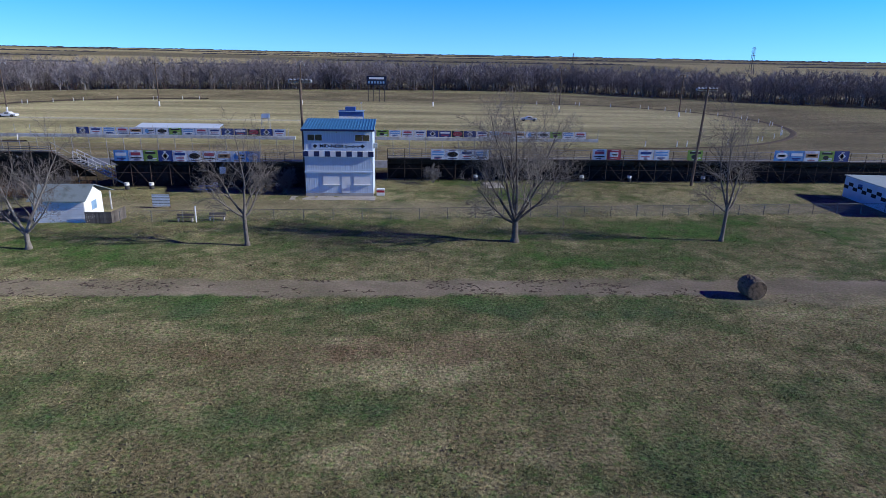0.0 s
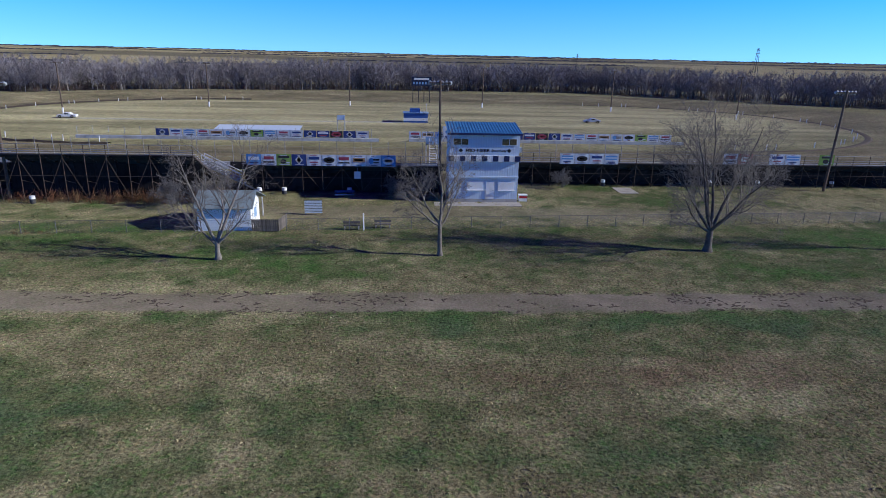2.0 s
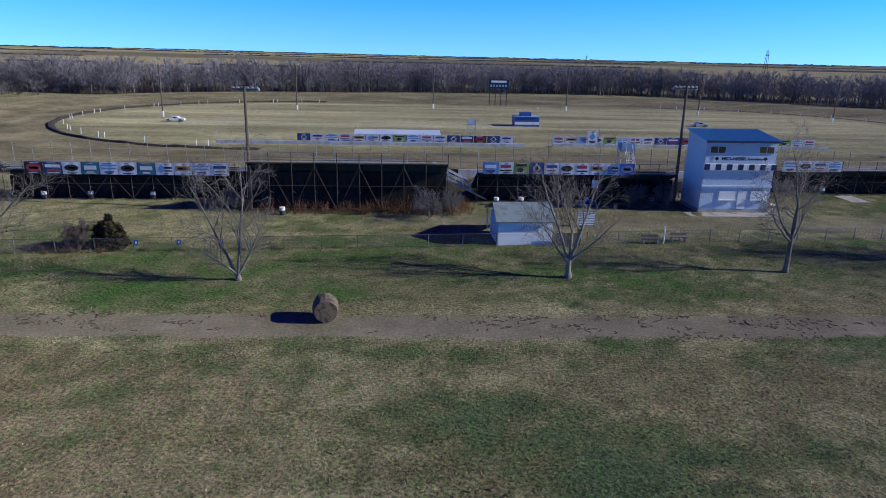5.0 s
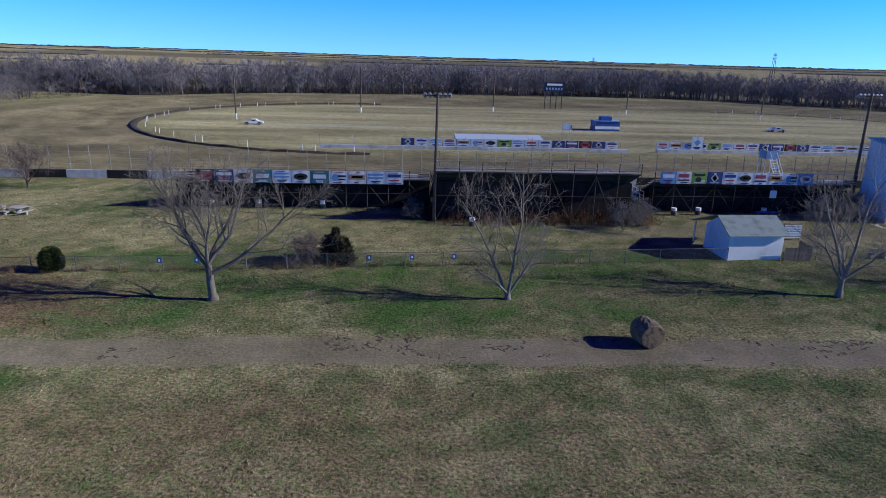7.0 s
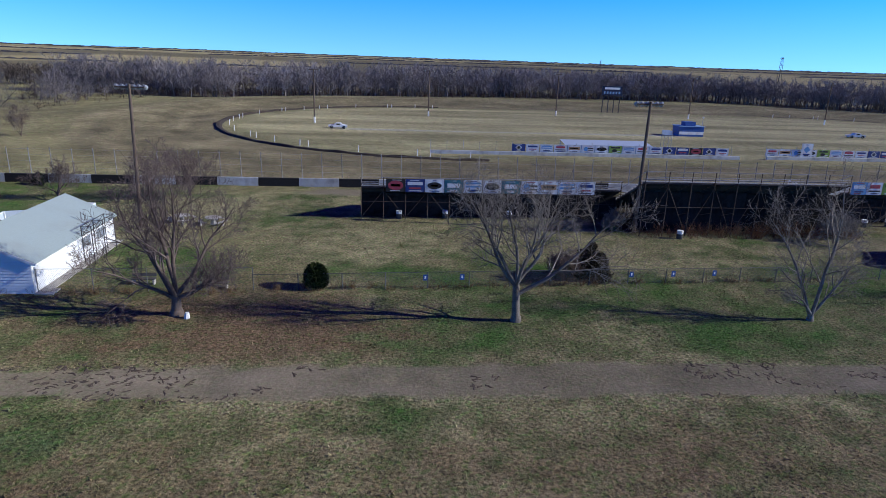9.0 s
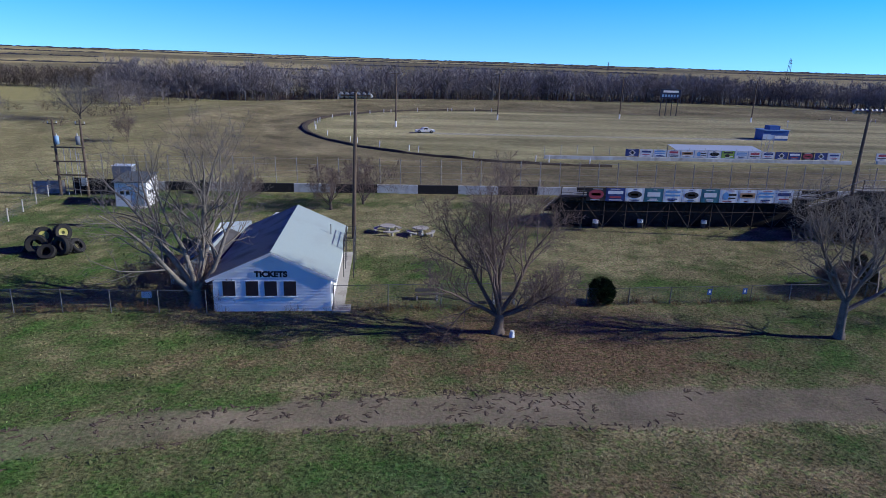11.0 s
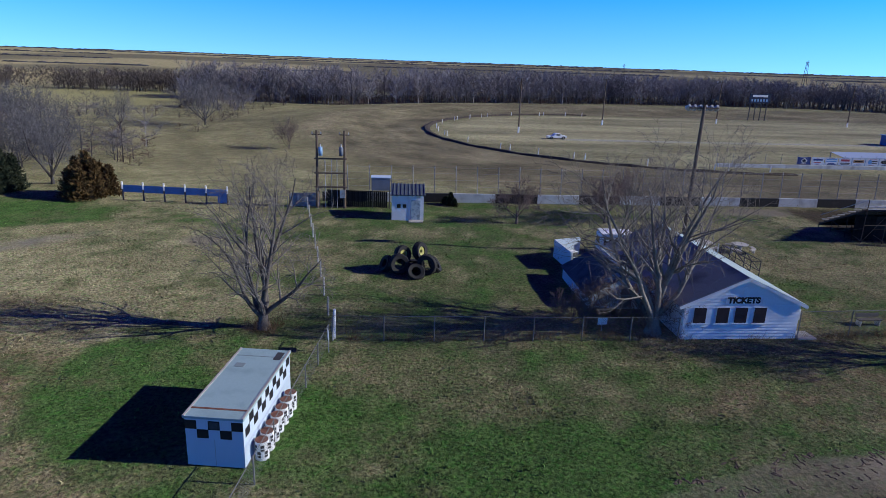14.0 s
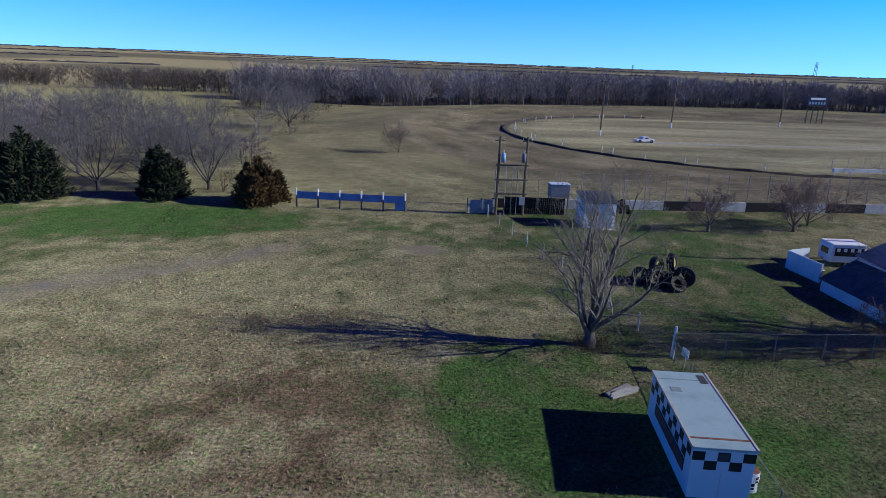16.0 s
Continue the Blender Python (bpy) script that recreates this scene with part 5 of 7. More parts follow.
# blue gate of pipe posts and sheet
ob = thing("blue_barrier", (-169.1, 100.0, 0), "blue sheet barrier hung between white-topped posts", "barrier", -9.4)
for i in range(6):
    part("post", Mesh().tube((i * 2.42, 0, 0), (i * 2.42, 0, 2.0), 0.09, 8), FENCE_WOOD, ob)
    part("post_top", Mesh().tube((i * 2.42, 0, 1.3), (i * 2.42, 0, 2.1), 0.1, 8), WHITE, ob)
for i in range(5):
    part("sheet", Mesh().box(i * 2.42 + 0.1, -0.04, 0.95, (i + 1) * 2.42 - 0.1, 0.0, 1.75), FADED_BLUE, ob)
part("end_sheet", Mesh().box(11.0, -0.05, 0.2, 12.1, -0.045, 1.75), FADED_BLUE, ob)

# ---- checked trailer ----
def checked(ob, name, x0, x1, z0, z1, cols, rows, y, axis, flip=0):
    """Black squares proud of a white wall, along x or along y."""
    cw, ch = (x1 - x0) / cols, (z1 - z0) / rows
    for i in range(cols):
        for j in range(rows):
            if (i + j + flip) % 2 == 0:
                a, b = x0 + i * cw, x0 + (i + 1) * cw
                m = Mesh().box(a, y - 0.006, z0 + j * ch, b, y, z0 + (j + 1) * ch) if axis == "x" else Mesh().box(y, a, z0 + j * ch, y + 0.006, b, z0 + (j + 1) * ch)
                part("check", m, BLACK, ob)


def trailer():
    ob = thing("snack_trailer", (-147.75, 49.95, 0), "white box trailer with black checks and pale flat roof", "trailer", -9.0)
    w, d, h = 2.4, 6.2, 2.25
    part("body", Mesh().box(0, 0, 0.06, w, d, h), WHITE_SHEET, ob)
    part("roof", Mesh().box(-0.06, -0.06, h, w + 0.06, d + 0.06, h + 0.1), mat("pale_grey_roof_sheet", (0.32, 0.44, 0.46), 0.5, 0.05, var=0.2, scale=1.1, second=(0.25, 0.35, 0.37), share=0.5), ob, "pale grey-green roof with stains")
    part("roof_patch", Mesh().box(0.0, 0.55, h + 0.1, w, 0.66, h + 0.115), BARREL_TOP, ob)
    part("roof_patch", Mesh().box(1.9, 5.2, h + 0.1, 2.25, 6.0, h + 0.112), DARK_STEEL, ob)
    part("roof_patch", Mesh().box(0.35, 4.3, h + 0.1, 0.8, 4.7, h + 0.112), SHINGLE, ob)
    checked(ob, "x", 0, w, 1.35, 2.15, 5, 2, 0.0, "x", 1)
    checked(ob, "y", 0.2, d - 0.1, 1.35, 2.15, 12, 2, w, "y")
    checked(ob, "y", 0.2, d - 0.1, 1.35, 2.15, 12, 2, -0.006, "y", 1)
    part("seam", Mesh().box(1.18, -0.005, 0.1, 1.2, 0, 1.3), STEEL, ob)
    part("vent", Mesh().box(1.0, -0.02, 1.8, 1.4, -0.007, 2.1), DARK_STEEL, ob)
    hatch = part("side_hatch", Mesh().box(-0.05, 0.7, 0.75, -0.013, 5.0, 1.3), DARK_STEEL, ob)
    for i in range(9):
        part("faded_letter", Mesh().box(-0.056, 0.85 + i * 0.46, 0.85, -0.051, 1.15 + i * 0.46, 1.2), mat("faded_red_lettering", (0.2, 0.06, 0.05), 0.7), hatch)
    part("roof_seam", Mesh().box(0.0, 5.45, h + 0.1, w, 5.5, h + 0.108), SHINGLE, ob)
    part("roof_edge", Mesh().box(-0.062, -0.062, h + 0.1, 0.03, d + 0.062, h + 0.125).box(w - 0.03, -0.062, h + 0.1, w + 0.062, d + 0.062, h + 0.125), CONCRETE, ob)


trailer()
bar_ = thing("barrel", (-144.85, 50.4, 0), "white steel barrel with black checks and rusty top", "barrel", 0, "barrels along the trailer")
part("drum", Mesh().tube((0, 0, 0), (0, 0, 0.86), 0.29, 18), WHITE, bar_)
for z in (0.28, 0.58):
    part("hoop", Mesh().ring((0, 0, z), (0, 0, 1), 0.285, 0.302, 0.02, 18), WHITE, bar_)
part("lid", Mesh().tube((0, 0, 0.86), (0, 0, 0.885), 0.27, 18), BARREL_TOP, bar_, "rusty red-brown lid")
for i in range(6):
    a0 = i * math.pi / 3
    m = Mesh()
    for j in range(2):
        t0, t1, z0 = a0 + j * 0.52, a0 + (j + 1) * 0.52, 0.16 + 0.3 * j
        m.face(*[(0.3 * math.cos(t), 0.3 * math.sin(t), z) for t, z in ((t0, z0), (t1, z0), (t1, z0 + 0.28), (t0, z0 + 0.28))])
    part("check", m, BLACK, bar_)
for i in range(1, 7):
    copy_thing(bar_, pose(-144.85 + 0.105 * i, 50.4 + 0.66 * i, 0, 0, 0, 37 * i))

# ---- booth at the far end ----
ob = thing("booth", (57.0, 70.0, 0), "long white booth with blue-black checks and flat roof", "building", -6)
part("wall", Mesh().box(0, 0, 0, 6.0, 12.2, 2.8), WHITE_SHEET, ob)
part("roof", Mesh().box(-0.15, -0.15, 2.8, 6.15, 12.35, 2.9), GREY_ROOF, ob)
checked(ob, "x", 0, 6, 1.2, 2.1, 6, 2, 0.0, "x")
checked(ob, "y", 0, 12.2, 1.2, 2.1, 12, 2, -0.006, "y", 1)
part("wall_lamp", Mesh().box(-0.25, 8.2, 2.0, -0.01, 8.7, 2.3), BLUE, ob)

# ---- light poles ----
light_pole((-63.8, 80.0, 0), 13.2, 6, "wooden floodlight pole behind the tall grandstand", 0.1)
light_pole((-112.9, 79.9, 0), 13.4, 6, "wooden floodlight pole behind the ticket house", 0.25)
light_pole((40.1, 88.3, 0), 13.6, 6, "leaning wooden floodlight pole", 0.6)
light_pole((-13.6, 84.8, 0), 14.0, 6, "wooden floodlight pole beside the tower", -0.2)
for x, y, h in ((-107.3, 181, 13.0), (-77.3, 208, 13.0), (-35.6, 222, 13.0), (8.5, 222, 13.0), (50, 214, 13.0), (82.4, 194.3, 12.5)):
    lp = light_pole((x, y, 0), h, 3, "infield wooden floodlight pole with white base")
    part("painted_base", Mesh().tube((0, 0, 0), (0, 0, 1.5), 0.23, 10, 0.22), WHITE, lp, "white-painted foot")

# ---- scoreboard, infield building and towers ----
ob = thing("scoreboard", (-15.0, 240.5, 0), "dark scoreboard on tall posts beyond the infield", "scoreboard")
for i in range(4):
    part("post", Mesh().box(0.4 + i * 2.0, -0.1, 0, 0.65 + i * 2.0, 0.1, 6.0), DARK_STEEL, ob)
p_ = part("panel", Mesh().box(0, -0.2, 5.9, 7.2, 0.2, 9.0), mat("navy_board", (0.02, 0.03, 0.07), 0.5), ob)
part("strip", Mesh().box(0.9, -0.22, 7.9, 6.3, -0.205, 8.6), WHITE, p_)
for i in range(6):
    part("lamp_block", Mesh().box(0.6 + i * 1.05, -0.22, 6.4, 1.2 + i * 1.05, -0.205, 7.2), LIGHT_BLUE, p_)

ob = thing("pit_building", (-18.0, 170.5, 0), "blue flat-roofed infield building with open roof deck", "building")
part("wall", Mesh().box(0, 0, 0, 6.2, 4, 2.4), BLUE, ob)
part("white_band", Mesh().box(-0.01, -0.012, 0.5, 6.21, 0, 1.2), WHITE, ob)
part("roof", Mesh().box(-0.2, -0.2, 2.4, 6.4, 4.2, 2.52), LIGHT_BLUE, ob)
part("deck_cabin", Mesh().box(1.6, 0.6, 2.52, 4.2, 3, 3.5), BLUE, ob)
part("flag_pole", Mesh().tube((5.8, 0.4, 2.5), (5.8, 0.4, 4.6), 0.05), STEEL, ob)
part("lamp", Mesh().box(5.65, 0.25, 4.5, 5.95, 0.55, 4.8), WHITE, ob)
ob = thing("pit_shelter", (-56.0, 136.0, 0), "long low white roof shelter behind the infield wall", "shelter")
part("roof", Mesh().ribbed((0, 0, 1.75), (1, 0, 0), (0, 4, 0.5), 17.0, 4.05, 0.4, 0.03), WHITE_SHEET, ob)
part("front_wall", Mesh().box(0, 0.3, 0, 17.0, 0.4, 1.72), LIGHT_BLUE, ob)
for i in range(6):
    part("post", Mesh().box(i * 3.35, 3.8, 0, i * 3.35 + 0.12, 3.92, 2.15), STEEL, ob)


def flag_stand(at, h, label, turn=0):
    ob = thing("flag_stand", at, label, "tower", turn)
    for x in (0, 1.6):
        for y in (0, 1.4):
            part("leg", Mesh().tube((x, y, 0), (x, y, h), 0.05), STEEL, ob)
    for z in (h * 0.33, h * 0.66):
        part("brace", Mesh().tube((0, 0, z - 0.8), (1.6, 0, z + 0.8), 0.03), STEEL, ob)
    part("deck", Mesh().box(-0.1, -0.1, h - 0.95, 1.7, 1.5, h - 0.85), STEEL, ob)
    part("cabin", Mesh().box(0, 0, h - 0.85, 1.6, 0.06, h), WHITE_SHEET, ob)
    part("cabin", Mesh().box(0, 1.34, h - 0.85, 1.6, 1.4, h), WHITE_SHEET, ob)
    return ob


flag_stand((-32.5, 146.0, 0), 3.8, "white metal lookout stand in the infield")
ob = thing("flag_stand", (-14.8, 101.6, 0), "white starter stand with blue panels and a steep stair", "tower")
part("deck", Mesh().box(0, 0, 3.9, 2.0, 1.8, 4.0), STEEL, ob)
part("panel", Mesh().box(0, -0.05, 4.0, 2.0, 0, 5.1), LIGHT_BLUE, ob, "pale blue front panel")
for x in (0, 1.96):
    part("panel", Mesh().box(x, 0, 4.0, x + 0.04, 1.8, 5.1), LIGHT_BLUE, ob)
for x in (0.05, 1.95):
    for y in (0.05, 1.75):
        part("leg", Mesh().box(x - 0.05, y - 0.05, 0, x + 0.05, y + 0.05, 5.9 if y < 1 else 3.9), WHITE, ob)
for x in (0.5, 1.5):
    part("stair_rail", Mesh().bar((x, -2.6, 1.0), (x, -0.1, 4.0), 0.07, 0.14).bar((x, -2.6, 1.9), (x, -0.1, 4.9), 0.05, 0.06), WHITE, ob)
for i in range(9):
    part("tread", Mesh().box(0.5, -2.6 + i * 0.28, 1.05 + i * 0.335, 1.5, -2.35 + i * 0.28, 1.09 + i * 0.335), WHITE, ob)
for x in (0.5, 1.5):
    part("stair_leg", Mesh().box(x - 0.04, -2.64, 0, x + 0.04, -2.56, 1.1), WHITE, ob)


def parked(at, label, col, turn=0):
    """A stripped low race car body."""
    ob = thing("race_car", at, label, "car", turn)
    m = Mesh()
    prof = ((-2.2, 0.35), (-2.15, 0.75), (-0.9, 0.85), (-0.4, 1.3), (0.7, 1.3), (1.2, 0.9), (2.2, 0.8), (2.25, 0.35))
    for s in (-0.85, 0.85):
        m.face(*[(x, s, z) for x, z in (prof if s < 0 else prof[::-1])])
    for (xa, za), (xb, zb) in zip(prof, prof[1:]):
        m.face((xa, -0.85, za), (xa, 0.85, za), (xb, 0.85, zb), (xb, -0.85, zb))
    part("body", m, col, ob)
    for x in (-1.4, 1.4):
        for s in (-0.85, 0.85):
            part("wheel", Mesh().ring((x, s, 0.36), (0, 1, 0), 0.16, 0.36, 0.12, 14), TYRE, ob)
    part("side_window", Mesh().box(-0.3, -0.86, 0.9, 0.6, -0.852, 1.2), GLASS, ob)


parked((-100.8, 169.8, 0), "white low race car parked on the infield", WHITE, 4)
parked((33.0, 177, 0), "white low race car parked on the infield", WHITE, -6)

# ---- trees of the avenue ----
BARK_DARK = mat("dark_furrowed_bark", (0.13, 0.115, 0.105), 0.95, var=0.45, scale=2.2, fine=18, bump=0.5)
POLE_GREY = mat("pale_grey_bark", (0.24, 0.215, 0.19), 0.95, var=0.4, scale=2.2, fine=18, bump=0.5)
bare_tree((31.0, 60.4, 0), 13.3, 21, "slender bare tree with upright grey limbs on the verge", ((80, 4, 0.82, 1.0), (195, 48, 0.42, 0.9), (15, 36, 0.5, 0.95), (150, 20, 0.66, 1.0), (330, 17, 0.72, 1.0)), 0.27, 0.2, 0.9, lean=(0.08, 0))
bare_tree((10.2, 60.2, 0), 14.2, 5, "large spreading bare tree with dark trunk on the verge", ((168, 40, 0.66, 0.9), (185, 22, 0.88, 1.0), (80, 8, 0.92, 1.0), (20, 24, 0.88, 1.0), (352, 62, 0.62, 0.95), (200, 64, 0.5, 0.85), (120, 32, 0.72, 1.0), (300, 36, 0.72, 0.9)), 0.16, 0.36, 1.2, bark=BARK_DARK)
bare_tree((-15.1, 58.7, 0), 11.6, 33, "bare tree with pale trunk on the verge", ((95, 5, 0.78, 1.0), (5, 50, 0.46, 0.9), (35, 20, 0.66, 1.0), (170, 28, 0.6, 1.0), (195, 56, 0.48, 0.92)), 0.27, 0.22, 0.9)
bare_tree((-34.1, 57.5, 0), 10.6, 8, "forked bare tree with pale limbs on the verge", ((185, 20, 0.86, 0.9), (10, 13, 0.92, 1.0), (60, 34, 0.62, 1.0), (200, 48, 0.5, 0.8), (340, 44, 0.5, 0.9)), 0.14, 0.24, 0.9, bark=POLE_GREY)
bare_tree((-59.9, 57.0, 0), 10.6, 14, "twin-stemmed bare tree with pale bark on the verge", ((180, 30, 0.92, 0.4), (10, 4, 1.08, 0.6), (0, 34, 0.55, 1.0), (200, 44, 0.4, 1.0)), 0.05, 0.2, 0.9, rise=0.02, bark=POLE_GREY)
bare_tree((-80.7, 57.0, 0), 10.2, 19, "bare tree with low forked trunk on the verge", ((0, 60, 0.98, 0.72), (172, 54, 0.76, 0.95), (188, 32, 0.8, 1.0), (90, 10, 0.72, 1.0), (40, 28, 0.78, 1.0), (265, 32, 0.66, 0.95), (8, 40, 0.8, 1.0)), 0.26, 0.3, 1.0, lean=(-0.06, 0))
bare_tree((-102.9, 58.1, 0), 10.6, 27, "bare tree with reddish-brown twigs beside the ticket house", ((162, 26, 0.86, 0.7), (60, 14, 0.9, 1.0), (20, 36, 0.78, 1.0), (190, 58, 0.62, 0.8), (340, 62, 0.56, 0.85), (100, 8, 0.88, 1.0), (220, 36, 0.7, 0.9), (10, 66, 0.5, 0.8)), 0.14, 0.36, 1.25, True)
bare_tree((-122.6, 62.9, 0), 12.6, 31, "large many-stemmed bare tree against the ticket house", ((150, 26, 0.95, 0.3), (100, 10, 1.0, 0.5), (20, 18, 0.95, 0.7), (200, 40, 0.78, 0.5), (60, 26, 0.9, 0.8), (0, 34, 0.8, 0.9), (270, 12, 0.86, 0.6), (180, 26, 0.9, 0.9)), 0.1, 0.44, 0.78, bark=POLE_GREY)
bare_tree((-147.2, 64.0, 0), 10.6, 43, "bare many-stemmed tree beside the checked trailer", ((183, 16, 1.0, 0.4), (95, 8, 1.02, 0.6), (20, 26, 0.92, 0.8), (0, 48, 0.66, 0.9), (215, 46, 0.62, 0.7), (335, 16, 0.9, 0.9), (270, 34, 0.6, 0.9)), 0.09, 0.36, 0.68, bark=BARK_DARK)
for x, y, h, sd in ((-125.8, 91.2, 4.6, 51), (-116.0, 91.7, 4.8, 52)):
    bare_tree((x, y, 0), h, sd, "small dark bare fruit tree near the crash wall", None, 0.22, 0.14, 1.0, True, wide=1.5, count=7)
bare_tree((-112.5, 94.5, 0), 5.4, 53, "small reddish bare tree near the crash wall", None, 0.1, 0.12, 1.0, True, wide=1.2, count=6)
for x, y, h, sd in ((-127.3, 64.8, 2.6, 92), (-122.3, 64.2, 3.4, 93), (-125.0, 64.3, 3.0, 94)):
    bare_tree((x, y, 0), h, sd, "tangled dark bare bush before the annex", None, 0.03, 0.06, 0.7, True, name="bare_bush", wide=1.3, count=8)
DARK_BARK = mat("dark_grey_bark", (0.085, 0.078, 0.075), 0.95, var=0.4, scale=2.2, fine=18, bump=0.4)
for k, (x, y, h) in enumerate(((-180.7, 108.5, 10.0), (-187.5, 111, 9.5), (-193, 107, 8.5), (-181, 180, 10.5), (-200, 118, 10), (-190, 128, 9), (-206, 108, 9), (-214, 126, 11), (-199, 142, 9), (-210, 158, 10), (-196, 170, 9), (-221, 112, 10))):
    bare_tree((x, y, 0), h, 60 + k, "bare grey tree in the thicket beside the track", None, 0.14, 0.2, 1.0, twig=TWIG_GREY, bark=DARK_BARK, wide=1.35, count=7 + k % 2)


# ---- evergreens and shrubs ----
LEAF = attr_mat("evergreen_sprays", 0.8, 0, 0.4, 3.0)


def evergreen(at, height, width, seed, label, tones, name="cedar", ball=False, shag=1.0):
    rng = np.random.RandomState(seed)
    ob = thing(name, at, label, "shrub" if ball else "tree")
    part("trunk", Mesh().tube((0, 0, 0), (0, 0, height * 0.8), 0.05 * width, 7, 0.02), BARK_RED, ob)
    n = int(9000 * min(1.9, width / 2.5))
    if not ball:
        # several pointed leaders crowd together, the tallest in the middle
        k = max(5, int(4 * width))
        lr = width / 2 * np.sqrt(rng.rand(k)) * 0.8
        lr[0] = 0
        la = 2.4 * np.arange(k) + rng.rand(k)
        lh = height * np.clip(1 - 0.38 * (lr / (width / 2)) ** 1.3, 0.3, 1) * (0.72 + 0.28 * rng.rand(k))
        lh[0] = height
        own = rng.choice(k, n, p=lh ** 1.5 / np.sum(lh ** 1.5))
        lw = np.where(own == 0, 0.42, 0.34) * max(width, 1.6) * 0.62
    u = rng.rand(n)
    z = height * (0.04 + 0.96 * u)
    prof = np.sqrt(np.clip(1 - ((z / height - 0.42) / 0.6) ** 2, 0, 1)) if ball else np.sqrt(np.clip(1 - u ** 1.6, 0, 1)) * (0.55 + 0.45 * np.minimum(1, u * 5))
    a = rng.rand(n) * 2 * np.pi
    lump = 0.75 + 0.3 * np.sin(a * 3 + seed + z * 1.8) * np.cos(a * 5 + z * 2.6) + 0.16 * np.sin(a * 11 + z * 5 + seed)
    r = width / 2 * prof * (1 + 0.35 * (lump - 1) if ball else lump) * np.sqrt(0.35 + 0.65 * rng.rand(n))
    p = np.stack([r * np.cos(a), r * np.sin(a), z], 1)
    if not ball:
        u = rng.rand(n) ** 1.35
        r = lw * (1 - u) ** 0.7 * (0.45 + 0.75 * rng.rand(n)) * (0.8 + 0.3 * np.sin(u * 23 + own))
        p = np.stack([lr[own] * np.cos(la[own]) + r * np.cos(a), lr[own] * np.sin(la[own]) + r * np.sin(a), lh[own] * (0.03 + 0.95 * u)], 1)
    out = np.stack([np.cos(a), np.sin(a), 0.7 + 0 * a], 1) + rng.normal(0, 0.35, (n, 3))
    out /= np.linalg.norm(out, axis=1, keepdims=True)
    side = np.cross(out, rng.normal(0, 1, (n, 3)))
    side /= np.linalg.norm(side, axis=1, keepdims=True)
    s = (0.06 + 0.09 * rng.rand(n))[:, None] * (0.55 + 0.2 * width)
    if ball:
        s *= 1.1
    v = np.stack([p - side * s * 0.45, p + side * s * 0.45, p + out * s * 2.1 * shag + side * s * 0.12, p + out * s * 1.5 * shag - side * s * 0.15], 1).reshape(-1, 3)
    t = np.array(tones[0]) + (np.array(tones[1]) - np.array(tones[0])) * rng.rand(n)[:, None]
    part("crown", raw("crown", v, np.arange(4 * n).reshape(-1, 4), LEAF, np.repeat(t, 4, 0)), None, ob)


DARK_GREEN, RUSTY = ((0.02, 0.028, 0.018), (0.05, 0.058, 0.033)), ((0.06, 0.042, 0.018), (0.17, 0.105, 0.042))
evergreen((-173.4, 101.4, 0), 5.3, 5.8, 1, "rusty-green bushy cedar beside the blue barrier", RUSTY)
evergreen((-184.6, 103.6, 0), 6.0, 5.6, 2, "dark green cedar in the thicket", DARK_GREEN)
evergreen((-198.5, 102.5, 0), 7.8, 8.0, 3, "dark green cedar in the thicket", DARK_GREEN)
evergreen((-204.5, 104.5, 0), 7.0, 7.0, 4, "dark green cedar in the thicket", DARK_GREEN)
bare_tree((-75.2, 65.2, 0), 2.5, 95, "tangled dark bare bush on the fence line", None, 0.03, 0.06, 1.0, True, name="bare_bush", wide=1.0, count=10)
evergreen((-72.9, 65.8, 0), 2.9, 3.1, 6, "pointed olive-brown cedar on the fence line", ((0.05, 0.045, 0.025), (0.13, 0.105, 0.06)), "cedar")
for x, y, h, sd in ((-44.3, 76.6, 3.2, 110), (-41.6, 78.4, 2.8, 111), (-15.6, 82.0, 3.2, 112), (-18.6, 82.6, 2.6, 113), (-66.0, 80.5, 2.4, 114), (3.4, 89.0, 2.6, 115)):
    bare_tree((x, y, 0), h, sd, "tangled grey bare bush grown beside the stands", None, 0.03, 0.05, 0.8, name="bare_bush", wide=1.3, count=8, twig=TWIG_GREY)
bare_tree((-156.8, 143.2, 0), 5.6, 96, "reddish-brown bare sapling standing alone on the bank", None, 0.06, 0.08, 0.8, True, wide=0.7, count=6)
evergreen((-94.5, 63.3, 0), 1.75, 1.75, 7, "clipped round green shrub before the fence", ((0.025, 0.04, 0.012), (0.07, 0.085, 0.028)), "round_shrub", True)
evergreen((-132.0, 99.6, 0), 1.5, 1.8, 8, "small dark evergreen before the crash wall", DARK_GREEN)

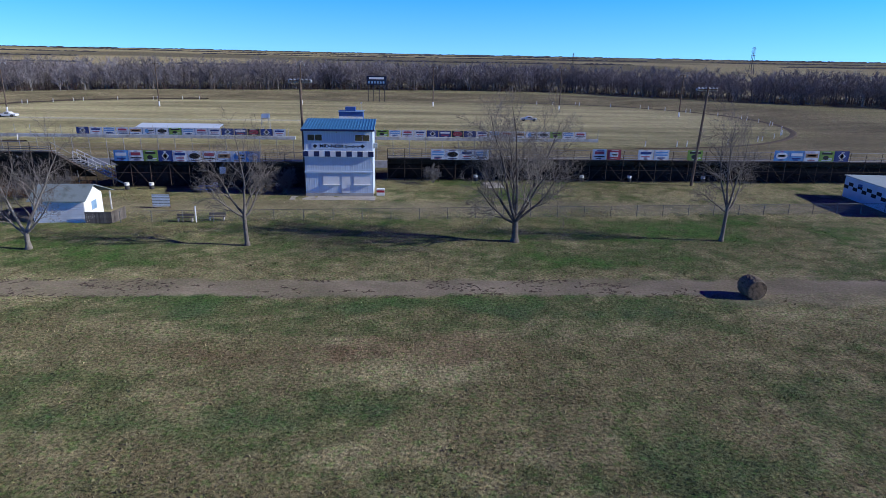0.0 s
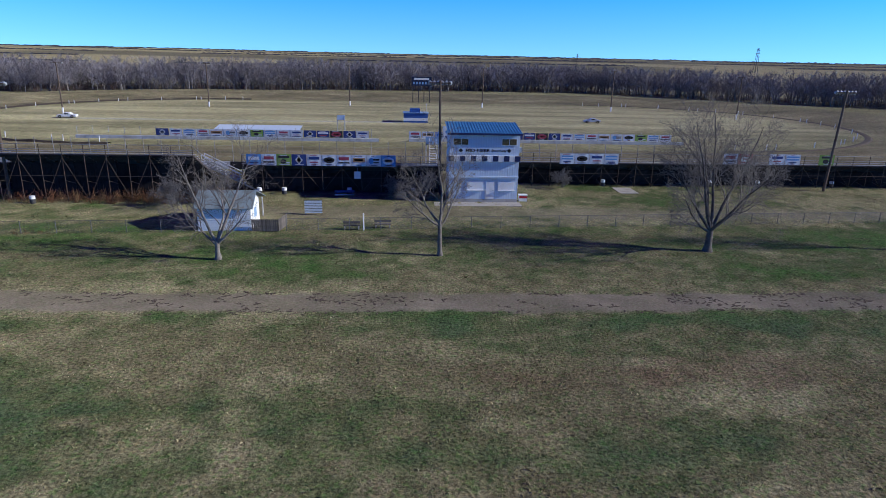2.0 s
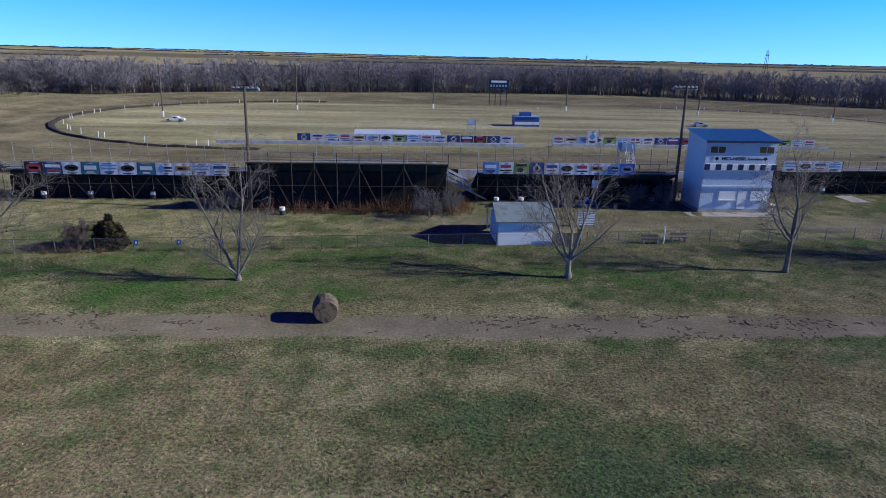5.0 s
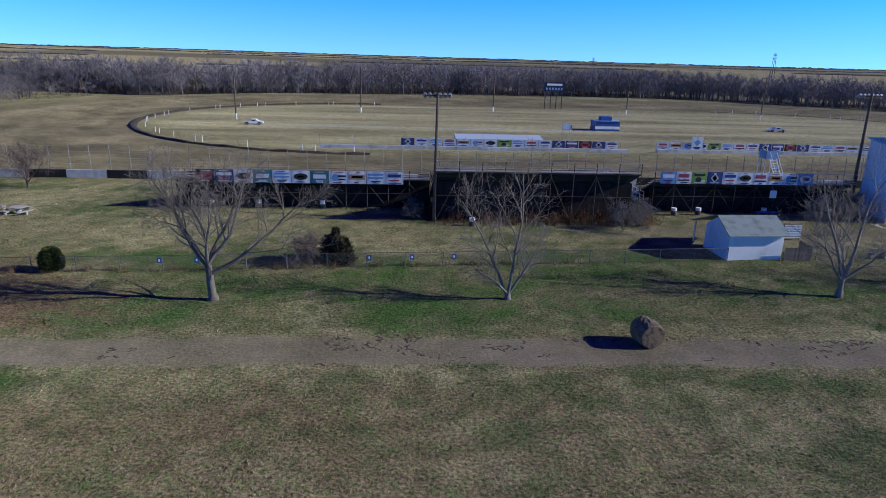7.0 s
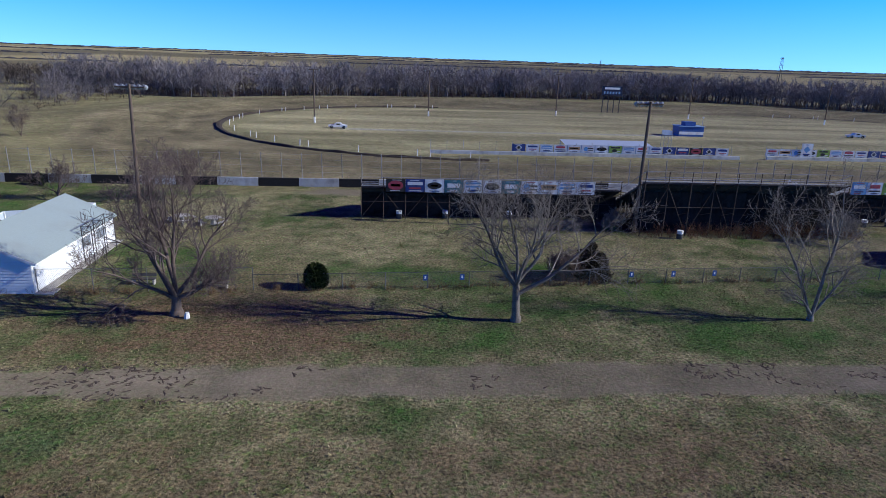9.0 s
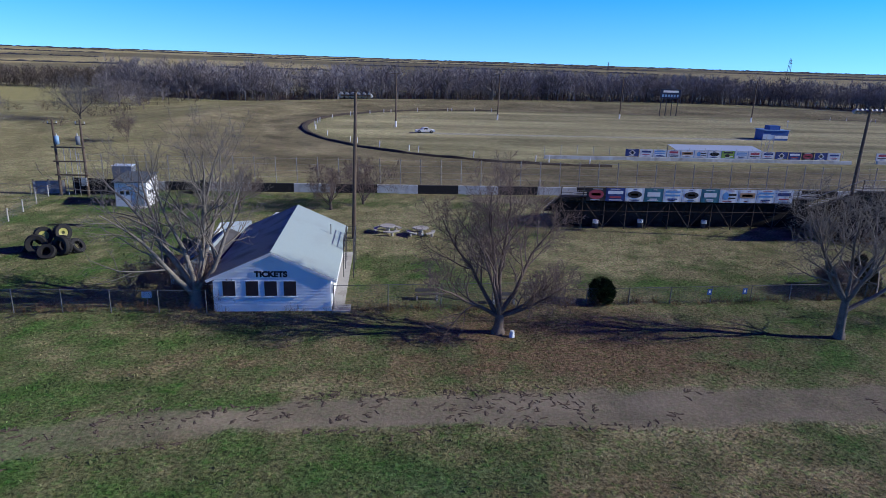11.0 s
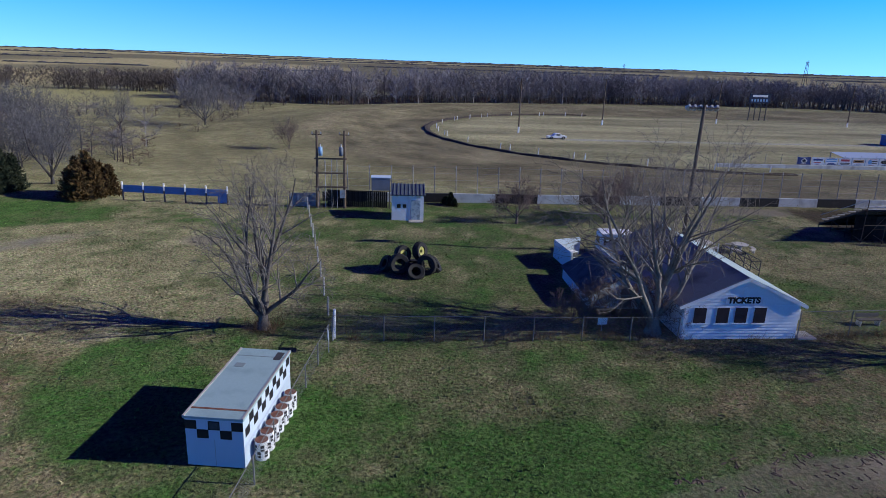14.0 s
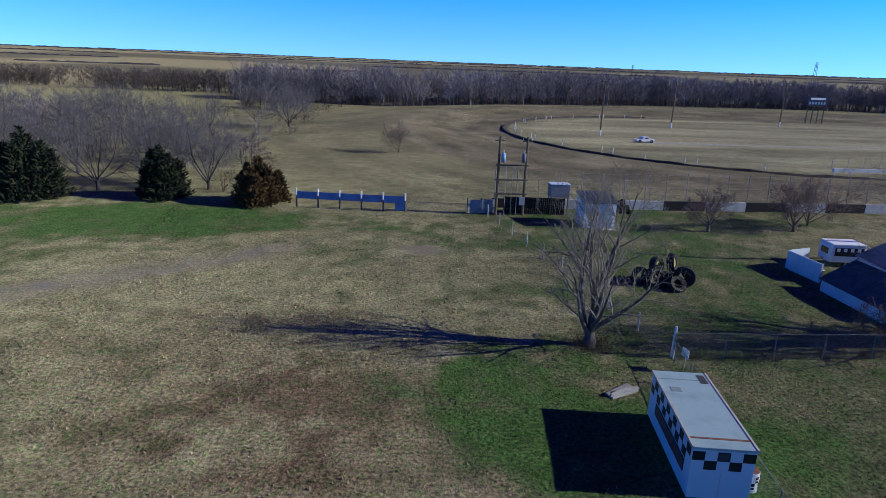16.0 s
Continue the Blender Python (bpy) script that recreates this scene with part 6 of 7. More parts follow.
# ---- hay bale ----
def bale(at, turn):
    ob = thing("hay_bale", at, "large weathered round hay bale on the dirt road", "hay bale", turn)
    m, rng, n, k = Mesh(), np.random.RandomState(4), 40, 9
    L, R = 1.6, 0.84
    for j in range(k):
        f = j / (k - 1)
        x = (f - 0.5) * L
        rr = R * (1 - 0.13 * abs(2 * f - 1) ** 4)
        for i in range(n):
            t = 2 * math.pi * i / n
            r = rr * (1 + 0.025 * math.sin(3 * t + 5 * f) + 0.02 * rng.randn())
            m.v.append((x, r * math.cos(t), max(-R * 0.9, r * math.sin(t)) + R * 0.9))
    for j in range(k - 1):
        for i in range(n):
            a, b = j * n + i, j * n + (i + 1) % n
            m.f.append((a, b, b + n, a + n))
    part("roll", m, HAY, ob)
    for s, base in ((-1, 0), (1, (k - 1) * n)):
        e = Mesh()
        c = (s * (L / 2 + 0.03), 0, R * 0.9)
        for i in range(n):
            p, q = m.v[base + i], m.v[base + (i + 1) % n]
            e.face(c, q, p) if s < 0 else e.face(c, p, q)
        part("end", e, HAY_END, ob, "lighter straw end")


bale((-52.5, 49.5, 0), 97)
bale((26.1, 45.4, 0), 92)

# ---- tyre heap ----
def big_tyre(at, axis, r, half, rim_=None):
    ob = thing("tractor_tyre", at, "large black tractor tyre with yellow rim" if rim_ else "large black tractor tyre", "tyre", 0, "heap of tractor tyres")
    part("tread", Mesh().ring((0, 0, 0), axis, r * 0.55, r, half, 26), TYRE, ob)
    lug, d = Mesh(), Vector(axis).normalized()
    a = d.orthogonal().normalized()
    b = d.cross(a)
    for i in range(22):
        t = 2 * math.pi * i / 22
        o = (math.cos(t) * a + math.sin(t) * b) * r
        lug.bar(o - d * half * 0.7, o + d * half * 0.1 + (math.cos(t + 0.15) * a + math.sin(t + 0.15) * b - math.cos(t) * a - math.sin(t) * b) * r, 0.07, 0.09)
    part("lugs", lug, TYRE, ob)
    if rim_:
        part("rim", Mesh().ring((0, 0, 0), axis, r * 0.2, r * 0.56, half * 0.55, 22), rim_, ob, "yellow steel rim")


big_tyre((-138.6, 74.6, 0.8), (0.35, -1, 0.1), 0.8, 0.3)
big_tyre((-136.4, 74.3, 0.8), (-0.4, -1, 0.15), 0.82, 0.32)
big_tyre((-137.4, 75.6, 0.35), (0.05, 0.1, 1), 0.9, 0.33)
big_tyre((-138.3, 75.3, 1.35), (0.6, -0.8, 0.25), 0.72, 0.28, YELLOW)
big_tyre((-136.9, 75.6, 1.55), (0.75, -0.6, 0.2), 0.72, 0.28, YELLOW)
big_tyre((-135.7, 75.2, 0.5), (0.9, -0.2, 0.6), 0.7, 0.26)
big_tyre((-139.6, 75.3, 0.55), (-0.8, -0.3, 0.4), 0.7, 0.25)
big_tyre((-137.3, 73.5, 0.45), (0.1, -0.8, 0.7), 0.68, 0.25)

# ---- fences ----
chain_fence((-142.8, 62.0), (-121.6, 61.5), 1.6, 3.1, "chain-link fence on steel posts beside the ticket house")
chain_fence((-113.4, 61.95), (-98.9, 62.6), 1.8, 3.65, "chain-link fence on steel posts beside the ticket house")
chain_fence((-98.9, 62.6), (-38.6, 66.0), 1.25, 3.1, "chain-link fence along the verge")
chain_fence((-29.9, 66.6), (60.0, 72.6), 1.25, 3.1, "chain-link fence along the verge")
chain_fence((-142.8, 62.0), (-148.2, 96.5), 1.3, 3.9, "chain-link fence on leaning white posts", False, posts=WORN_POST)
chain_fence((-143.0, 61.4), (-145.2, 46.0), 1.3, 2.6, "chain-link fence beside the checked trailer")
chain_fence((-157.0, 98.0), (-150.5, 97.4), 1.2, 6.5, "steel field gate with wire infill")
ob = thing("notice_sign", (-142.95, 60.4, 0), "small white notice plate on the fence", "sign", -80)
part("plate", Mesh().box(-0.3, -0.02, 0.9, 0.3, 0.0, 1.4), WHITE, ob)
part("post", Mesh().tube((0, 0.03, 0), (0, 0.03, 1.4), 0.03), STEEL, ob)

# ---- benches, tables, signs ----
def bench(at, turn, label="low wooden park bench by the fence"):
    ob = thing("bench", at, label, "bench", turn, "benches along the fence")
    part("seat", Mesh().box(-0.85, -0.2, 0.42, 0.85, 0.2, 0.48), FENCE_WOOD, ob)
    part("backrest", Mesh().box(-0.85, 0.22, 0.55, 0.85, 0.27, 0.8), FENCE_WOOD, ob)
    for x in (-0.7, 0.7):
        part("leg", Mesh().box(x - 0.05, -0.18, 0, x + 0.05, 0.24, 0.42), CONCRETE, ob)


for x, y, t in ((-23.5, 67.2, 3), (-20.4, 67.8, 3), (-101.6, 63.1, 0), (-107.0, 63.9, 2)):
    bench((x, y, 0), t)
ob = thing("stone_block", (-102.1, 57.5, 0), "whitewashed stone block at the foot of a tree", "stone", 20)
part("block", Mesh().tube((0, 0, 0), (0.03, 0.02, 0.42), 0.2, 7, 0.13), WHITE, ob)
ob = thing("notice_sign", (-125.9, 63.1, 0), "small white notice board behind the fence", "sign", 4)
part("plate", Mesh().box(-0.32, -0.02, 0.5, 0.32, 0.0, 0.95), WHITE, ob)
part("post", Mesh().tube((0, 0.03, 0), (0, 0.03, 0.95), 0.03), STEEL, ob)


def picnic(at, turn):
    ob = thing("picnic_table", at, "round pale concrete picnic table with curved benches", "table", turn, "concrete picnic tables")
    part("tabletop", Mesh().tube((0, 0, 0.68), (0, 0, 0.76), 0.75, 24), CONCRETE, ob)
    part("pedestal", Mesh().tube((0, 0, 0), (0, 0, 0.68), 0.28, 12, 0.18), CONCRETE, ob)
    for k in range(3):
        a0 = k * 2 * math.pi / 3
        m, prev = Mesh(), None
        for i in range(8):
            t = a0 + i * 1.35 / 7
            cur = [((r) * math.cos(t), r * math.sin(t), z) for r, z in ((1.05, 0.38), (1.05, 0.46), (1.4, 0.46), (1.4, 0.38))]
            if prev:
                for j in range(4):
                    m.face(prev[j], prev[(j + 1) % 4], cur[(j + 1) % 4], cur[j])
            else:
                m.face(*cur)
            prev = cur
        m.face(*prev[::-1])
        s = part("bench_seat", m, CONCRETE, ob)
        t = a0 + 0.68
        part("bench_foot", Mesh().tube((1.22 * math.cos(t), 1.22 * math.sin(t), 0), (1.22 * math.cos(t), 1.22 * math.sin(t), 0.38), 0.14, 8), CONCRETE, s)


for x, y, t in ((-109.7, 82.0, 10), (-106.5, 81.3, 50)):
    picnic((x, y, 0), t)

ob = thing("panel_sign", (-29.05, 73.1, 0), "white ribbed metal panel on two posts", "sign", 4)
part("backing", Mesh().box(0.02, 0.02, 0.2, 1.88, 0.05, 1.62), DARK_STEEL, ob)
sl_ = Mesh().box(0, -0.02, 0, 1.9, 0.015, 0.12).data("slat", WHITE_SHEET)
for i in range(8):
    part("slat", sl_, None, ob).location.z = 0.2 + i * 0.18
for x in (0.05, 1.85):
    part("post", Mesh().box(x - 0.05, 0.05, 0, x + 0.05, 0.12, 1.7), POLE, ob)
ob = thing("marker_post", (-22.3, 66.9, 0), "white painted post by the fence", "post")
part("shaft", Mesh().tube((0, 0, 0), (0, 0, 1.75), 0.07, 8), WHITE, ob)
for x in (-86.4, -83.6, -70.1, -66.6, -63.1):
    y = 62.6 + (x + 98.9) * 0.0564 - 0.06
    ob = thing("fence_tag", (x, y, 0.62), "small blue plate wired to the fence", "sign", 3, "blue plates on the fence")
    part("plate", Mesh().box(-0.17, -0.015, 0, 0.17, 0.0, 0.46), BLUE, ob)
    part("mark", Mesh().box(-0.06, -0.02, 0.14, 0.06, -0.016, 0.34), WHITE, ob)

tb = thing("trash_barrel", (-76, 84.9, 0), "white and dark trash barrel under the stand", "barrel", 0, "trash barrels")
part("drum", Mesh().tube((0, 0, 0), (0, 0, 0.55), 0.3, 14), DARK_STEEL, tb)
part("rim_band", Mesh().tube((0, 0, 0.55), (0, 0, 0.88), 0.31, 14), WHITE, tb)
for x, y in ((-83, 85.0), (-88, 84.6), (-36, 83.2), (-33, 83.4), (-25, 83.6), (-17, 83.5), (9.5, 90.6), (25, 91), (32, 91), (43, 91), (66, 92), (-60, 77.6)):
    copy_thing(tb, pose(x, y, 0))
ob = thing("blue_picnic_bench", (-25.5, 82.2, 0), "blue metal picnic bench beneath the stand", "bench", 5)
part("tabletop", Mesh().box(-1.2, -0.35, 0.72, 1.2, 0.35, 0.78), BLUE, ob)
for s in (-0.75, 0.75):
    part("seat", Mesh().box(-1.2, s - 0.14, 0.44, 1.2, s + 0.14, 0.49), BLUE, ob)
for x in (-0.9, 0.9):
    part("leg", Mesh().bar((x, -0.75, 0), (x, 0.1, 0.72), 0.06, 0.06).bar((x, 0.75, 0), (x, -0.1, 0.72), 0.06, 0.06), BLUE, ob)
ob = thing("notice_board", (-24.0, 83.9, 2.0), "white notice hung under the stand", "sign")
part("sheet", Mesh().box(-0.4, -0.03, 0, 0.4, 0, 0.9), WHITE, ob)
part("bracket", Mesh().tube((0, 0.0, 0.85), (0, 0.45, 1.3), 0.03), STEEL, ob)

# ---- woods, thickets and far tree lines ----
WOOD = attr_mat("winter_woods", 0.95, 0, 0.25, 0.3)
rng = np.random.RandomState(77)
GREYS = (((0.2, 0.185, 0.185), (0.25, 0.232, 0.25)), ((0.16, 0.147, 0.147), (0.205, 0.192, 0.21)), ((0.3, 0.275, 0.26), (0.26, 0.24, 0.25)), ((0.19, 0.165, 0.155), (0.23, 0.203, 0.205)))
near_p = [wood_proto(200 + i, 12, 330, 0.3 + 0.04 * (i % 3), 0.042, GREYS[i % 4][0], GREYS[i % 4][1], low=0.25 + 0.05 * (i % 3)) for i in range(10)]
fine_p = [wood_proto(250 + i, 11, 560, 0.46 + 0.04 * (i % 3), 0.026, GREYS[i % 4][0], GREYS[i % 4][1], 1 + i % 2, 0.2, 14) for i in range(8)]
brush_p = [wood_proto(300 + i, 3.2, 150, 0.75, 0.02, c, c, 3, 0.02, 15) for i, c in enumerate(((0.15, 0.115, 0.1), (0.2, 0.165, 0.14), (0.17, 0.105, 0.095)))]


def planted(name, protos, x, y, s0, s1, label, category, shade=(0.7, 1.15)):
    n = len(x)
    z = ground_height(x, y) - 0.15
    scatter_copies(name, protos, np.stack([x, y, z, rng.uniform(s0, s1, n), rng.rand(n) * 6.28, rng.randint(0, len(protos), n), rng.uniform(*shade, n)], 1), WOOD, label, category)


n = 2500
x = rng.uniform(-215, 400, n)
y = wood_edge(x) + rng.rand(n) ** 1.4 * 64
ok = wobble(x, y, 18, 31, 3) > -0.6
x, y = x[ok], y[ok]
planted("woodland", near_p, x, y, 0.6, 1.3, "dense leafless grey-brown woodland beyond the track", "woods", (0.75, 1.2))
n = 900
x = rng.uniform(-215, 400, n)
y = wood_edge(x) - 3 + rng.rand(n) ** 1.5 * 40
planted("underbrush", brush_p, x, y, 0.6, 1.2, "dry leafless underbrush along the wood's edge", "brush", (0.6, 1.0))
# thicket at the left of the track
n = 640
x, y = rng.uniform(-300, -174, n), 106 + 150 * rng.rand(n) ** 1.1
ok = (x < -176 - 4 * np.sin((y - 106) / 40)) & (x > -300 + 0.3 * (y - 106)) & (rng.rand(n) < 1.1 - 0.3 * smooth01(-x, 230, 300)) & ~((y > 205) & (x < -205)) & (wobble(x, y, 22, 51, 2) > -0.15)
planted("thicket", fine_p, x[ok], y[ok], 0.3, 0.82, "leafless thicket of grey trees and saplings beside the track", "woods", (0.5, 0.95))
n = 800
x, y = rng.uniform(-300, -172, n), 104 + 155 * rng.rand(n)
ok = (x < -174 - 4 * np.sin((y - 106) / 40)) & ~((y > 208) & (x < -205)) & (wobble(x, y, 16, 52, 2) > -0.1)
planted("thicket_brush", brush_p, x[ok], y[ok], 0.4, 1.0, "low reddish brush among the thicket", "brush", (0.45, 0.9))
# hedgerows and far woods between the fields
far_p = [wood_proto(400 + i, 9, 120, 0.34, 0.09, (0.15, 0.125, 0.105), (0.165, 0.14, 0.125), low=0.1) for i in range(4)]
xs_, ys_ = [], []
for x0, y0, x1, y1, cnt, wide in ((-600, 372, -315, 358, 420, 14), (-290, 335, -150, 300, 330, 24), (-900, 560, -250, 500, 330, 30)):
    f = rng.rand(cnt)
    if x1 - x0 > 1000:
        f = f[wobble(f * 60, 0 * f, 4, 13, 2) > -0.1]
    xs_.append(x0 + (x1 - x0) * f + rng.normal(0, 3, len(f)))
    ys_.append(y0 + (y1 - y0) * f + rng.normal(0, wide / 3, len(f)))
planted("hedgerows", far_p, np.concatenate(xs_), np.concatenate(ys_), 0.7, 1.15, "distant leafless hedgerows between the fields", "woods", (0.5, 0.85))
band, k = Mesh(), 0
for y0, x0, x1, hgt, cut in ((640, -1100, -150, 4.5, 0.1), (820, 60, 1300, 4, 0.2), (1000, -1500, 1500, 4, 0.1), (1500, -2200, 2200, 5, 0.0), (2100, -3000, 3000, 6, -0.1), (2900, -3900, 3900, 7, -0.2), (3800, -4500, 4500, 8, -0.6)):
    step_ = y0 / 380
    xx = np.arange(x0, x1, step_)
    on = wobble(xx, 0 * xx + y0, 70 + y0 * 0.16, 14, 3) + 0.35 * smooth01(-xx, 0, 900)
    hh = 0.75 * hgt * smooth01(on, cut, cut + 0.08) * (0.45 + 0.2 * wobble(xx, 0 * xx, 30, 15 + k) + 0.6 * rng.rand(len(xx)))
    yy = y0 + 0.05 * xx + 6 * wobble(xx, 0 * xx, 120, 19 + k)
    zz = ground_height(xx, yy) - 0.5
    for a in range(len(xx) - 1):
        if hh[a] > 0.8 or hh[a + 1] > 0.8:
            q = [(xx[b], yy[b] + dy, zz[b] + up * max(hh[b], 0)) for b in (a, a + 1) for dy, up in ((0, 0), (2, 0.85), (5, 1.0), (14, 0.8))]
            for c in range(3):
                band.face(q[c], q[c + 4], q[c + 5], q[c + 1])
    k += 1
# bluish haze of the distance is put in the groves' dark colour
tagged(new("far_windbreaks", band.data("far_windbreaks", mat("far_hazed_groves", (0.07, 0.066, 0.074), 0.95, var=0.4, scale=0.05, fine=0.3, second=(0.032, 0.034, 0.042), share=0.42))), "dark distant windbreaks and farm groves on the plain", "woods", kind="stuff")


def pylon(at, h, turn):
    """A lattice mast of a power line."""
    ob = thing("power_pylon", at, "thin steel lattice power pylon on the far plain", "pylon", turn, "pylons of the power line")
    m = Mesh()
    for a, b in ((-1, -1), (1, -1), (1, 1), (-1, 1)):
        m.bar((a * h * 0.09, b * h * 0.05, 0), (a * h * 0.025, b * h * 0.02, h), h * 0.012, h * 0.012)
    part("mast", m, DARK_STEEL, ob)
    for z in (0.66, 0.8, 0.93):
        part("arm", Mesh().bar((-h * 0.14, 0, h * z), (h * 0.14, 0, h * z), h * 0.01, h * 0.012), DARK_STEEL, ob)


for x, y, h in ((610, 1145, 42), (318, 1262, 26)):
    pylon((x, y, float(ground_height(x, y)) - 0.5), h, 25)
# dry weeds under the tall stand and along the fence
weed_p = [weed_proto(500 + i, 1.5, 18, 0.012, c) for i, c in enumerate(((0.2, 0.09, 0.055), (0.22, 0.11, 0.06), (0.26, 0.17, 0.09), (0.13, 0.08, 0.05)))]
n = 420
x, y = rng.uniform(-63, -39.5, n), 77.8 + rng.rand(n) ** 1.3 * 5
ok = rng.rand(n) < 0.35 + 0.65 * smooth01(x, -56, -45)
planted("dry_weeds", weed_p, x[ok], y[ok], 0.35, 1.15, "tall reddish-brown dead weeds beneath the stand", "weeds")
n = 420
x = rng.uniform(-142, -52, n)
y = np.where(x < -99, 61.9, 62.6 + (x + 98.9) * 0.0564) + rng.normal(0.1, 0.25, n)
x, y = np.concatenate([x, rng.normal(-147.2, 0.7, 60)]), np.concatenate([y, rng.normal(63.9, 0.5, 60)])
planted("fence_weeds", weed_p[2:], x, y, 0.2, 0.6, "dead weeds grown through the fence", "weeds")

# ---- grass ----
GRASS = attr_mat("grass_blades", 0.85, 0, 0.3, 1.5)
# thin blades let part of the light through
gn, gl = GRASS.node_tree.nodes, GRASS.node_tree.links
thin, both = gn.new("ShaderNodeBsdfTranslucent"), gn.new("ShaderNodeMixShader")
both.inputs[0].default_value = 0.48
gl.new(gn["Principled BSDF"].inputs["Base Color"].links[0].from_socket, thin.inputs["Color"])
gl.new(gn["Principled BSDF"].outputs[0], both.inputs[1])
gl.new(thin.outputs[0], both.inputs[2])
gl.new(both.outputs[0], gn["Material Output"].inputs["Surface"])
n = 760000
x = rng.uniform(-182, 44, n)
y = 23 + 78 * rng.rand(n) ** 1.5
y = np.where(y < 30, y - 12 * rng.rand(n) ** 2.5, y)
tone, bare = ground_tone(x, y)
# tufts stand thick on the humps of the turf and leave the hollows open
ok = rng.rand(n) > bare * 1.7 + 0.45 * smooth01(-wobble(x, y, 0.55, 22, 2), -0.1, 0.6)
x, y, tone = x[ok], y[ok], tone[ok]
n = len(x)
a, h = rng.rand(n) * 6.28, rng.uniform(0.03, 0.085, n) * (1 + 0.6 * wobble(x, y, 2.2, 21)) * (1 + 0.4 * smooth01(y, 55, 80))
z = ground_height(x, y)
tone = tone * (0.8 + 1.1 * rng.rand(n) ** 2)[:, None] * (1 + 0.22 * wobble(x, y, 0.55, 22, 2))[:, None]
big = rng.rand(n) < 0.08 * (1 - smooth01(y, 60, 90)) + 0.03
h = h * (1 + 0.8 * blob(x, y, -134, 52, 13, 9) + 0.4 * blob(x, y, -164, 55, 14, 16))
h, tone = h * np.where(big, 1.15, 0.8), tone * np.where(big, 1.25, 0.97)[:, None]
w, lx, ly = (0.014 + 0.03 * rng.rand(n)) * np.where(big, 2.3, 1.0), 0.1 * np.cos(a + 1.2), 0.1 * np.sin(a + 1.2)
v = np.stack([np.stack([x - w * np.cos(a), y - w * np.sin(a), z - 0.01], 1), np.stack([x + w * np.cos(a), y + w * np.sin(a), z - 0.01], 1), np.stack([x + lx, y + ly, z + h], 1)], 1).reshape(-1, 3)
tagged(new("grass", raw("grass", v, np.arange(len(v)).reshape(-1, 3), GRASS, np.repeat(tone, 3, 0))), "short tufts of green and straw-dry grass", "grass", kind="stuff")

# dark furrows and clods on the dirt road
RUT = mat("damp_dark_earth", (0.115, 0.09, 0.068), 0.95, var=0.5, scale=4)
m = Mesh()
cx0 = -128 + 172 * rng.rand(3600)
cy0 = road_line(cx0) + rng.choice([-1.6, -0.75, 0.0, 0.6, 1.35, 1.7], 3600) + rng.normal(0, 0.25, 3600)
keep_ = wobble(cx0, cy0 * 2, 2.4, 41, 2) + 0.5 * wobble(cx0, 0 * cx0, 15, 42, 2) > 0.36
cz0 = ground_height(cx0, cy0) + 0.012
for x0, y0, z0 in zip(cx0[keep_], cy0[keep_], cz0[keep_]):
    ang, ln_, wd = rng.choice([0.15, 1.0, 1.3, 2.4]) + rng.normal(0, 0.5), rng.uniform(0.15, 0.55), rng.uniform(0.06, 0.16)
    dx, dy = math.cos(ang), math.sin(ang)
    pts = []
    for k in range(5):
        f, hw = k / 4, wd * math.sin(math.pi * (0.12 + 0.76 * k / 4)) * rng.uniform(0.6, 1.3)
        cx, cy = x0 + dx * ln_ * (f - 0.5) + rng.normal(0, 0.03), y0 + dy * ln_ * (f - 0.5) + rng.normal(0, 0.03)
        pts.append(((cx - dy * hw, cy + dx * hw), (cx + dy * hw, cy - dx * hw), (cx, cy)))
    for p, q in zip(pts, pts[1:]):
        hp = hq = z0
        m.face((*p[0], hp - 0.02), (*p[2], hp + 0.012), (*q[2], hq + 0.012), (*q[0], hq - 0.02))
        m.face((*p[2], hp + 0.012), (*p[1], hp - 0.02), (*q[1], hq - 0.02), (*q[2], hq + 0.012))
tagged(new("mud_clods", m.data("mud_clods", RUT)), "dark mud clods and furrows along the dirt road", "soil", kind="stuff")

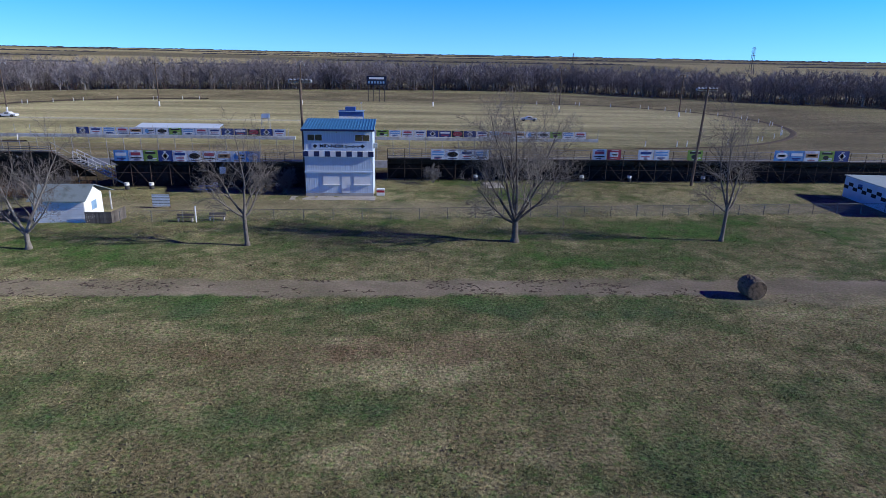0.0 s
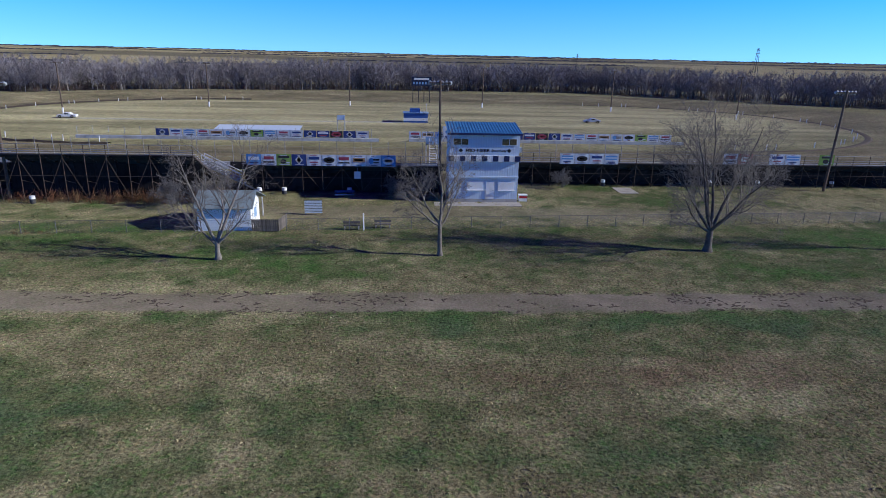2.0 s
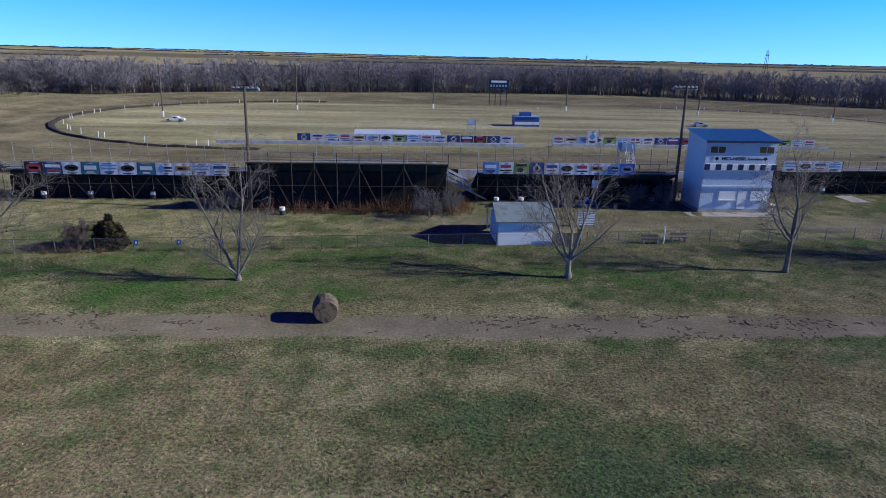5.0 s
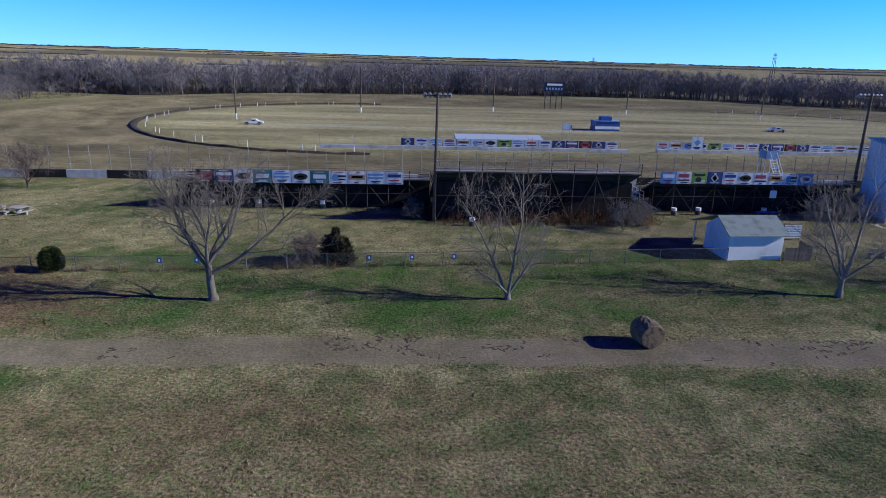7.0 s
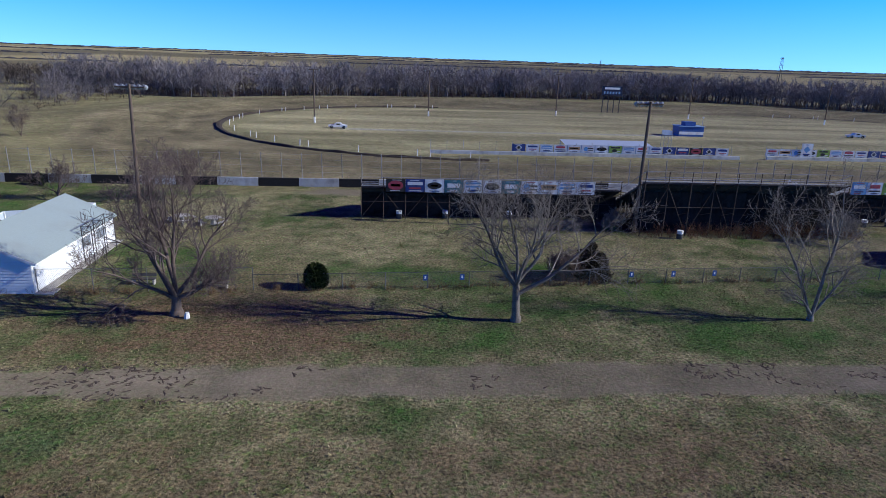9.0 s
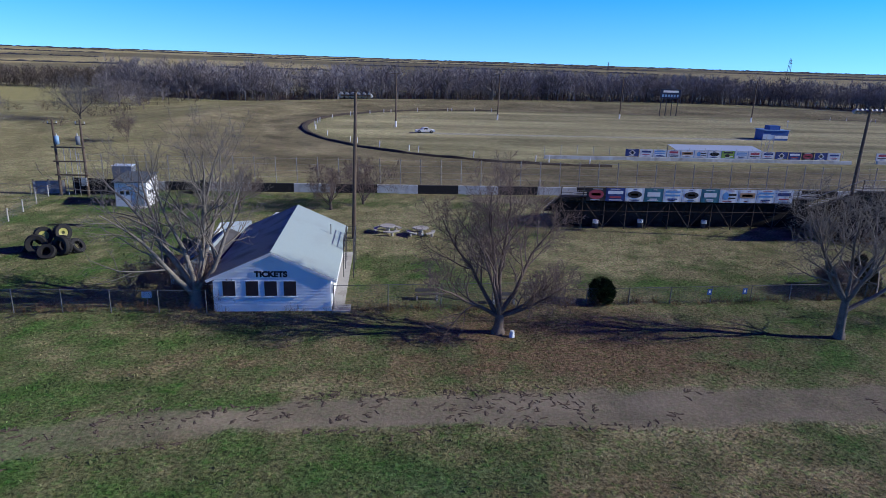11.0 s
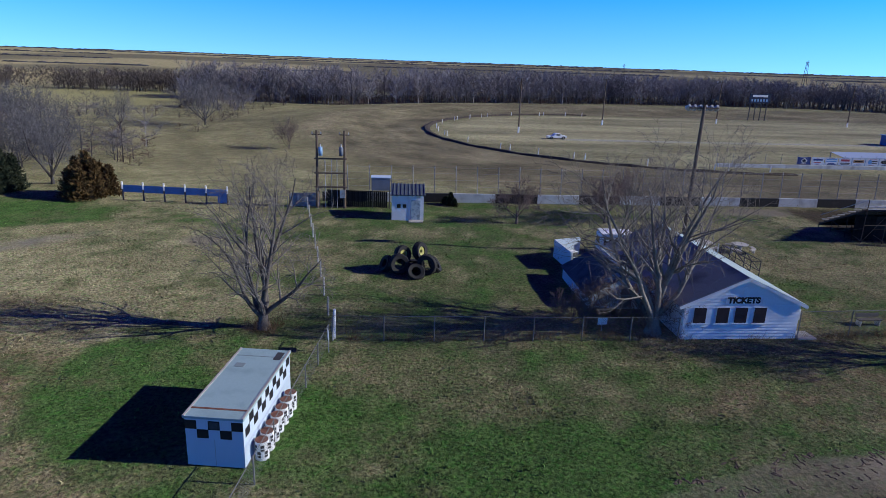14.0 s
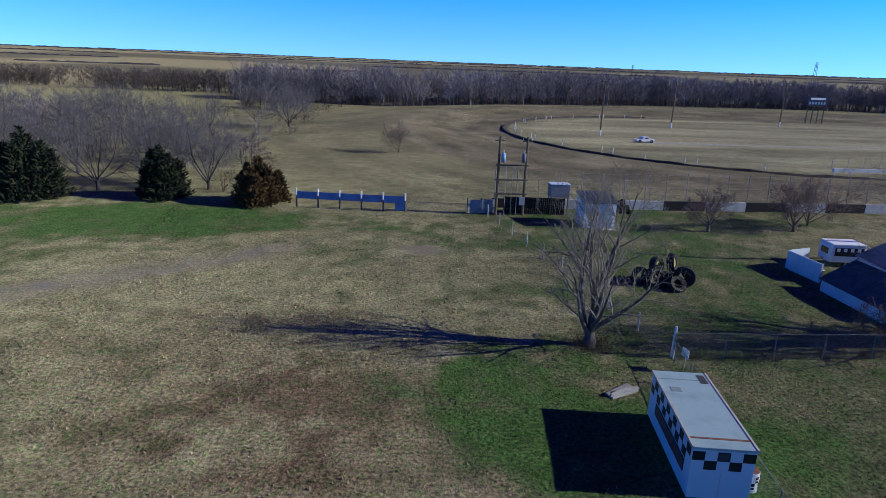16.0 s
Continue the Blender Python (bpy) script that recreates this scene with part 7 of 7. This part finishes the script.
# ---- stairs and clutter by the stands ----
ob = thing("stand_stair", (-43.4, 85.6, 0), "steel stair with white railings at the stand's end", "stair")
for y in (0, 1.2):
    part("railing", Mesh().bar((0, y, 4.5), (4.6, y, 2.2), 0.06, 0.1).bar((0, y, 4.0), (4.6, y, 1.7), 0.05, 0.06), WHITE, ob)
    for i in range(6):
        x = i * 0.92
        part("baluster", Mesh().box(x - 0.03, y - 0.03, 3.4 - x * 0.5, x + 0.03, y + 0.03, 4.5 - x * 0.5), WHITE, ob)
    part("stringer", Mesh().bar((0, y, 3.35), (6.6, y, 0.05), 0.06, 0.2), STEEL, ob)
for i in range(15):
    part("tread", Mesh().box(0.1 + i * 0.43, 0.03, 3.25 - i * 0.215, 0.4 + i * 0.43, 1.17, 3.29 - i * 0.215), STEEL, ob)
part("leg", Mesh().box(-0.05, 0.55, 0, 0.05, 0.65, 3.4), STEEL, ob)

ob = thing("cooler_box", (-4.1, 80.4, 0), "red and white box against the tower wall", "box")
part("body", Mesh().box(0, 0, 0, 1.0, 0.7, 0.75), WHITE, ob)
part("band", Mesh().box(-0.006, -0.006, 0.42, 1.006, 0.0, 0.7), RED, ob)
part("lid", Mesh().box(-0.02, -0.02, 0.75, 1.02, 0.72, 0.85), WHITE, ob)
tagged(new("concrete_pad", Mesh().box(10.4, 85.6, 0, 12.9, 89.4, 0.05).data("concrete_pad", CONCRETE)), "small concrete pad before the long stand", "pavement", kind="structure")
ob = thing("board_pile", (-147.2, 58.0, 0), "heap of old grey boards behind the trailer", "wood pile", 25)
for i, (x, y, z, t) in enumerate(((0, 0, 0.0, 0), (0.05, 0.28, 0.0, 4), (0.1, 0.12, 0.1, -6), (0.0, 0.5, 0.0, 9), (-0.1, 0.38, 0.1, 8))):
    o = part("board", Mesh().box(-0.9, -0.1, 0, 0.9, 0.1, 0.09), PLANK, ob)
    o.matrix_basis = pose(x, y, z, 0, 0, t)
ob = thing("white_post", (-142.75, 62.3, 0), "stout white gate post with a worn top", "post")
part("shaft", Mesh().tube((0, 0, 0), (0.04, 0, 1.9), 0.09, 8), WHITE, ob)
